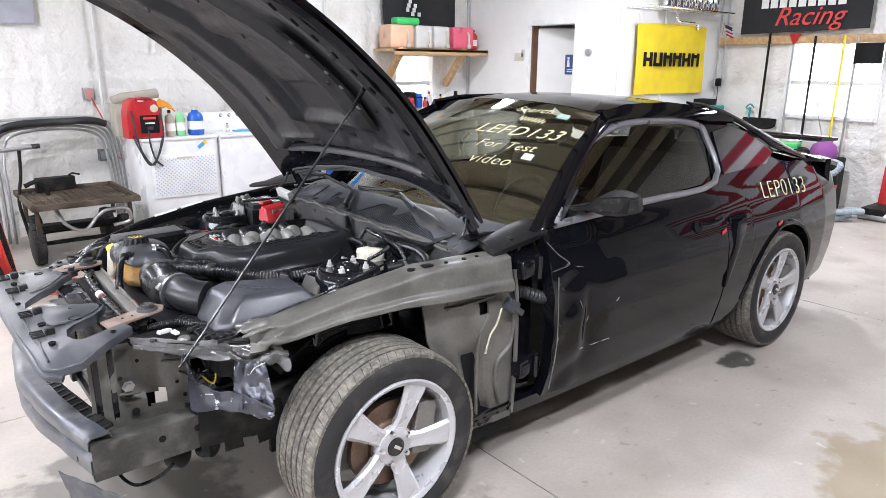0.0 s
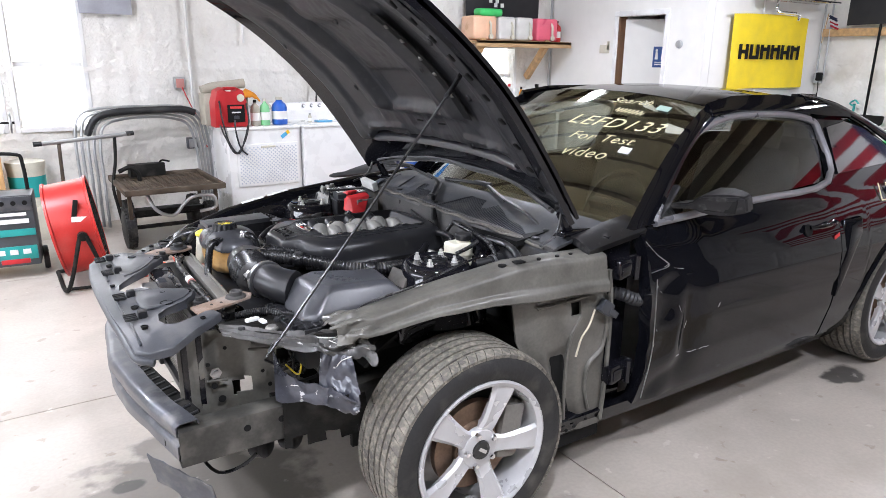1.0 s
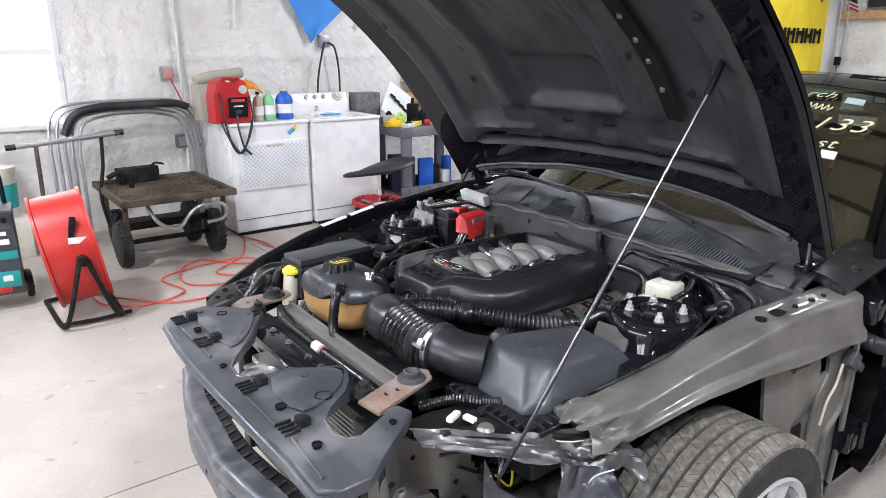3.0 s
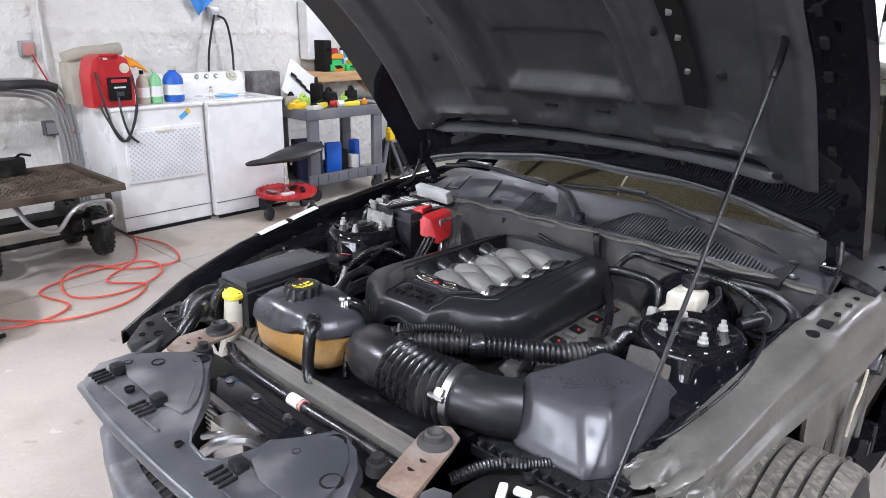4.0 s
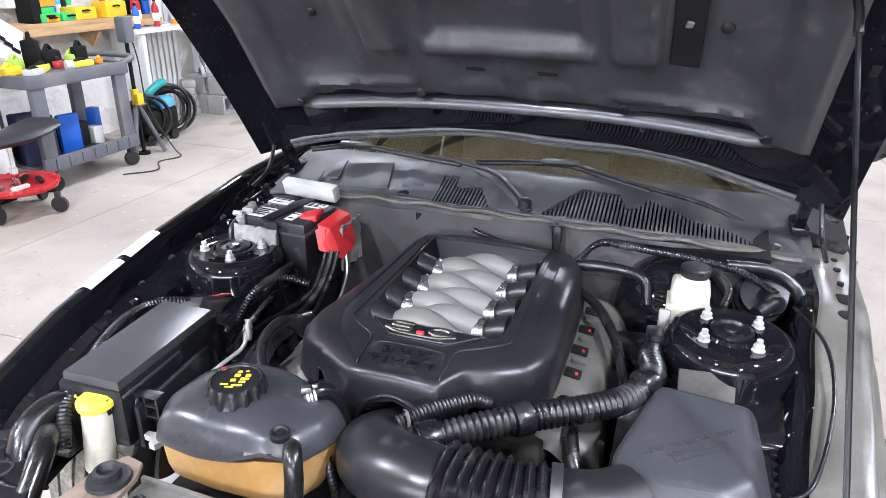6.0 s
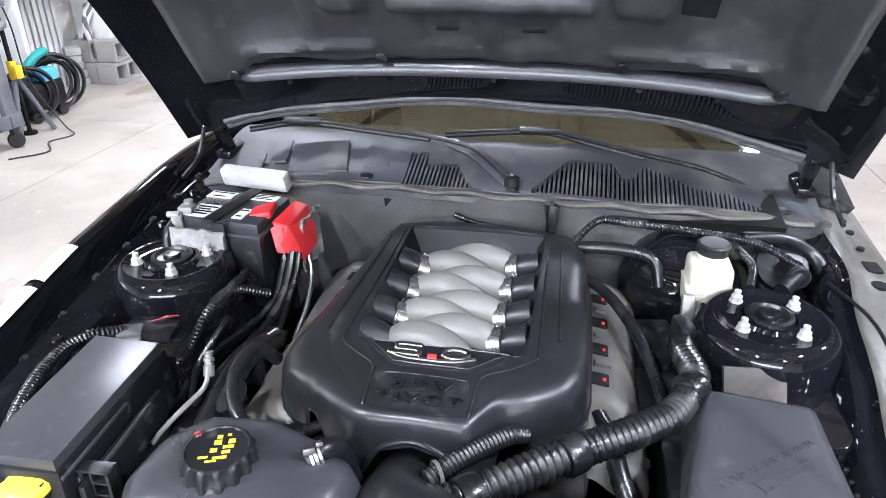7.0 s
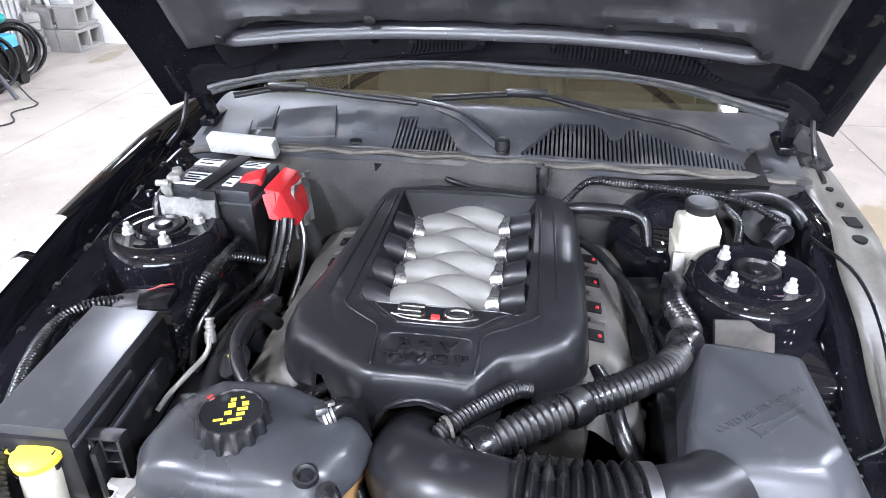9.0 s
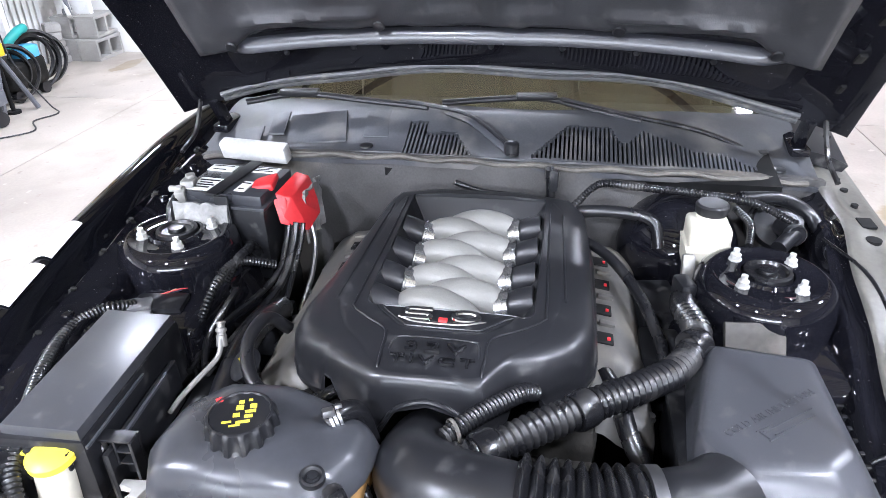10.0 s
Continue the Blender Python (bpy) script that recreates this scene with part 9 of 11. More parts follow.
bottle("detergent_bottle", 1.155, 4.05, 0.934, 0.075, 0.26, BLUE, "blue plastic jug with a white cap on the dryer", 0.4, WHITE_PLASTIC)
bm = B()
tube(bm, [(0.50, 4.35, 1.25), (0.62, 4.35, 1.285), (0.78, 4.36, 1.30), (0.92, 4.38, 1.315)], 0.045, 12, 5)
solo("rolled_cloth", bm, BEIGE, "rolled beige drop cloth lying behind the red starter", "cloth")
bm = B()
box(bm, (0.70, 4.33, 1.08), (0.42, 0.22, 0.30), bevel=0.02)
solo("carton", bm, BEIGE, "worn carton standing behind the red starter on the dryer", "box")
bm = B()
sheet(bm, lambda u, v: (0.83 + 0.16 * u, 4.10 + 0.12 * v, 1.255 + 0.03 * noise.noise(Vector((u * 4, v * 4, 1))) - 0.12 * max(0, u - 0.6) - 0.05 * (1 - v)), 14, 10, 0.01)
solo("orange_rag", bm, ORANGE, "crumpled orange rag draped on the carton", "rag")
bm = B()
box(bm, (1.64, 4.12, 0.940), (0.16, 0.10, 0.014), (0, 0, 8), 0.005)
solo("blue_cloth", bm, LIGHT_BLUE, "folded light blue cloth on the washing machine", "cloth")
bottle("small_bottle", 1.48, 4.08, 0.934, 0.018, 0.09, WHITE_PLASTIC, "small white bottle on the washing machine", 0.5, GREY_CART)

# flatbed cart
cart = thing("yard_cart", "brown steel mesh yard cart on knobbly wheels", "cart")
bm = B()
box(bm, (-0.03, 3.66, 0.525), (0.74, 0.86, 0.006))
part("deck", bm, BROWN_STEEL, cart, "brown expanded-metal deck")
bm = B()
for i in range(26):
    for j in range(30):
        box(bm, (-0.39 + 0.028 * (i + 0.5) + (0.007 if j % 2 else -0.007), 3.24 + 0.0285 * (j + 0.5), 0.530), (0.024, 0.004, 0.004), (0, 0, 45 if (i + j) % 2 else -45))
tagged(part("mesh_weave", bm, BROWN_STEEL, cart), kind="stuff")
for (c, s_) in (((-0.03, 3.23, 0.53), (0.78, 0.03, 0.045)), ((-0.03, 4.09, 0.53), (0.78, 0.03, 0.045)), ((-0.405, 3.66, 0.53), (0.03, 0.88, 0.045)), ((0.345, 3.66, 0.53), (0.03, 0.88, 0.045))):
    bm = B()
    box(bm, c, s_, bevel=0.004)
    part("edge_rail", bm, BROWN_STEEL, cart)
for x in (-0.37, 0.31):
    for y in (3.38, 3.95):
        bm = B()
        box(bm, (x, y, 0.40), (0.03, 0.03, 0.22), bevel=0.003)
        part("leg", bm, BROWN_STEEL, cart)
bm = B()
cyl(bm, (-0.40, 3.62, 0.165), (0.36, 3.62, 0.165), 0.018, n=10)
box(bm, (-0.03, 3.66, 0.28), (0.66, 0.05, 0.04), bevel=0.004)
box(bm, (-0.03, 3.95, 0.22), (0.60, 0.3, 0.03), bevel=0.004)
part("axle", bm, DARK, cart)
bm = B()
tube(bm, [(-0.25, 3.30, 0.50), (-0.20, 3.22, 0.38), (-0.08, 3.20, 0.33), (0.02, 3.22, 0.42), (0.10, 3.20, 0.47), (0.24, 3.20, 0.46), (0.26, 3.22, 0.36), (0.14, 3.25, 0.33)], 0.014, 8, 6)
part("steering_link", bm, STEEL, cart, "bent grey steering linkage")


def cart_wheel(x, y, r=0.165, w=0.085):
    wl = new("wheel")
    wl.parent = cart
    bm = B()
    lathe(bm, [(r * 0.45, -w / 2), (r * 0.8, -w / 2), (r * 0.96, -w * 0.36), (r, 0), (r * 0.96, w * 0.36), (r * 0.8, w / 2), (r * 0.45, w / 2)], (x, y, r), (1, 0, 0), 32)
    part("tyre", bm, TYRE, wl)
    bm = B()
    for k in range(26):
        for q in (-0.026, 0.0, 0.026):
            a = 2 * math.pi * (k + (0.5 if q == 0 else 0)) / 26
            rr = r * (0.99 if q == 0 else 0.965)
            box(bm, (x + q, y + rr * math.sin(a), r + rr * math.cos(a)), (0.02, 0.02, 0.014), Matrix.Rotation(-a, 4, "X"))
    tagged(part("knobby_tread", bm, TYRE, wl), kind="stuff")
    bm = B()
    lathe(bm, [(r * 0.46, -w * 0.3), (r * 0.46, w * 0.3), (0.02, w * 0.35)], (x, y, r), (1, 0, 0), 20)
    part("hub", bm, BROWN_STEEL, wl)


for x, y in ((-0.36, 3.62), (0.31, 3.62), (-0.30, 4.02), (0.26, 4.02)):
    cart_wheel(x, y)
bm = B()
box(bm, (-0.11, 4.02, 0.59), (0.30, 0.10, 0.11), (0, 0, 5), 0.008)
tube(bm, [(0.0, 4.02, 0.645), (0.02, 3.98, 0.67), (0.08, 3.98, 0.655)], 0.008, 8)
solo("steel_box", bm, DARK, "dark steel battery box lying on the cart", "box")
# pull handle of the cart: T-bar
th = thing("pull_handle", "weathered pipe T-handle standing beside the cart", "handle")
bm = B()
tube(bm, [(-0.80, 3.75, 0.01), (-0.79, 3.78, 0.5), (-0.78, 3.82, 0.90)], 0.014, 8)
part("post", bm, BROWN_STEEL, th)
bm = B()
tube(bm, [(-0.93, 3.80, 0.885), (-0.6, 3.83, 0.905), (-0.24, 3.86, 0.93)], 0.017, 8)
part("bar", bm, PVC, th)
for x in (-0.93, -0.24):
    bm = B()
    cyl(bm, (x - 0.03, 3.80 + (0.06 if x > -0.5 else 0), 0.885 + (0.045 if x > -0.5 else 0)), (x + 0.03, 3.80 + (0.066 if x > -0.5 else 0), 0.888 + (0.045 if x > -0.5 else 0)), 0.02, n=10)
    part("grip", bm, RUBBER, th)
bm = B()
tube(bm, [(-0.36, 3.86, 0.92), (-0.38, 3.84, 0.7), (-0.42, 3.82, 0.5), (-0.40, 3.80, 0.3), (-0.36, 3.80, 0.01)], 0.013, 8)
tube(bm, [(-0.37, 3.80, 0.62), (-0.28, 3.80, 0.65), (-0.22, 3.80, 0.6), (-0.21, 3.80, 0.52)], 0.018, 8)
solo("bent_bar", bm, DARK, "bent dark steel bar leaning beside the cart", "bar")
# bent conduits against the wall
for k in range(5):
    o = 0.045 * k
    bm = B()
    x0, x1, zt, y = -0.60 + o, 0.56 - o * 0.8, 1.10 - o * 0.5, 4.50 - 0.03 * k
    tube(bm, [(x0, y, 0.02), (x0, y, 0.5), (x0, y, zt - 0.25), (x0 + 0.05, y, zt - 0.06), (x0 + 0.22, y, zt), (0, y, zt + 0.01), (x1 - 0.24, y, zt), (x1 - 0.06, y, zt - 0.07), (x1, y, zt - 0.28), (x1 + 0.02, y, 0.5), (x1 + 0.04, y, 0.02)], 0.013, 8, 6)
    solo("bent_conduit", bm, PVC, "galvanised conduit bent to a hoop leaning on the wall", "conduit", "bent conduits")
bm = B()
tube(bm, [(-0.52, 4.33, 0.88), (-0.44, 4.33, 1.02), (-0.28, 4.33, 1.075), (0.0, 4.33, 1.085), (0.3, 4.33, 1.085), (0.42, 4.33, 1.05)], 0.032, 10, 6)
solo("foam_sleeve", bm, RUBBER, "dark grey foam sleeve over the bent conduits", "sleeve")
# wall sockets and conduits
for nm, x, z, h in (("wall_socket", 0.39, 1.31, 0.5), ("wall_socket", 0.46, 0.72, 0.4), ("wall_socket", 1.92, 1.585, 0)):
    w = thing(nm, "grey metal wall socket on the foam wall", "socket", "wall sockets")
    bm = B()
    box(bm, (x, YB - 0.035, z), (0.10, 0.07, 0.11), bevel=0.006)
    part("box", bm, GREY_CART if z < 1 else PVC, w)
    bm = B()
    box(bm, (x, YB - 0.073, z), (0.075, 0.01, 0.085), bevel=0.003)
    part("plate", bm, mat("pale_red_plate", (0.55, 0.25, 0.22), 0.5) if x == 0.39 else PVC, w)
    if x == 0.39:
        bm = B()
        tube(bm, [(0.40, YB - 0.09, 1.27), (0.46, YB - 0.12, 1.1), (0.52, YB - 0.14, 0.95), (0.54, 4.45, 0.7)], 0.006, 6)
        part("lead", bm, RED_PLASTIC, w, "thin red lead hanging down")
bm = B()
cyl(bm, (0.50, YB - 0.05, 0.0), (0.50, YB - 0.05, ZC), 0.014, n=10)
structure("conduit", bm, PAINTED_CONDUIT, "painted conduit up the wall")
for x in (1.05, 2.30, 3.0):
    bm = B()
    cyl(bm, (x, YB - 0.04, 1.7), (x, YB - 0.04, ZC), 0.012, n=10)
    structure("conduit", bm, PAINTED_CONDUIT, "painted conduit up the wall")
bm = B()
tube(bm, [(1.905, YB - 0.08, 1.57), (1.86, YB - 0.12, 1.50), (1.80, YB - 0.12, 1.25), (1.78, YB - 0.12, 1.0)], 0.010, 8)
tube(bm, [(1.935, YB - 0.08, 1.57), (1.99, YB - 0.12, 1.52), (2.03, YB - 0.12, 1.30), (2.03, YB - 0.12, 1.0)], 0.010, 8)
solo("appliance_cord", bm, RUBBER, "two black appliance cords hanging from the socket", "cord")
# pennants
bm = B()
sheet(bm, lambda u, v: (1.50 + 0.83 * u * (1 - v) + 0.27 * v, YB - 0.06 - 0.015 * math.sin(6 * u), 2.05 - 0.48 * v), 14, 10, 0.004)
solo("blue_banner", bm, BLUE_CLOTH, "blue pennant hanging point down on the wall", "banner")
bm = B()
sheet(bm, lambda u, v: (-0.42 + 0.44 * u, YB - 0.06 - 0.01 * math.sin(9 * u), 2.45 - 0.52 * v), 14, 8, 0.004)
solo("grey_banner", bm, mat("grey_cloth", (0.36, 0.37, 0.41), 0.8), "plain grey cloth banner on the wall", "banner")

# drum fan
fan = thing("drum_fan", "red barrel fan on a black tube stand", "fan")
AX = Vector((1.0, -0.12, 0.16)).normalized()
fc = Vector((-0.80, 2.88, 0.40))
bm = B()
lathe(bm, [(0.315, -0.14), (0.335, -0.14), (0.335, -0.125), (0.322, -0.12), (0.322, 0.12), (0.335, 0.125), (0.335, 0.14), (0.315, 0.14), (0.305, 0.12), (0.305, -0.12), (0.315, -0.14)], fc, AX, 48, False)
part("drum", bm, RED_PAINT, fan, "red steel drum")
for e in (-0.135, 0.135):
    bm = B()
    u_, w_ = frame_of(AX)
    for r in np.linspace(0.05, 0.30, 7):
        lathe(bm, [(r - 0.003, 0), (r, 0.003), (r + 0.003, 0), (r, -0.003)], fc + AX * e, AX, 28, False)
    for k in range(8):
        a = 2 * math.pi * k / 8
        cyl(bm, fc + AX * e, fc + AX * e + 0.31 * (math.cos(a) * u_ + math.sin(a) * w_), 0.004, n=6)
    part("guard", bm, DARK, fan)
bm = B()
lathe(bm, [(0.06, -0.1), (0.07, 0), (0.06, 0.1)], fc, AX, 20)
part("motor", bm, DARK, fan)
for k in range(3):
    bm = B()
    a = 2 * math.pi * k / 3
    u_, w_ = frame_of(AX)
    d1 = math.cos(a) * u_ + math.sin(a) * w_
    d2 = math.cos(a + 0.7) * u_ + math.sin(a + 0.7) * w_
    sheet(bm, lambda p, q: fc + AX * (0.06 * (q - 0.5)) + (0.06 + 0.22 * p) * (d1 * (1 - q) + d2 * q).normalized(), 6, 6, 0.004)
    part("blade", bm, STEEL, fan)
pv = Vector((-0.80, 2.54, 0.40))
bm = B()
cyl(bm, pv + Vector((0, 0.02, 0)), pv + Vector((0, -0.03, 0)), 0.03, n=14)
tube(bm, [pv + Vector((-0.02, -0.02, 0)), (-0.90, 2.54, 0.1), (-0.94, 2.60, 0.02), (-0.95, 3.1, 0.02)], 0.014, 8, 5)
tube(bm, [pv + Vector((0.02, -0.02, 0)), (-0.68, 2.54, 0.1), (-0.62, 2.62, 0.02), (-0.60, 3.1, 0.02)], 0.014, 8, 5)
tube(bm, [(-0.95, 3.1, 0.02), (-0.78, 3.12, 0.02), (-0.60, 3.1, 0.02)], 0.014, 8, 5)
tube(bm, [(-0.93, 2.62, 0.02), (-0.75, 2.60, 0.02), (-0.57, 2.62, 0.02)], 0.012, 8, 5)
part("stand", bm, DARK, fan, "black tube stand")
bm = B()
box(bm, (-0.82, 2.60, 0.58), (0.03, 0.03, 0.12), (-10, 12, 0), 0.006)
part("slot_grip", bm, LETTER_SHADE_BLACK, fan)
bm = B()
box(bm, (-0.80, 2.572, 0.51), (0.10, 0.006, 0.035), (-6, 4, 0))
part("label", bm, TAPE, fan)

# battery charger on wheels
ch = thing("battery_charger", "black and teal wheeled battery charger with a tube handle", "charger")
bm = B()
box(bm, (-1.19, 3.28, 0.35), (0.33, 0.28, 0.52), (0, 0, -6), 0.015)
part("case", bm, mat("dark_grey_enamel", (0.06, 0.065, 0.07), 0.45), ch)
for (z, h, w_, m_, nm) in ((0.55, 0.10, 0.30, GREY_PLASTIC, "dial_panel"), (0.34, 0.05, 0.30, TEAL, "teal_band"), (0.19, 0.10, 0.29, TEAL, "teal_panel"), (0.13, 0.035, 0.18, RED_PLASTIC, "red_panel")):
    bm = B()
    box(bm, (-1.197, 3.138 - (0.003 if nm == "red_panel" else 0), z), (w_, 0.012, h), (0, 0, -6), 0.003)
    part(nm, bm, m_, ch)
for (x, z, w_, h) in ((-1.19, 0.475, 0.20, 0.022), (-1.21, 0.425, 0.26, 0.032), (-1.28, 0.20, 0.05, 0.035), (-1.20, 0.20, 0.05, 0.035), (-1.12, 0.20, 0.05, 0.035)):
    bm = B()
    box(bm, (x, 3.128 - 0.1 * (x + 1.19), z), (w_, 0.006, h), (0, 0, -6))
    part("print_bar", bm, LETTER_WHITE, ch)
for k in range(4):
    bm = B()
    lathe(bm, [(0.018, 0), (0.016, 0.012)], (-1.30 + 0.07 * k, 3.135 - 0.1 * (-0.11 + 0.07 * k), 0.555), (0, -1, 0), 14)
    part("knob", bm, LETTER_SHADE_BLACK, ch)
bm = B()
tube(bm, [(-1.34, 3.40, 0.45), (-1.34, 3.38, 0.80), (-1.30, 3.37, 0.87), (-1.10, 3.35, 0.87), (-1.06, 3.35, 0.80), (-1.05, 3.36, 0.45)], 0.013, 8, 5)
part("handle", bm, LETTER_SHADE_BLACK, ch)
for x in (-1.375, -1.0):
    bm = B()
    lathe(bm, [(0.05, -0.018), (0.085, -0.018), (0.09, 0), (0.085, 0.018), (0.05, 0.018)], (x, 3.33, 0.09), (1, 0, 0), 24)
    part("wheel", bm, RUBBER, ch)
bm = B()
tube(bm, [(-1.34, 3.15, 0.62), (-1.37, 3.12, 0.55), (-1.36, 3.11, 0.42), (-1.33, 3.12, 0.5)], 0.009, 8)
part("cable", bm, RED_PLASTIC, ch, "red cable clamp")
# bench grinder on its plywood stand, bucket
pw = thing("grinder_stand", "plywood stand carrying the grinder", "stand")
bm = B()
box(bm, (-1.36, 4.30, 0.45), (0.34, 0.30, 0.90), bevel=0.004)
part("column", bm, PLYWOOD, pw)
gr = thing("bench_grinder", "grey bench grinder with a wire wheel on the stand", "grinder")
bm = B()
cyl(bm, (-1.50, 4.28, 1.02), (-1.22, 4.28, 1.02), 0.075, n=20)
box(bm, (-1.37, 4.28, 0.925), (0.2, 0.14, 0.05), bevel=0.01)
cyl(bm, (-1.52, 4.28, 1.02), (-1.50, 4.28, 1.02), 0.06, 0.075, 20)
part("motor", bm, GREY_CART if False else CAST, gr)
bm = B()
cyl(bm, (-1.22, 4.28, 1.02), (-1.05, 4.28, 1.02), 0.010, n=10)
part("arbor", bm, DARK, gr)
bm = B()
lathe(bm, [(0.02, -0.012), (0.085, -0.008), (0.088, 0), (0.085, 0.008), (0.02, 0.012)], (-1.08, 4.28, 1.02), (1, 0, 0), 30)
part("wire_wheel", bm, STEEL, gr)
bm = B()
box(bm, (-1.38, 4.20, 1.02), (0.1, 0.02, 0.05), bevel=0.004)
part("plate", bm, LETTER_SHADE_BLACK, gr)
bk = thing("bucket", "white plastic bucket with a dark green label", "bucket")
bm = B()
lathe(bm, [(0.13, 0.0), (0.145, 0.3), (0.155, 0.36), (0.155, 0.38), (0.14, 0.385)], (-1.02, 4.40, 0.30), (0, 0, 1), 28)
part("pail", bm, WHITE_PLASTIC, bk)
bm = B()
lathe(bm, [(0.1385, 0.08), (0.146, 0.26)], (-1.02, 4.40, 0.30), (0, 0, 1), 28, False)
part("label", bm, TEAL, bk)
bm = B()
box(bm, (-1.02, 4.42, 0.15), (0.36, 0.34, 0.30), bevel=0.01)
solo("crate", bm, WHITE_PLASTIC, "dusty white crate under the bucket", "crate")
for k in range(3):
    bm = B()
    box(bm, (-0.70 + 0.03 * k, 4.05 + 0.08 * k, 0.18), (0.14, 0.06, 0.36), (0, 3 * k - 3, 12), 0.006)
    solo("parts_bag", bm, CLEAR_JUG, "whitish plastic parts bag standing on the floor", "bag", "parts bags")

# creeper stool
st = thing("creeper_stool", "rolling stool with black saddle seat and red tool ring", "stool")
sx, sy = 1.82, 3.60
bm = B()
rings(bm, [[Vector((sx + x, sy - 0.10 * x + w_ * math.cos(a), z + h * math.sin(a))) for a in np.linspace(0, 2 * math.pi, 14, endpoint=False)] for x, w_, z, h in ((-0.34, 0.015, 0.455, 0.012), (-0.30, 0.035, 0.458, 0.022), (-0.18, 0.05, 0.462, 0.028), (-0.08, 0.09, 0.475, 0.04), (0.05, 0.15, 0.49, 0.05), (0.17, 0.17, 0.515, 0.045), (0.26, 0.16, 0.54, 0.035), (0.31, 0.10, 0.548, 0.02))])
part("seat", bm, RUBBER, st, "black padded saddle seat")
bm = B()
cyl(bm, (sx, sy, 0.17), (sx, sy, 0.46), 0.018, n=14)
cyl(bm, (sx, sy, 0.17), (sx, sy, 0.30), 0.026, n=14)
part("post", bm, CHROME, st)
bm = B()
lathe(bm, [(0.19, 0.165), (0.235, 0.165), (0.245, 0.185), (0.24, 0.205), (0.225, 0.205), (0.215, 0.18), (0.05, 0.175), (0.04, 0.185)], (sx, sy, 0), (0, 0, 1), 48, False)
ring = part("tool_ring", bm, RED_PLASTIC, st, "red plastic tool ring")
for k in range(30):
    a = 2 * math.pi * k / 30
    bm = B()
    box(bm, (sx + 0.24 * math.cos(a), sy + 0.24 * math.sin(a), 0.195), (0.018, 0.026, 0.03), (0, 0, math.degrees(a)), 0.004, 1)
    part("ring_lobe", bm, RED_PLASTIC, ring)
for a in (20, 110, 200, 290):
    ca, sa = math.cos(radians(a)), math.sin(radians(a))
    bm = B()
    box(bm, (sx + 0.12 * ca, sy + 0.12 * sa, 0.15), (0.24, 0.04, 0.02), (0, 0, a), 0.004)
    leg = part("leg", bm, DARK, st)
    bm = B()
    lathe(bm, [(0.03, -0.014), (0.052, -0.014), (0.055, 0), (0.052, 0.014), (0.03, 0.014)], (sx + 0.25 * ca, sy + 0.25 * sa, 0.055), (-sa, ca, 0), 22)
    box(bm, (sx + 0.245 * ca, sy + 0.245 * sa, 0.115), (0.03, 0.036, 0.05), (0, 0, a), 0.006)
    part("caster", bm, RUBBER, leg)
for k, (dx, dy, m_) in enumerate(((-0.06, -0.10, CLEAR_JUG), (0.10, 0.06, DARK), (0.12, -0.06, DARK), (-0.12, 0.04, STEEL))):
    bm = B()
    box(bm, (sx + dx, sy + dy, 0.195), (0.12, 0.035, 0.025), (0, 0, 30 * k), 0.008)
    solo("hand_tool", bm, m_, "small hand tool lying in the stool's ring", "tool", "tools on the stool")

# grey utility cart
uc = thing("utility_cart", "dark grey plastic two-shelf utility cart crowded with tools", "cart")
ux0, ux1, uy0, uy1 = 2.16, 3.02, 3.72, 4.22
bm = B()
box(bm, ((ux0 + ux1) / 2, (uy0 + uy1) / 2, 0.79), (ux1 - ux0, uy1 - uy0, 0.02), bevel=0.004)
for y in (uy0, uy1):
    box(bm, ((ux0 + ux1) / 2, y, 0.77), (ux1 - ux0 + 0.04, 0.03, 0.09), bevel=0.01)
for x in (ux0, ux1):
    box(bm, (x, (uy0 + uy1) / 2, 0.77), (0.03, uy1 - uy0, 0.09), bevel=0.01)
part("top_tray", bm, GREY_CART, uc)
bm = B()
tube(bm, [(ux1, uy0 + 0.02, 0.80), (ux1 + 0.12, uy0 + 0.03, 0.83), (ux1 + 0.16, (uy0 + uy1) / 2, 0.835), (ux1 + 0.12, uy1 - 0.03, 0.83), (ux1, uy1 - 0.02, 0.80)], 0.022, 10, 5)
part("push_handle", bm, GREY_CART, uc)
bm = B()
box(bm, ((ux0 + ux1) / 2, (uy0 + uy1) / 2, 0.17), (ux1 - ux0, uy1 - uy0, 0.02), bevel=0.004)
for y in (uy0, uy1):
    box(bm, ((ux0 + ux1) / 2, y, 0.20), (ux1 - ux0 + 0.04, 0.03, 0.10), bevel=0.01)
part("low_tray", bm, GREY_CART, uc)
for k in range(7):
    bm = B()
    box(bm, (ux0 + 0.08 + 0.115 * k, uy0 - 0.018, 0.20), (0.02, 0.012, 0.075), bevel=0.003)
    part("tray_rib", bm, GREY_CART, uc)
for x in (ux0 + 0.06, ux1 - 0.06):
    for y in (uy0 + 0.02, uy1 - 0.02):
        bm = B()
        box(bm, (x, y, 0.48), (0.11, 0.05, 0.56), bevel=0.015)
        part("post", bm, GREY_CART, uc)
        bm = B()
        lathe(bm, [(0.03, -0.016), (0.055, -0.016), (0.06, 0), (0.055, 0.016), (0.03, 0.016)], (x, y, 0.06), (0.4, 0.9, 0), 22)
        box(bm, (x, y, 0.125), (0.05, 0.04, 0.05), bevel=0.006)
        part("caster", bm, RUBBER, uc)
rng = random.Random(5)
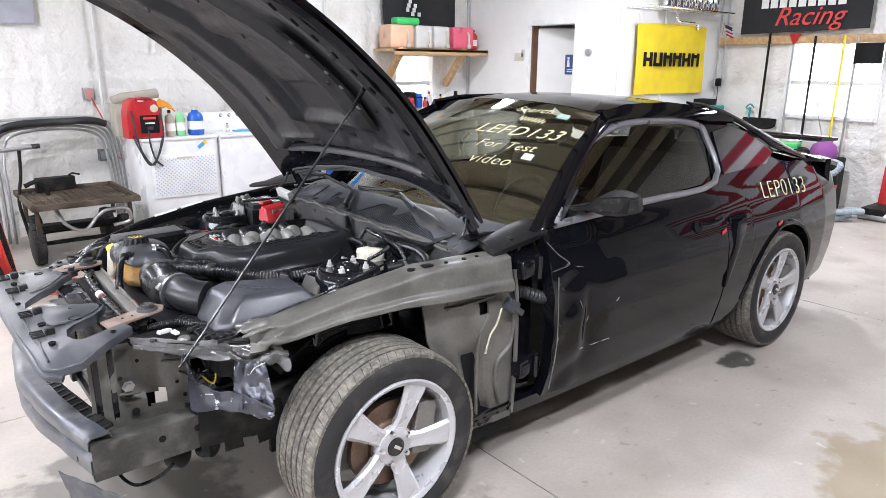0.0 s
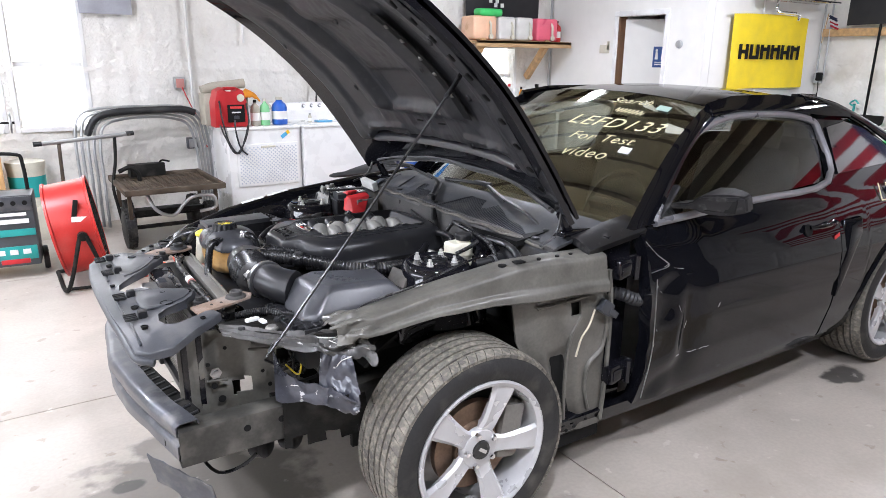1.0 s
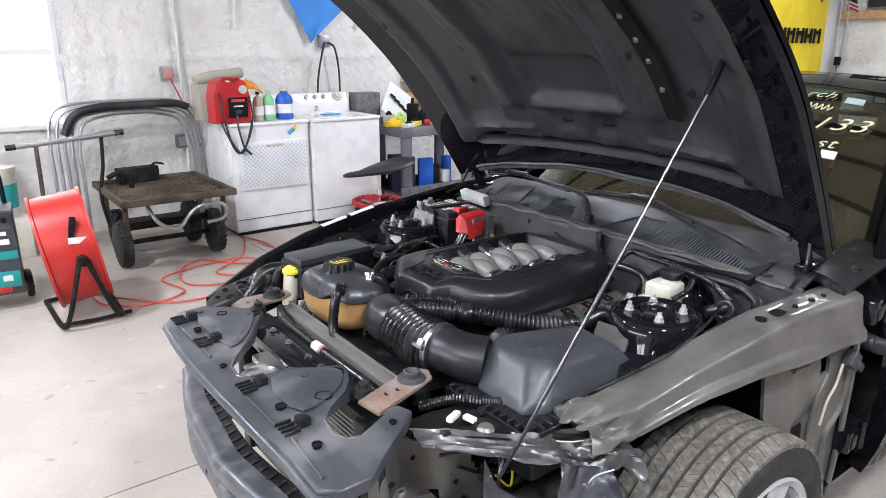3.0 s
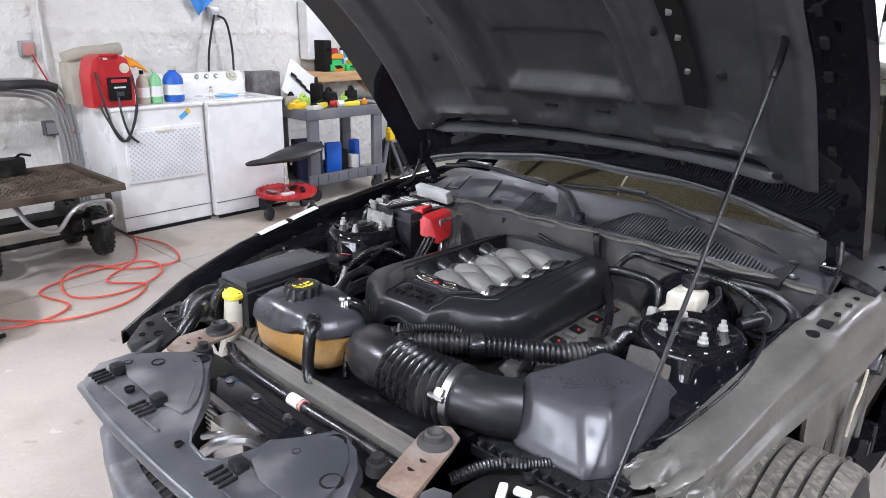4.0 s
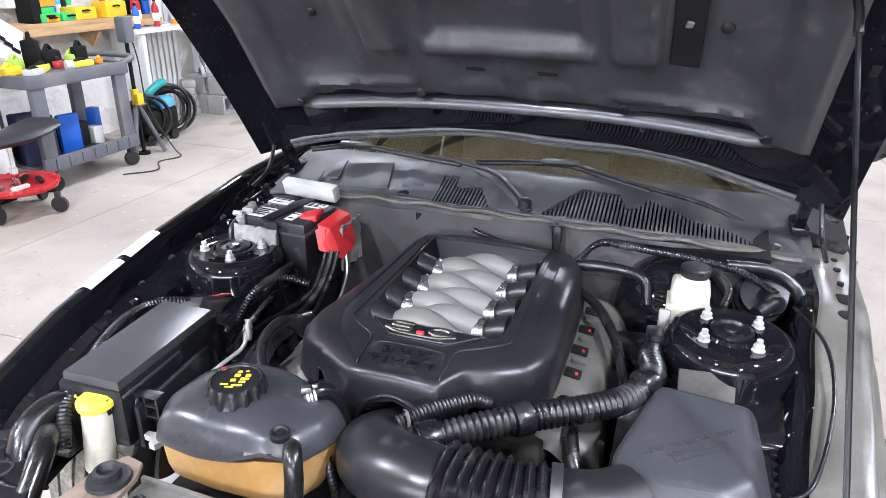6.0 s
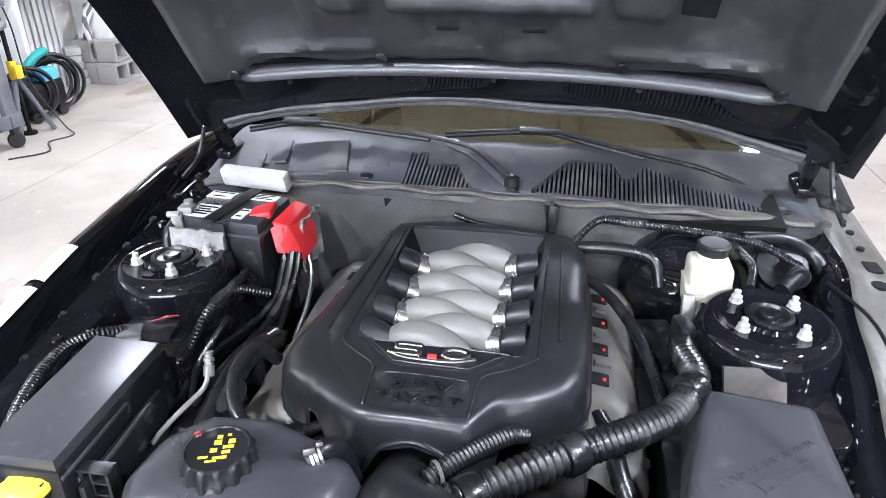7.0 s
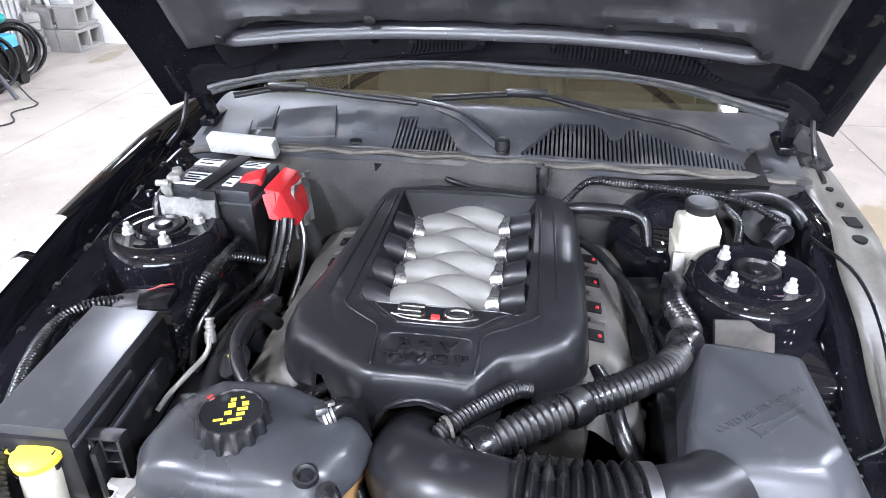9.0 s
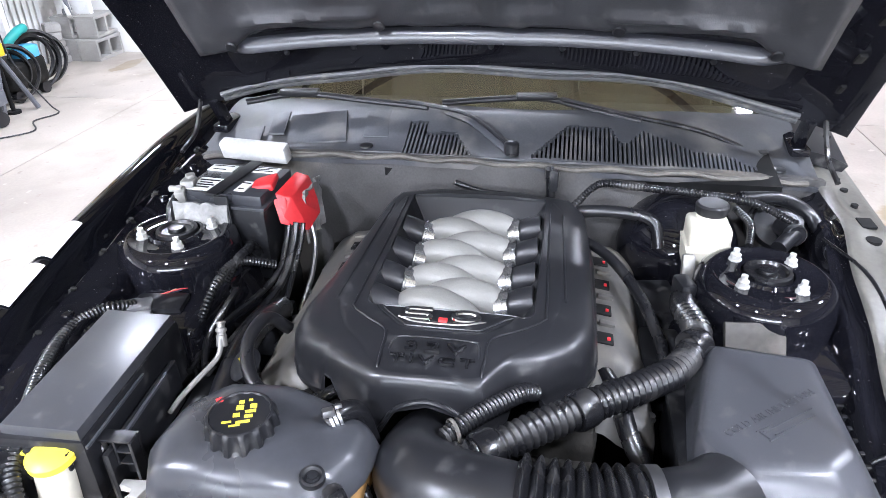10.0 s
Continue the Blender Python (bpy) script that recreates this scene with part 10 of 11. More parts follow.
TOP = [(2.22, 3.95, YELLOW, 0.16, 0.10, 0.06), (2.32, 3.84, CLEAR_JUG, 0.14, 0.09, 0.04), (2.36, 4.05, mat("lime_plastic", (0.42, 0.62, 0.1), 0.4), 0.14, 0.08, 0.09), (2.44, 3.90, YELLOW_CAP, 0.18, 0.08, 0.05), (2.52, 4.06, LETTER_SHADE_BLACK, 0.05, 0.12, 0.2), (2.60, 3.92, RED_PLASTIC, 0.08, 0.06, 0.06), (2.66, 4.06, LETTER_SHADE_BLACK, 0.16, 0.12, 0.12), (2.74, 3.86, YELLOW_CAP, 0.2, 0.07, 0.045), (2.82, 4.02, bpy.data.materials["lime_plastic"], 0.16, 0.08, 0.08), (2.86, 3.98, LETTER_SHADE_BLACK, 0.14, 0.05, 0.13), (2.92, 3.86, ORANGE, 0.06, 0.05, 0.04), (2.28, 4.12, BEIGE, 0.12, 0.12, 0.1)]
for k, (x, y, m_, a, b, h) in enumerate(TOP):
    tl = thing("power_tool" if h > 0.07 else "tool", "scattered shop tool or bottle lying on the utility cart", "tool", "tools on the utility cart")
    bm = B()
    box(bm, (x, y, 0.80 + h / 2), (a, b, h), (0, 0, rng.uniform(-40, 40)), min(a, b, h) * 0.3, 2)
    part("body", bm, m_, tl)
    bm = B()
    tube(bm, [(x - a * 0.3, y - 0.01, 0.80 + h * 0.9), (x, y, 0.80 + h * 1.25), (x + a * 0.35, y + 0.01, 0.80 + h * 0.7)], 0.014, 8)
    part("grip", bm, LETTER_SHADE_BLACK if k % 2 else m_, tl)
bm = B()
cyl(bm, (2.555, 3.80, 0.835), (2.60, 3.78, 0.835), 0.035, n=18)
solo("spray_can", bm, CLEAR_JUG, "white spray can lying on the utility cart", "can")
for k, (x, y, m_, a, b, h) in enumerate(((2.30, 3.95, NAVY, 0.22, 0.25, 0.34), (2.56, 3.90, BLUE, 0.16, 0.05, 0.30), (2.66, 3.98, LETTER_SHADE_BLACK, 0.14, 0.2, 0.22), (2.80, 3.92, CLEAR_JUG, 0.1, 0.1, 0.16), (2.90, 4.0, BLUE, 0.08, 0.08, 0.28), (2.62, 3.80, DARK, 0.26, 0.08, 0.05))):
    bm = B()
    box(bm, (x, y, 0.18 + h / 2), (a, b, h), (0, 0, 8 * k - 20), 0.015)
    solo("tool_case" if k < 3 else "shop_item", bm, m_, "tool case or shop item stored on the cart's low tray", "case", "stored on the low tray")
# cardboard box with pictures and a poster, above the cart
bm = B()
box(bm, (2.19, 4.42, 0.98), (0.26, 0.18, 0.24), (0, 0, -8), 0.004)
cb = solo("tool_carton", bm, mat("printed_carton", (0.16, 0.15, 0.15), 0.6, var=0.5, scale=22), "dark printed tool carton standing behind the washer", "carton")
bm = B()
box(bm, (2.19, 4.42, 0.43), (0.3, 0.22, 0.86), bevel=0.01)
solo("side_cabinet", bm, GREY_CART, "narrow grey cabinet behind the washing machine", "cabinet")
bm = B()
box(bm, (2.50, 4.30, 0.98), (0.34, 0.012, 0.34), (-18, 34, 0), 0.002)
ps = solo("white_sign", bm, TAPE, "white printed board leaning askew on the cart", "sign")
for k in range(4):
    bm = B()
    box(bm, (2.44 + 0.05 * k, 4.285, 1.06 - 0.05 * k), (0.07, 0.006, 0.028), (-18, 34, 0))
    part("print_bar", bm, LETTER_SHADE_BLACK, ps).matrix_parent_inverse = ps.matrix_basis.inverted()

# jack stand with post, compressor with hoses
js2 = thing("stand_light_post", "black post with grey head on a yellow and grey tripod", "stand")
bm = B()
cyl(bm, (3.27, 3.90, 0.0), (3.27, 3.90, 0.95), 0.016, n=10)
cyl(bm, (3.27, 3.90, 0.0), (3.27, 3.90, 0.02), 0.05, n=16)
part("post", bm, LETTER_SHADE_BLACK, js2)
bm = B()
box(bm, (3.27, 3.90, 1.02), (0.10, 0.10, 0.20), bevel=0.02)
part("head", bm, GREY_CART, js2)
bm = B()
cyl(bm, (3.27, 3.90, 0.42), (3.27, 3.90, 0.55), 0.032, n=14)
box(bm, (3.27, 3.87, 0.47), (0.07, 0.05, 0.09), bevel=0.008)
part("collar", bm, YELLOW, js2, "yellow collar")
for a in (200, 320, 80):
    bm = B()
    tube(bm, [(3.27, 3.90, 0.45), (3.27 + 0.09 * math.cos(radians(a)), 3.90 + 0.09 * math.sin(radians(a)), 0.22), (3.27 + 0.17 * math.cos(radians(a)), 3.90 + 0.17 * math.sin(radians(a)), 0.01)], 0.018, 8)
    part("leg", bm, GREY_CART, js2)
bm = B()
tube(bm, [(3.30, 3.92, 1.1), (3.36, 3.9, 0.8), (3.34, 3.85, 0.4), (3.40, 3.70, 0.05), (3.30, 3.55, 0.008), (3.1, 3.6, 0.008), (2.9, 3.45, 0.008), (2.7, 3.6, 0.008)], 0.006, 6, 8)
solo("extension_cord", bm, RUBBER, "thin dark cord running from the post over the floor", "cord")
cp = thing("air_compressor", "small blue and black compressor with teal top", "compressor")
bm = B()
box(bm, (3.66, 4.14, 0.20), (0.42, 0.30, 0.22), bevel=0.05, seg=3)
part("tank", bm, DARK, cp)
bm = B()
box(bm, (3.74, 4.06, 0.35), (0.16, 0.14, 0.10), bevel=0.02)
part("cover", bm, LIGHT_BLUE, cp, "light blue cover")
bm = B()
tube(bm, [(3.56, 4.08, 0.38), (3.62, 4.06, 0.46), (3.72, 4.05, 0.51), (3.80, 4.06, 0.52)], 0.035, 10)
part("manifold", bm, TEAL, cp, "teal manifold")
for x in (3.52, 3.82):
    bm = B()
    cyl(bm, (x, 4.02, 0.05), (x, 4.06, 0.05), 0.05, n=18)
    part("foot_wheel", bm, RUBBER, cp)
for k, (cx, r, tilt) in enumerate(((3.50, 0.22, 0.1), (3.84, 0.24, -0.1), (3.95, 0.22, 0.25))):
    bm = B()
    lathe(bm, [(r - 0.02, -0.02), (r, 0), (r - 0.02, 0.02), (r - 0.035, 0)], (cx, 4.02 + 0.05 * k, r + 0.02), (0.35 + tilt, 1, 0), 40, False)
    lathe(bm, [(r - 0.06, -0.02), (r - 0.04, 0), (r - 0.06, 0.02), (r - 0.075, 0)], (cx, 4.05 + 0.05 * k, r + 0.02), (0.35 + tilt, 1, 0), 40, False)
    solo("hose_coil", bm, RUBBER, "coil of black air hose standing by the compressor", "hose", "hose coils")

# tool shelf on the wall
sh = thing("tool_shelf", "pine wall shelf full of cases and cans", "shelf")
bm = B()
box(bm, (3.50, 4.60, 1.045), (1.64, 0.28, 0.035), bevel=0.004)
part("board", bm, WOOD, sh)
bm = B()
box(bm, (3.50, 4.44, 1.0), (1.64, 0.03, 0.06), bevel=0.003)
part("front_batten", bm, WOOD, sh)
for x in (2.9, 3.6, 4.2):
    bm = B()
    box(bm, (x, 4.62, 0.95), (0.04, 0.22, 0.16), (35, 0, 0), 0.003)
    part("bracket", bm, WOOD, sh)
SHELF = [(2.98, LETTER_SHADE_BLACK, 0.1, 0.30, "tool case"), (3.10, GREEN, 0.20, 0.07, "green tool case"), (3.12, ORANGE, 0.14, 0.05, "orange hose"), (3.30, GREEN, 0.18, 0.06, "green tool case"), (3.46, YELLOW, 0.24, 0.10, "yellow tool case"), (3.80, YELLOW, 0.26, 0.13, "yellow tool case"), (4.08, DARK, 0.08, 0.2, "dark bottle"), (4.18, BLUE, 0.08, 0.18, "blue can")]
for x, m_, w_, h, lb in SHELF:
    c = thing("tool_case", lb + " on the pine wall shelf", "case", "cases on the shelf")
    bm = B()
    box(bm, (x, 4.54, 1.063 + h / 2), (w_, 0.16, h), (0, 0, 4), 0.012)
    part("shell", bm, m_, c)
    bm = B()
    tube(bm, [(x - 0.04, 4.455, 1.063 + h * 0.7), (x, 4.44, 1.063 + h * 0.75), (x + 0.04, 4.455, 1.063 + h * 0.7)], 0.008, 6)
    part("handle", bm, LETTER_SHADE_BLACK, c)
for k in range(9):
    bottle("aerosol_can", 3.24 + 0.055 * k + (0.32 if k > 4 else 0), 4.64, 1.063, 0.026, 0.2 + 0.02 * (k % 3), (LIGHT_BLUE, TAPE, LIGHT_BLUE, DARK, GREEN, RED_PLASTIC, TAPE, BLUE, LIGHT_BLUE)[k], "aerosol can standing on the wall shelf", 0.5, LETTER_SHADE_BLACK, "can", "cans on the shelf")
for k, (x, m_) in enumerate(((3.10, GREEN), (3.14, ORANGE), (3.08, RED_PLASTIC))):
    bm = B()
    box(bm, (x, 4.58, 1.15 + 0.055 * k), (0.20 - 0.03 * k, 0.14, 0.05), (0, 0, 6 * k), 0.012)
    solo("tool_case", bm, m_, "bright small case stacked on the shelf", "case", "cases on the shelf")
bm = B()
box(bm, (2.99, 4.67, 1.45), (0.28, 0.14, 0.55), bevel=0.01)
solo("wall_cabinet", bm, WHITE_PAINT, "small white cabinet on the wall", "cabinet")
bm = B()
for k in range(12):
    box(bm, (3.95 + 0.075 * k, YB - 0.05, 0.6), (0.05, 0.02, 1.2), bevel=0.008)
structure("siding", bm, WHITE_PAINT, "white ribbed siding at the foot of the wall")

# concrete blocks with clutter
def block(x, y, z, rz):
    bm = B()
    w_, d, h = 0.40, 0.20, 0.20
    for (cx, cy, sx_, sy_) in ((0, -0.085, w_, 0.03), (0, 0.085, w_, 0.03), (-0.185, 0, 0.03, 0.14), (0.185, 0, 0.03, 0.14), (0, 0, 0.03, 0.14)):
        box(bm, (cx, cy, 0), (sx_, sy_, h), bevel=0.002, seg=1)
    solo("concrete_block", bm, CONCRETE_BLOCK, "hollow grey concrete block on the floor by the wall", "block", "concrete blocks", pose(x, y, z, 90, 0, rz))


block(5.03, 4.32, 0.10, 0)
block(5.03, 4.53, 0.10, 0)
block(5.08, 4.34, 0.305, 4)
block(5.06, 4.56, 0.305, -3)
for k in range(7):
    bm = B()
    a = 0.9 * k
    tube(bm, [(4.80 + 0.05 * k, 4.40 + 0.03 * k, 0.42 + 0.01 * k), (4.9 + 0.03 * math.sin(a), 4.5, 0.55 + 0.1 * math.sin(a)), (5.05, 4.52 + 0.05 * math.cos(a), 0.75), (5.0 + 0.02 * k, 4.6, 1.0)], 0.02, 8, 6)
    solo("flexible_duct", bm, GREY_CART if k % 2 else CLEAR_JUG, "grey hose end heaped on the concrete blocks", "hose", "heaped hoses")
for k in range(5):
    bm = B()
    box(bm, (4.72, 4.56, 0.0375 + 0.075 * k), (0.16, 0.14, 0.075), (0, 0, 12 * k), 0.02)
    solo("stone", bm, CONCRETE_BLOCK, "grey stone stacked beside the concrete blocks", "stone", "stacked stones")

# red air hose on the floor
bm = B()
tube(bm, [(0.60, 3.86, 0.012), (0.69, 3.45, 0.012), (0.58, 3.09, 0.012), (0.30, 3.15, 0.012), (0.12, 3.4, 0.012), (-0.08, 3.25, 0.012), (-0.14, 2.92, 0.012), (0.08, 2.79, 0.012), (0.40, 2.95, 0.012), (0.44, 3.22, 0.012), (0.16, 3.28, 0.014), (-0.24, 3.14, 0.012), (-0.2, 2.8, 0.012), (-0.44, 2.69, 0.012), (-0.66, 2.83, 0.012), (-0.70, 3.0, 0.012)], 0.0065, 8, 10)
tube(bm, [(0.62, 3.80, 0.012), (0.40, 3.32, 0.013), (0.10, 3.04, 0.013), (0.24, 2.82, 0.012), (0.02, 2.62, 0.012), (-0.32, 2.64, 0.012), (-0.62, 2.97, 0.012)], 0.0065, 8, 10)
solo("air_hose", bm, mat("orange_red_hose", (0.62, 0.09, 0.05), 0.45), "orange-red air hose looped over the concrete floor", "hose")

# ---- jug shelf and bottles, restroom corner ----
sh2 = thing("jug_shelf", "pine shelf on two diagonal braces with jugs on it", "shelf")
bm = B()
box(bm, (4.42, 4.50, 1.765), (1.50, 0.46, 0.035), bevel=0.004)
part("board", bm, WOOD, sh2)
bm = B()
box(bm, (4.42, 4.285, 1.745), (1.50, 0.03, 0.075), bevel=0.003)
part("front_batten", bm, WOOD, sh2)
for x in (3.80, 4.80):
    bm = B()
    box(bm, (x, 4.50, 1.56), (0.06, 0.60, 0.08), (-48, 0, 0), 0.003)
    part("brace", bm, WOOD, sh2)
for k, (x, m_) in enumerate(((3.83, PEACH), (4.16, CLEAR_JUG), (4.44, CLEAR_JUG), (4.80, PINK))):
    jg = thing("jug", ("peach", "clear", "clear", "pink")[k] + " plastic canister of fluid on the pine shelf", "jug", "fluid jugs")
    bm = B()
    box(bm, (x, 4.46, 1.785 + 0.14), (0.25 if k in (1, 2) else 0.34, 0.28, 0.27), bevel=0.035, seg=3)
    part("body", bm, m_, jg)
    bm = B()
    tube(bm, [(x + 0.06, 4.33, 2.0), (x + 0.06, 4.30, 1.96), (x + 0.06, 4.30, 1.88), (x + 0.08, 4.31, 1.84)], 0.014, 8)
    part("grip", bm, WHITE_PLASTIC, jg)
    bm = B()
    lathe(bm, [(0.03, 0), (0.03, 0.02), (0.02, 0.022)], (x + 0.07, 4.315, 1.825), (0, -1, 0), 14)
    part("tap", bm, WHITE_PLASTIC, jg)
bottle("red_bottle", 5.06, 4.45, 1.785, 0.06, 0.26, RED_PLASTIC, "red bottle at the end of the jug shelf", 0.35, LETTER_SHADE_BLACK)
bm = B()
box(bm, (3.92, 4.40, 2.10), (0.34, 0.16, 0.09), (0, 0, 0), 0.04, 3)
solo("green_pad", bm, GREEN, "bright green wash pad lying on the jugs", "pad")
bn = thing("black_banner", "black cloth banner with a chequered emblem", "banner")
bm = B()
sheet(bm, lambda u, v: (3.80 + 1.12 * u + (0.0 if u > 0.2 else -0.04), YB - 0.07 - 0.02 * math.sin(8 * u) - 0.05 * v * (u < 0.3), 2.75 - 0.70 * v - 0.1 * v * max(0, 0.3 - u)), 20, 12, 0.004)
part("cloth", bm, BLACK_CLOTH, bn)
for i in range(4):
    for j in range(4):
        if (i + j) % 2 == 0:
            bm = B()
            box(bm, (4.08 + 0.05 * i + 0.03 * j, YB - 0.10, 2.36 - 0.05 * j), (0.048, 0.004, 0.048))
            part("check", bm, LETTER_WHITE, bn)
bench = thing("bottle_bench", "narrow white bench under the window", "bench")
bm = B()
box(bm, (4.5, 4.52, 0.93), (1.3, 0.4, 0.04), bevel=0.004)
part("top", bm, WHITE_PAINT, bench)
for x in (3.95, 5.05):
    bm = B()
    box(bm, (x, 4.52, 0.455), (0.05, 0.36, 0.91), bevel=0.004)
    part("leg", bm, WHITE_PAINT, bench)
cols = [BLUE, RED_PLASTIC, DARK, RED_PLASTIC, DARK, CLEAR_JUG, ORANGE, CLEAR_JUG, TAPE, DARK, CLEAR_JUG, TAPE, CLEAR_JUG]
for k, m_ in enumerate(cols):
    bottle("shop_bottle", 3.98 + 0.085 * k, 4.42 + 0.07 * (k % 3), 0.95, 0.032 + 0.012 * (k % 4 == 1) + 0.02 * (k > 8), 0.22 + 0.03 * ((k * 7) % 4), m_, "bottle of car fluid in the row under the window", 0.35, (LETTER_SHADE_BLACK, WHITE_PLASTIC, RED_PLASTIC)[k % 3], "bottle", "bottles under the window")
bm = B()
tube(bm, [(5.18, YB - 0.06, ZC), (5.18, YB - 0.06, 1.5), (5.17, YB - 0.06, 1.2), (5.10, YB - 0.06, 1.05)], 0.016, 8, 6)
structure("conduit", bm, PVC, "grey conduit down the wall corner")
for y, z, w_, h in ((3.76, 1.70, 0.16, 0.10), (3.70, 1.74, 0.05, 0.10)):
    bm = B()
    box(bm, (XP - 0.006, y, z), (0.01, w_, h), bevel=0.003)
    solo("light_switch", bm, WHITE_PLASTIC, "white switch plate beside the doorway", "switch")
bm = B()
lathe(bm, [(0.045, 0), (0.04, 0.02), (0.03, 0.024)], (XP, 2.65, 1.745), (-1, 0, 0), 20)
solo("wall_button", bm, PVC, "small round grey wall fitting", "fitting")

# ---- restroom side wall: yellow banner and chrome rack ----
yb = thing("yellow_banner", "yellow cloth banner with bold black print", "banner")
bm = B()
sheet(bm, lambda u, v: (5.63 + 1.46 * u, YS - 0.055 - 0.018 * math.sin(5 * u + 3 * v) * v - 0.012 * math.sin(11 * u), 2.065 - 0.79 * v + 0.02 * math.sin(math.pi * u) * (1 - v)), 30, 16, 0.004)
part("cloth", bm, YELLOW_FLAG, yb, "", 60)
for k in range(6):
    bm = B()
    x = 5.83 + 0.20 * k
    for (cx, cz, w_, h) in ((-0.06, 0, 0.05, 0.16), (0.06, 0, 0.05, 0.16), (0.0, (0.0, -0.06, 0.03, 0.03, 0.0, 0.04)[k], 0.10, 0.04)):
        box(bm, (x + cx, YS - 0.085, 1.675 + cz), (w_, 0.006, h))
    part("print_shape", bm, LETTER_SHADE_BLACK, yb)
rk = thing("chrome_rack", "chrome wire rack full of shiny drinking bottles on the wall", "rack")
for z in (2.24, 2.50):
    bm = B()
    for y in (YS - 0.28, YS - 0.02):
        cyl(bm, (5.45, y, z), (7.3, y, z), 0.010, n=8)
    for k in range(20):
        cyl(bm, (5.46 + 0.0965 * k, YS - 0.28, z), (5.46 + 0.0965 * k, YS - 0.02, z), 0.005, n=6)
    part("wire_shelf", bm, CHROME, rk)
for k in range(9):
    bm = B()
    lathe(bm, [(0.05, 0), (0.055, 0.02), (0.055, 0.15), (0.04, 0.19), (0.03, 0.22)], (6.02 + 0.125 * k, YS - 0.16, 2.25), (0, 0, 1), 18)
    solo("steel_flask", bm, CHROME, "shiny steel flask standing in the chrome rack", "flask", "flasks in the rack")
bm = B()
tube(bm, [(6.35, YS - 0.10, 2.24), (6.35, YS - 0.10, 2.12), (6.75, YS - 0.10, 2.10), (6.78, YS - 0.10, 2.03)], 0.018, 8)
part("drain_pipe", bm, CHROME, rk)
bm = B()
cyl(bm, (6.22, YS - 0.014, 0), (6.22, YS - 0.014, ZC), 0.012, n=8)
structure("conduit", bm, PAINTED_CONDUIT, "painted conduit behind the yellow banner")
tb = thing("side_table", "low teal and black table by the side wall", "table")
bm = B()
box(bm, (6.92, 2.14, 1.10), (0.55, 0.3, 0.05), bevel=0.006)
part("top", bm, TEAL, tb)
for x in (6.68, 7.16):
    bm = B()
    box(bm, (x, 2.14, 0.535), (0.05, 0.26, 1.07), bevel=0.006)
    part("leg", bm, DARK, tb)
bm = B()
box(bm, (6.98, 2.14, 1.165), (0.22, 0.2, 0.075), bevel=0.01)
solo("tool_tray", bm, DARK, "dark tray lying on the teal table", "tray")

# ---- east wall: rail, banner, brooms ----
rl = thing("tool_rail", "long pine tool rail on the wall", "rail")
bm = B()
box(bm, (XR - 0.05, 0.9, 1.915), (0.04, 2.8, 0.09), bevel=0.004)
part("board", bm, WOOD, rl)
bb = thing("racing_banner", "black racing banner with white and red print", "banner")
bm = B()
sheet(bm, lambda u, v: (XR - 0.085 - 0.012 * math.sin(7 * u), 2.0 - 1.48 * u, 2.80 - (0.81 - 0.03 * u) * v), 20, 12, 0.004)
part("cloth", bm, BLACK_CLOTH, bb)
for k in range(9):
    bm = B()
    box(bm, (XR - 0.105, 1.72 - 0.11 * k, 2.34), (0.004, 0.085, 0.11))
    part("print_shape", bm, LETTER_WHITE, bb)
text_part("print_word", "Racing", 0.30, LETTER_RED, Matrix.Translation((XR - 0.108, 1.20, 2.17)) @ pose(0, 0, 0, 90, 0, -90), bb, "red slanted word", 0.002, 0.35)


def broom(y, z0, z1, material, head, label, hm):
    b = thing("broom" if head != "scraper" else "floor_scraper", label, "broom", "tools hanging on the rail")
    bm = B()
    cyl(bm, (XR - 0.10, y, z0), (XR - 0.085, y, z1), 0.014, n=10)
    part("pole", bm, material, b)
    bm = B()
    if head == "push":
        sheet(bm, lambda u, v: (XR - 0.10 - 0.05 * v, y + (u - 0.5) * 0.42, z0 - 0.0 - 0.13 * v * (1 - (2 * u - 1) ** 4 * 0.4) + 0.02), 14, 5, 0.03)
    elif head == "cone":
        lathe(bm, [(0.06, 0.05), (0.055, 0.03), (0.012, -0.07)], (XR - 0.09, y, z1), (0, 0, 1), 18)
    elif head == "hook":
        tube(bm, [(XR - 0.09, y - 0.05, z1 + 0.0), (XR - 0.09, y, z1 + 0.04), (XR - 0.09, y + 0.05, z1 + 0.0), (XR - 0.09, y, z1 - 0.03)], 0.01, 8)
    else:
        box(bm, (XR - 0.10, y, z0), (0.03, 0.10, 0.08), bevel=0.01)
    part("head", bm, hm, b)


broom(1.62, 0.96, 2.0, LETTER_SHADE_BLACK, "push", "wide black push broom hung on the rail", DARK)
broom(1.32, 0.55, 1.93, PVC, "cone", "long pole with a red funnel hung on the rail", RED_PLASTIC)
broom(1.08, 0.45, 1.95, DARK, "scraper", "thin dark pole hung on the rail", DARK)
broom(0.76, 0.75, 1.95, YELLOW_CAP, "scraper", "yellow handled mop hung on the rail", PURPLE)
broom(0.62, 0.45, 1.95, PVC, "scraper", "thin grey pole hung on the rail", PVC)
broom(1.76, 0.80, 1.10, TEAL, "hook", "short shovel with a green grip", TEAL)
bm = B()
sheet(bm, lambda u, v: (XR - 0.12 - 0.05 * math.sin(math.pi * u), 0.60 - 0.26 * u, 1.86 - 0.22 * v), 10, 8, 0.03)
solo("dust_pan", bm, LETTER_SHADE_BLACK, "black dust pan hung on the rail", "dust pan")
bm = B()
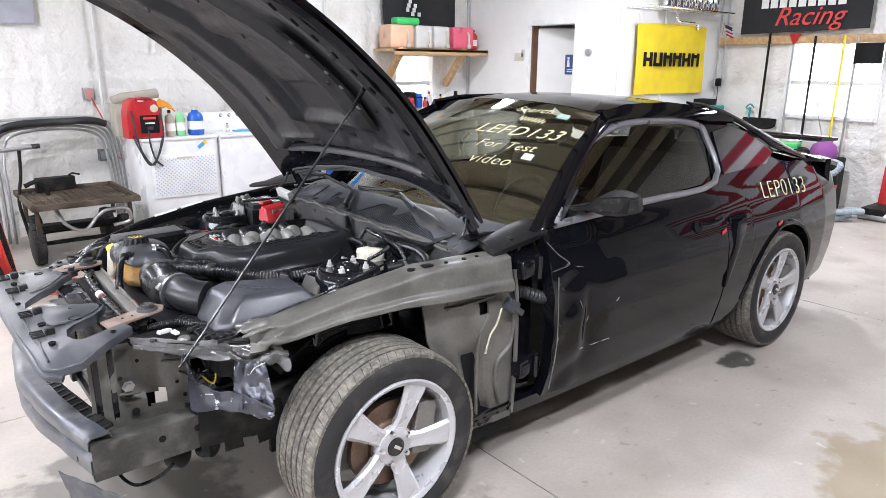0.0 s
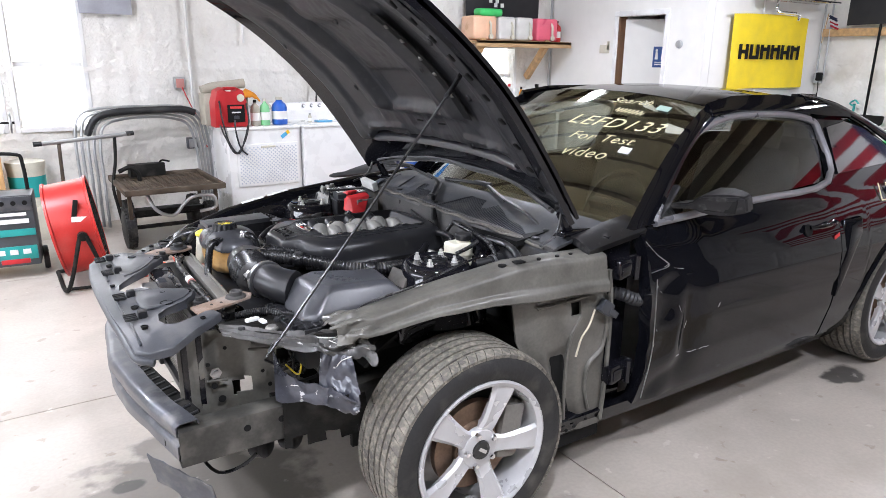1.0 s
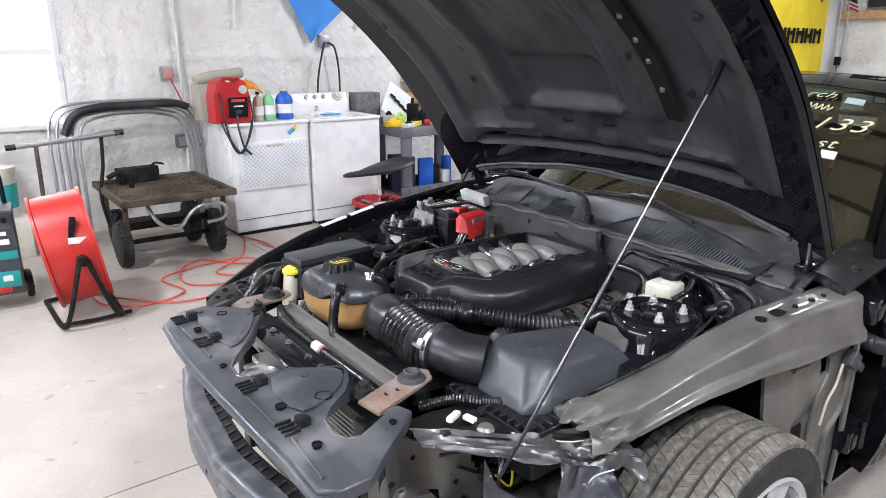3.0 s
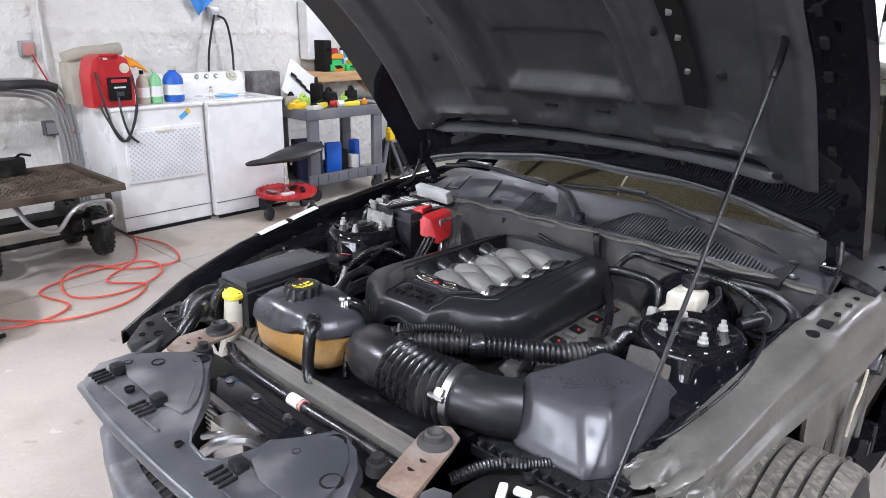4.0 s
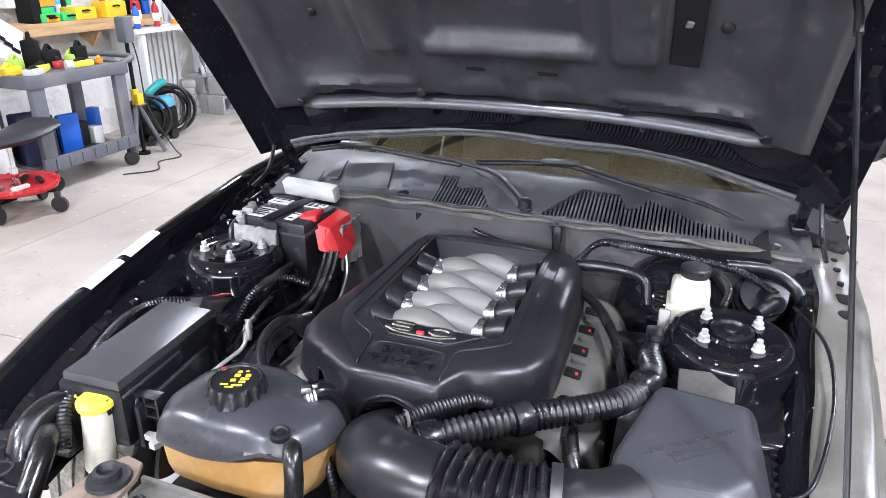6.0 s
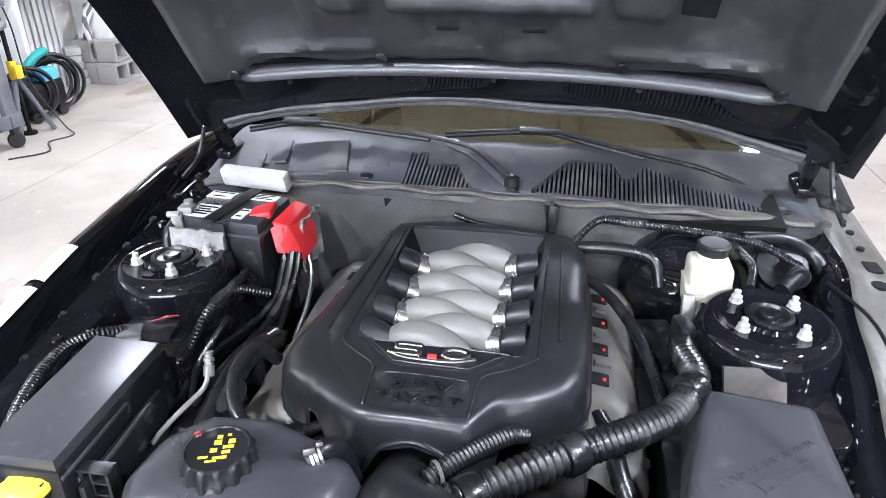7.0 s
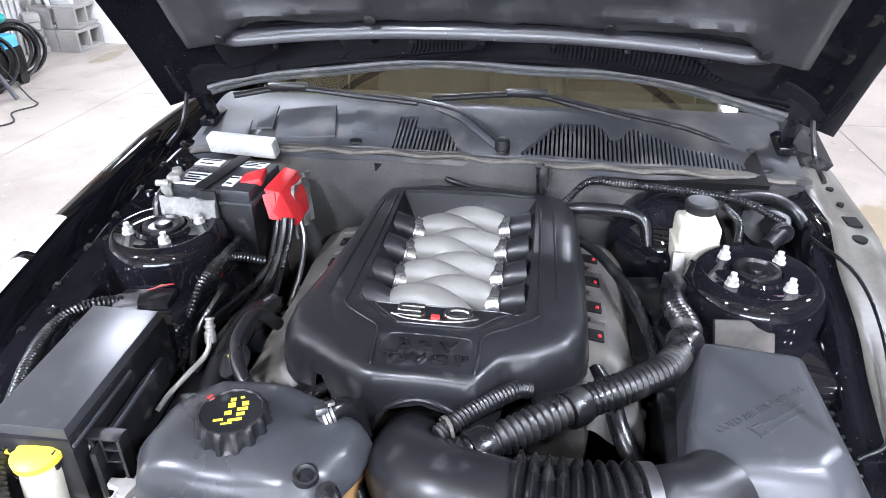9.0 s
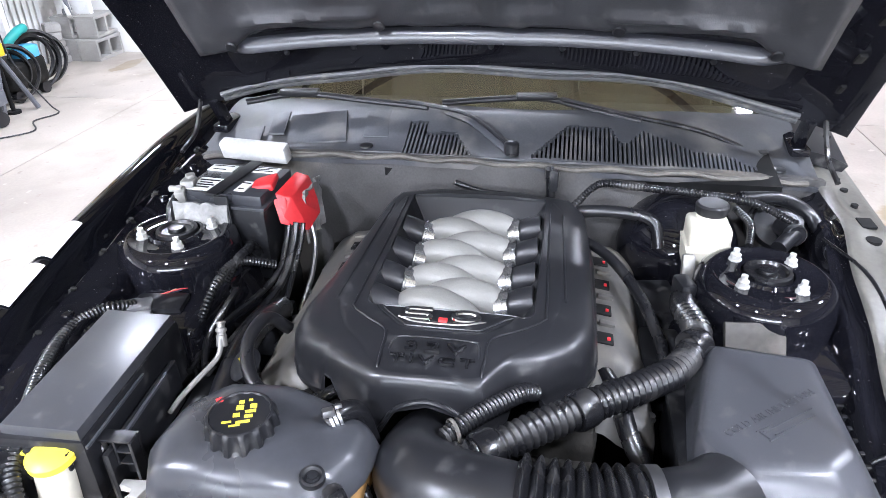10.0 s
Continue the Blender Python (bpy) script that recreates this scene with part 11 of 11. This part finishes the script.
tube(bm, [(XR - 0.08, 1.0, 1.9), (XR - 0.12, 0.85, 1.5), (XR - 0.12, 0.94, 1.2), (XR - 0.12, 0.80, 0.7)], 0.006, 6)
solo("hanging_cord", bm, PVC, "thin grey cord hanging by the window", "cord")
sf = thing("small_flag", "small striped flag on a stick at the rail", "flag")
bm = B()
cyl(bm, (XR - 0.10, 2.26, 1.80), (XR - 0.11, 2.22, 2.14), 0.005, n=6)
part("stick", bm, WOOD, sf)
for k in range(6):
    bm = B()
    box(bm, (XR - 0.11, 2.16 - 0.006 * k, 2.085 - 0.022 * k), (0.004, 0.11, 0.022), (25, 0, 0))
    part("stripe", bm, NAVY if k < 2 else (FLAG_RED if k % 2 else FLAG_WHITE), sf)
ws = thing("wall_socket", "grey socket with a black plug on the far wall", "socket", "wall sockets")
bm = B()
box(bm, (XR - 0.06, 2.26, 1.38), (0.06, 0.09, 0.12), bevel=0.006)
part("box", bm, PVC, ws)
bm = B()
box(bm, (XR - 0.11, 2.22, 1.40), (0.06, 0.06, 0.10), bevel=0.012)
tube(bm, [(XR - 0.12, 2.22, 1.36), (XR - 0.14, 2.20, 1.2), (XR - 0.12, 2.24, 0.9), (XR - 0.1, 2.2, 0.7)], 0.006, 6)
part("plug", bm, LETTER_SHADE_BLACK, ws)
for y in (2.29, 2.20):
    bm = B()
    cyl(bm, (XR - 0.06, y, 1.4), (XR - 0.06, y, ZC), 0.012, n=8)
    structure("conduit", bm, PVC, "grey conduit up the far wall")
# shop vacuum with hose, floor jack
vc = thing("shop_vacuum", "black and red shop vacuum with a grey ribbed hose", "vacuum")
bm = B()
lathe(bm, [(0.15, 0.10), (0.17, 0.14), (0.18, 0.34), (0.16, 0.36)], (6.85, 0.58, 0), (0, 0, 1), 28)
part("drum", bm, RED_PLASTIC, vc)
bm = B()
lathe(bm, [(0.18, 0.35), (0.185, 0.38), (0.17, 0.46), (0.10, 0.54)], (6.85, 0.58, 0), (0, 0, 1), 28)
lathe(bm, [(0.16, 0.02), (0.2, 0.04), (0.2, 0.10), (0.15, 0.11)], (6.85, 0.58, 0), (0, 0, 1), 28)
part("lid", bm, LETTER_SHADE_BLACK, vc)
for pts in ([(6.85, 0.62, 0.50), (6.80, 0.50, 0.60), (6.78, 0.36, 0.58), (6.75, 0.42, 0.48), (6.80, 0.60, 0.48)], [(6.60, 0.60, 0.10), (6.50, 0.35, 0.10), (6.62, 0.15, 0.12), (6.85, 0.10, 0.10), (6.95, 0.3, 0.08)], [(6.55, 0.55, 0.05), (6.45, 0.38, 0.05), (6.60, 0.22, 0.05), (6.8, 0.2, 0.05)]):
    bm = B()
    tube(bm, pts, 0.034, 10, 6, 0.006, 0.02)
    part("hose", bm, mat("pale_blue_hose", (0.35, 0.42, 0.45), 0.5) if "pale_blue_hose" not in bpy.data.materials else bpy.data.materials["pale_blue_hose"], vc, "pale grey-blue ribbed hose")
bm = B()
lathe(bm, [(0.14, 0), (0.15, 0.06), (0.12, 0.14), (0.05, 0.19)], (7.15, 0.70, 0.60), (0, 0, 1), 20)
solo("purple_cloth", bm, PURPLE, "purple cloth heaped on the crate", "cloth")
bm = B()
box(bm, (7.18, 0.72, 0.30), (0.36, 0.40, 0.60), bevel=0.02)
solo("dark_crate", bm, DARK, "dark crate standing by the far wall", "crate")
bm = B()
box(bm, (7.0, 1.05, 0.72), (0.30, 0.26, 0.06), (0, 0, 15), 0.02)
solo("green_tray", bm, GREEN, "green plastic tray on the trash bin", "tray")
bm = B()
lathe(bm, [(0.2, 0.0), (0.23, 0.6), (0.25, 0.66), (0.22, 0.69)], (7.0, 1.05, 0), (0, 0, 1), 24)
solo("trash_bin", bm, LETTER_SHADE_BLACK, "black plastic trash bin by the far wall", "bin")
fj = thing("floor_jack", "low black and red floor jack by the far wall", "jack")
bm = B()
box(bm, (7.15, 0.02, 0.10), (0.5, 0.24, 0.08), bevel=0.02)
part("chassis", bm, DARK, fj)
for x in (6.95, 7.33):
    bm = B()
    cyl(bm, (x, -0.12, 0.05), (x, 0.16, 0.05), 0.05, n=16)
    part("roller", bm, STEEL, fj)
bm = B()
box(bm, (7.32, 0.05, 0.34), (0.10, 0.10, 0.44), (0, 6, 0), 0.02)
part("lift_arm", bm, RED_PAINT, fj)
# large striped flag on the east wall, seen mirrored in the paint
fl = thing("large_flag", "large striped flag with a blue corner on the wall", "flag")
for k in range(13):
    bm = B()
    sheet(bm, lambda u, v: (XR - 0.10 - 0.02 * math.sin(9 * u + 0.4 * k), -1.1 - 3.3 * u, 2.95 - 0.145 * (k + v)), 16, 1, 0.003)
    part("stripe", bm, FLAG_RED if k % 2 == 0 else FLAG_WHITE, fl)
bm = B()
box(bm, (XR - 0.135, -1.75, 2.45), (0.006, 1.3, 1.0))
part("canton", bm, NAVY, fl)
for y in (-1.12, -2.7, -4.38):
    bm = B()
    cyl(bm, (XR - 0.145, y, 2.93), (XR + 0.12, y, 2.93), 0.012, n=8)
    part("nail", bm, STEEL, fl)
for i in range(6):
    for j in range(5):
        bm = B()
        lathe(bm, [(0.045, 0), (0.04, 0.003)], (XR - 0.139, -1.22 - 0.21 * i, 2.85 - 0.2 * j), (-1, 0, 0), 5)
        part("star", bm, FLAG_WHITE, fl)
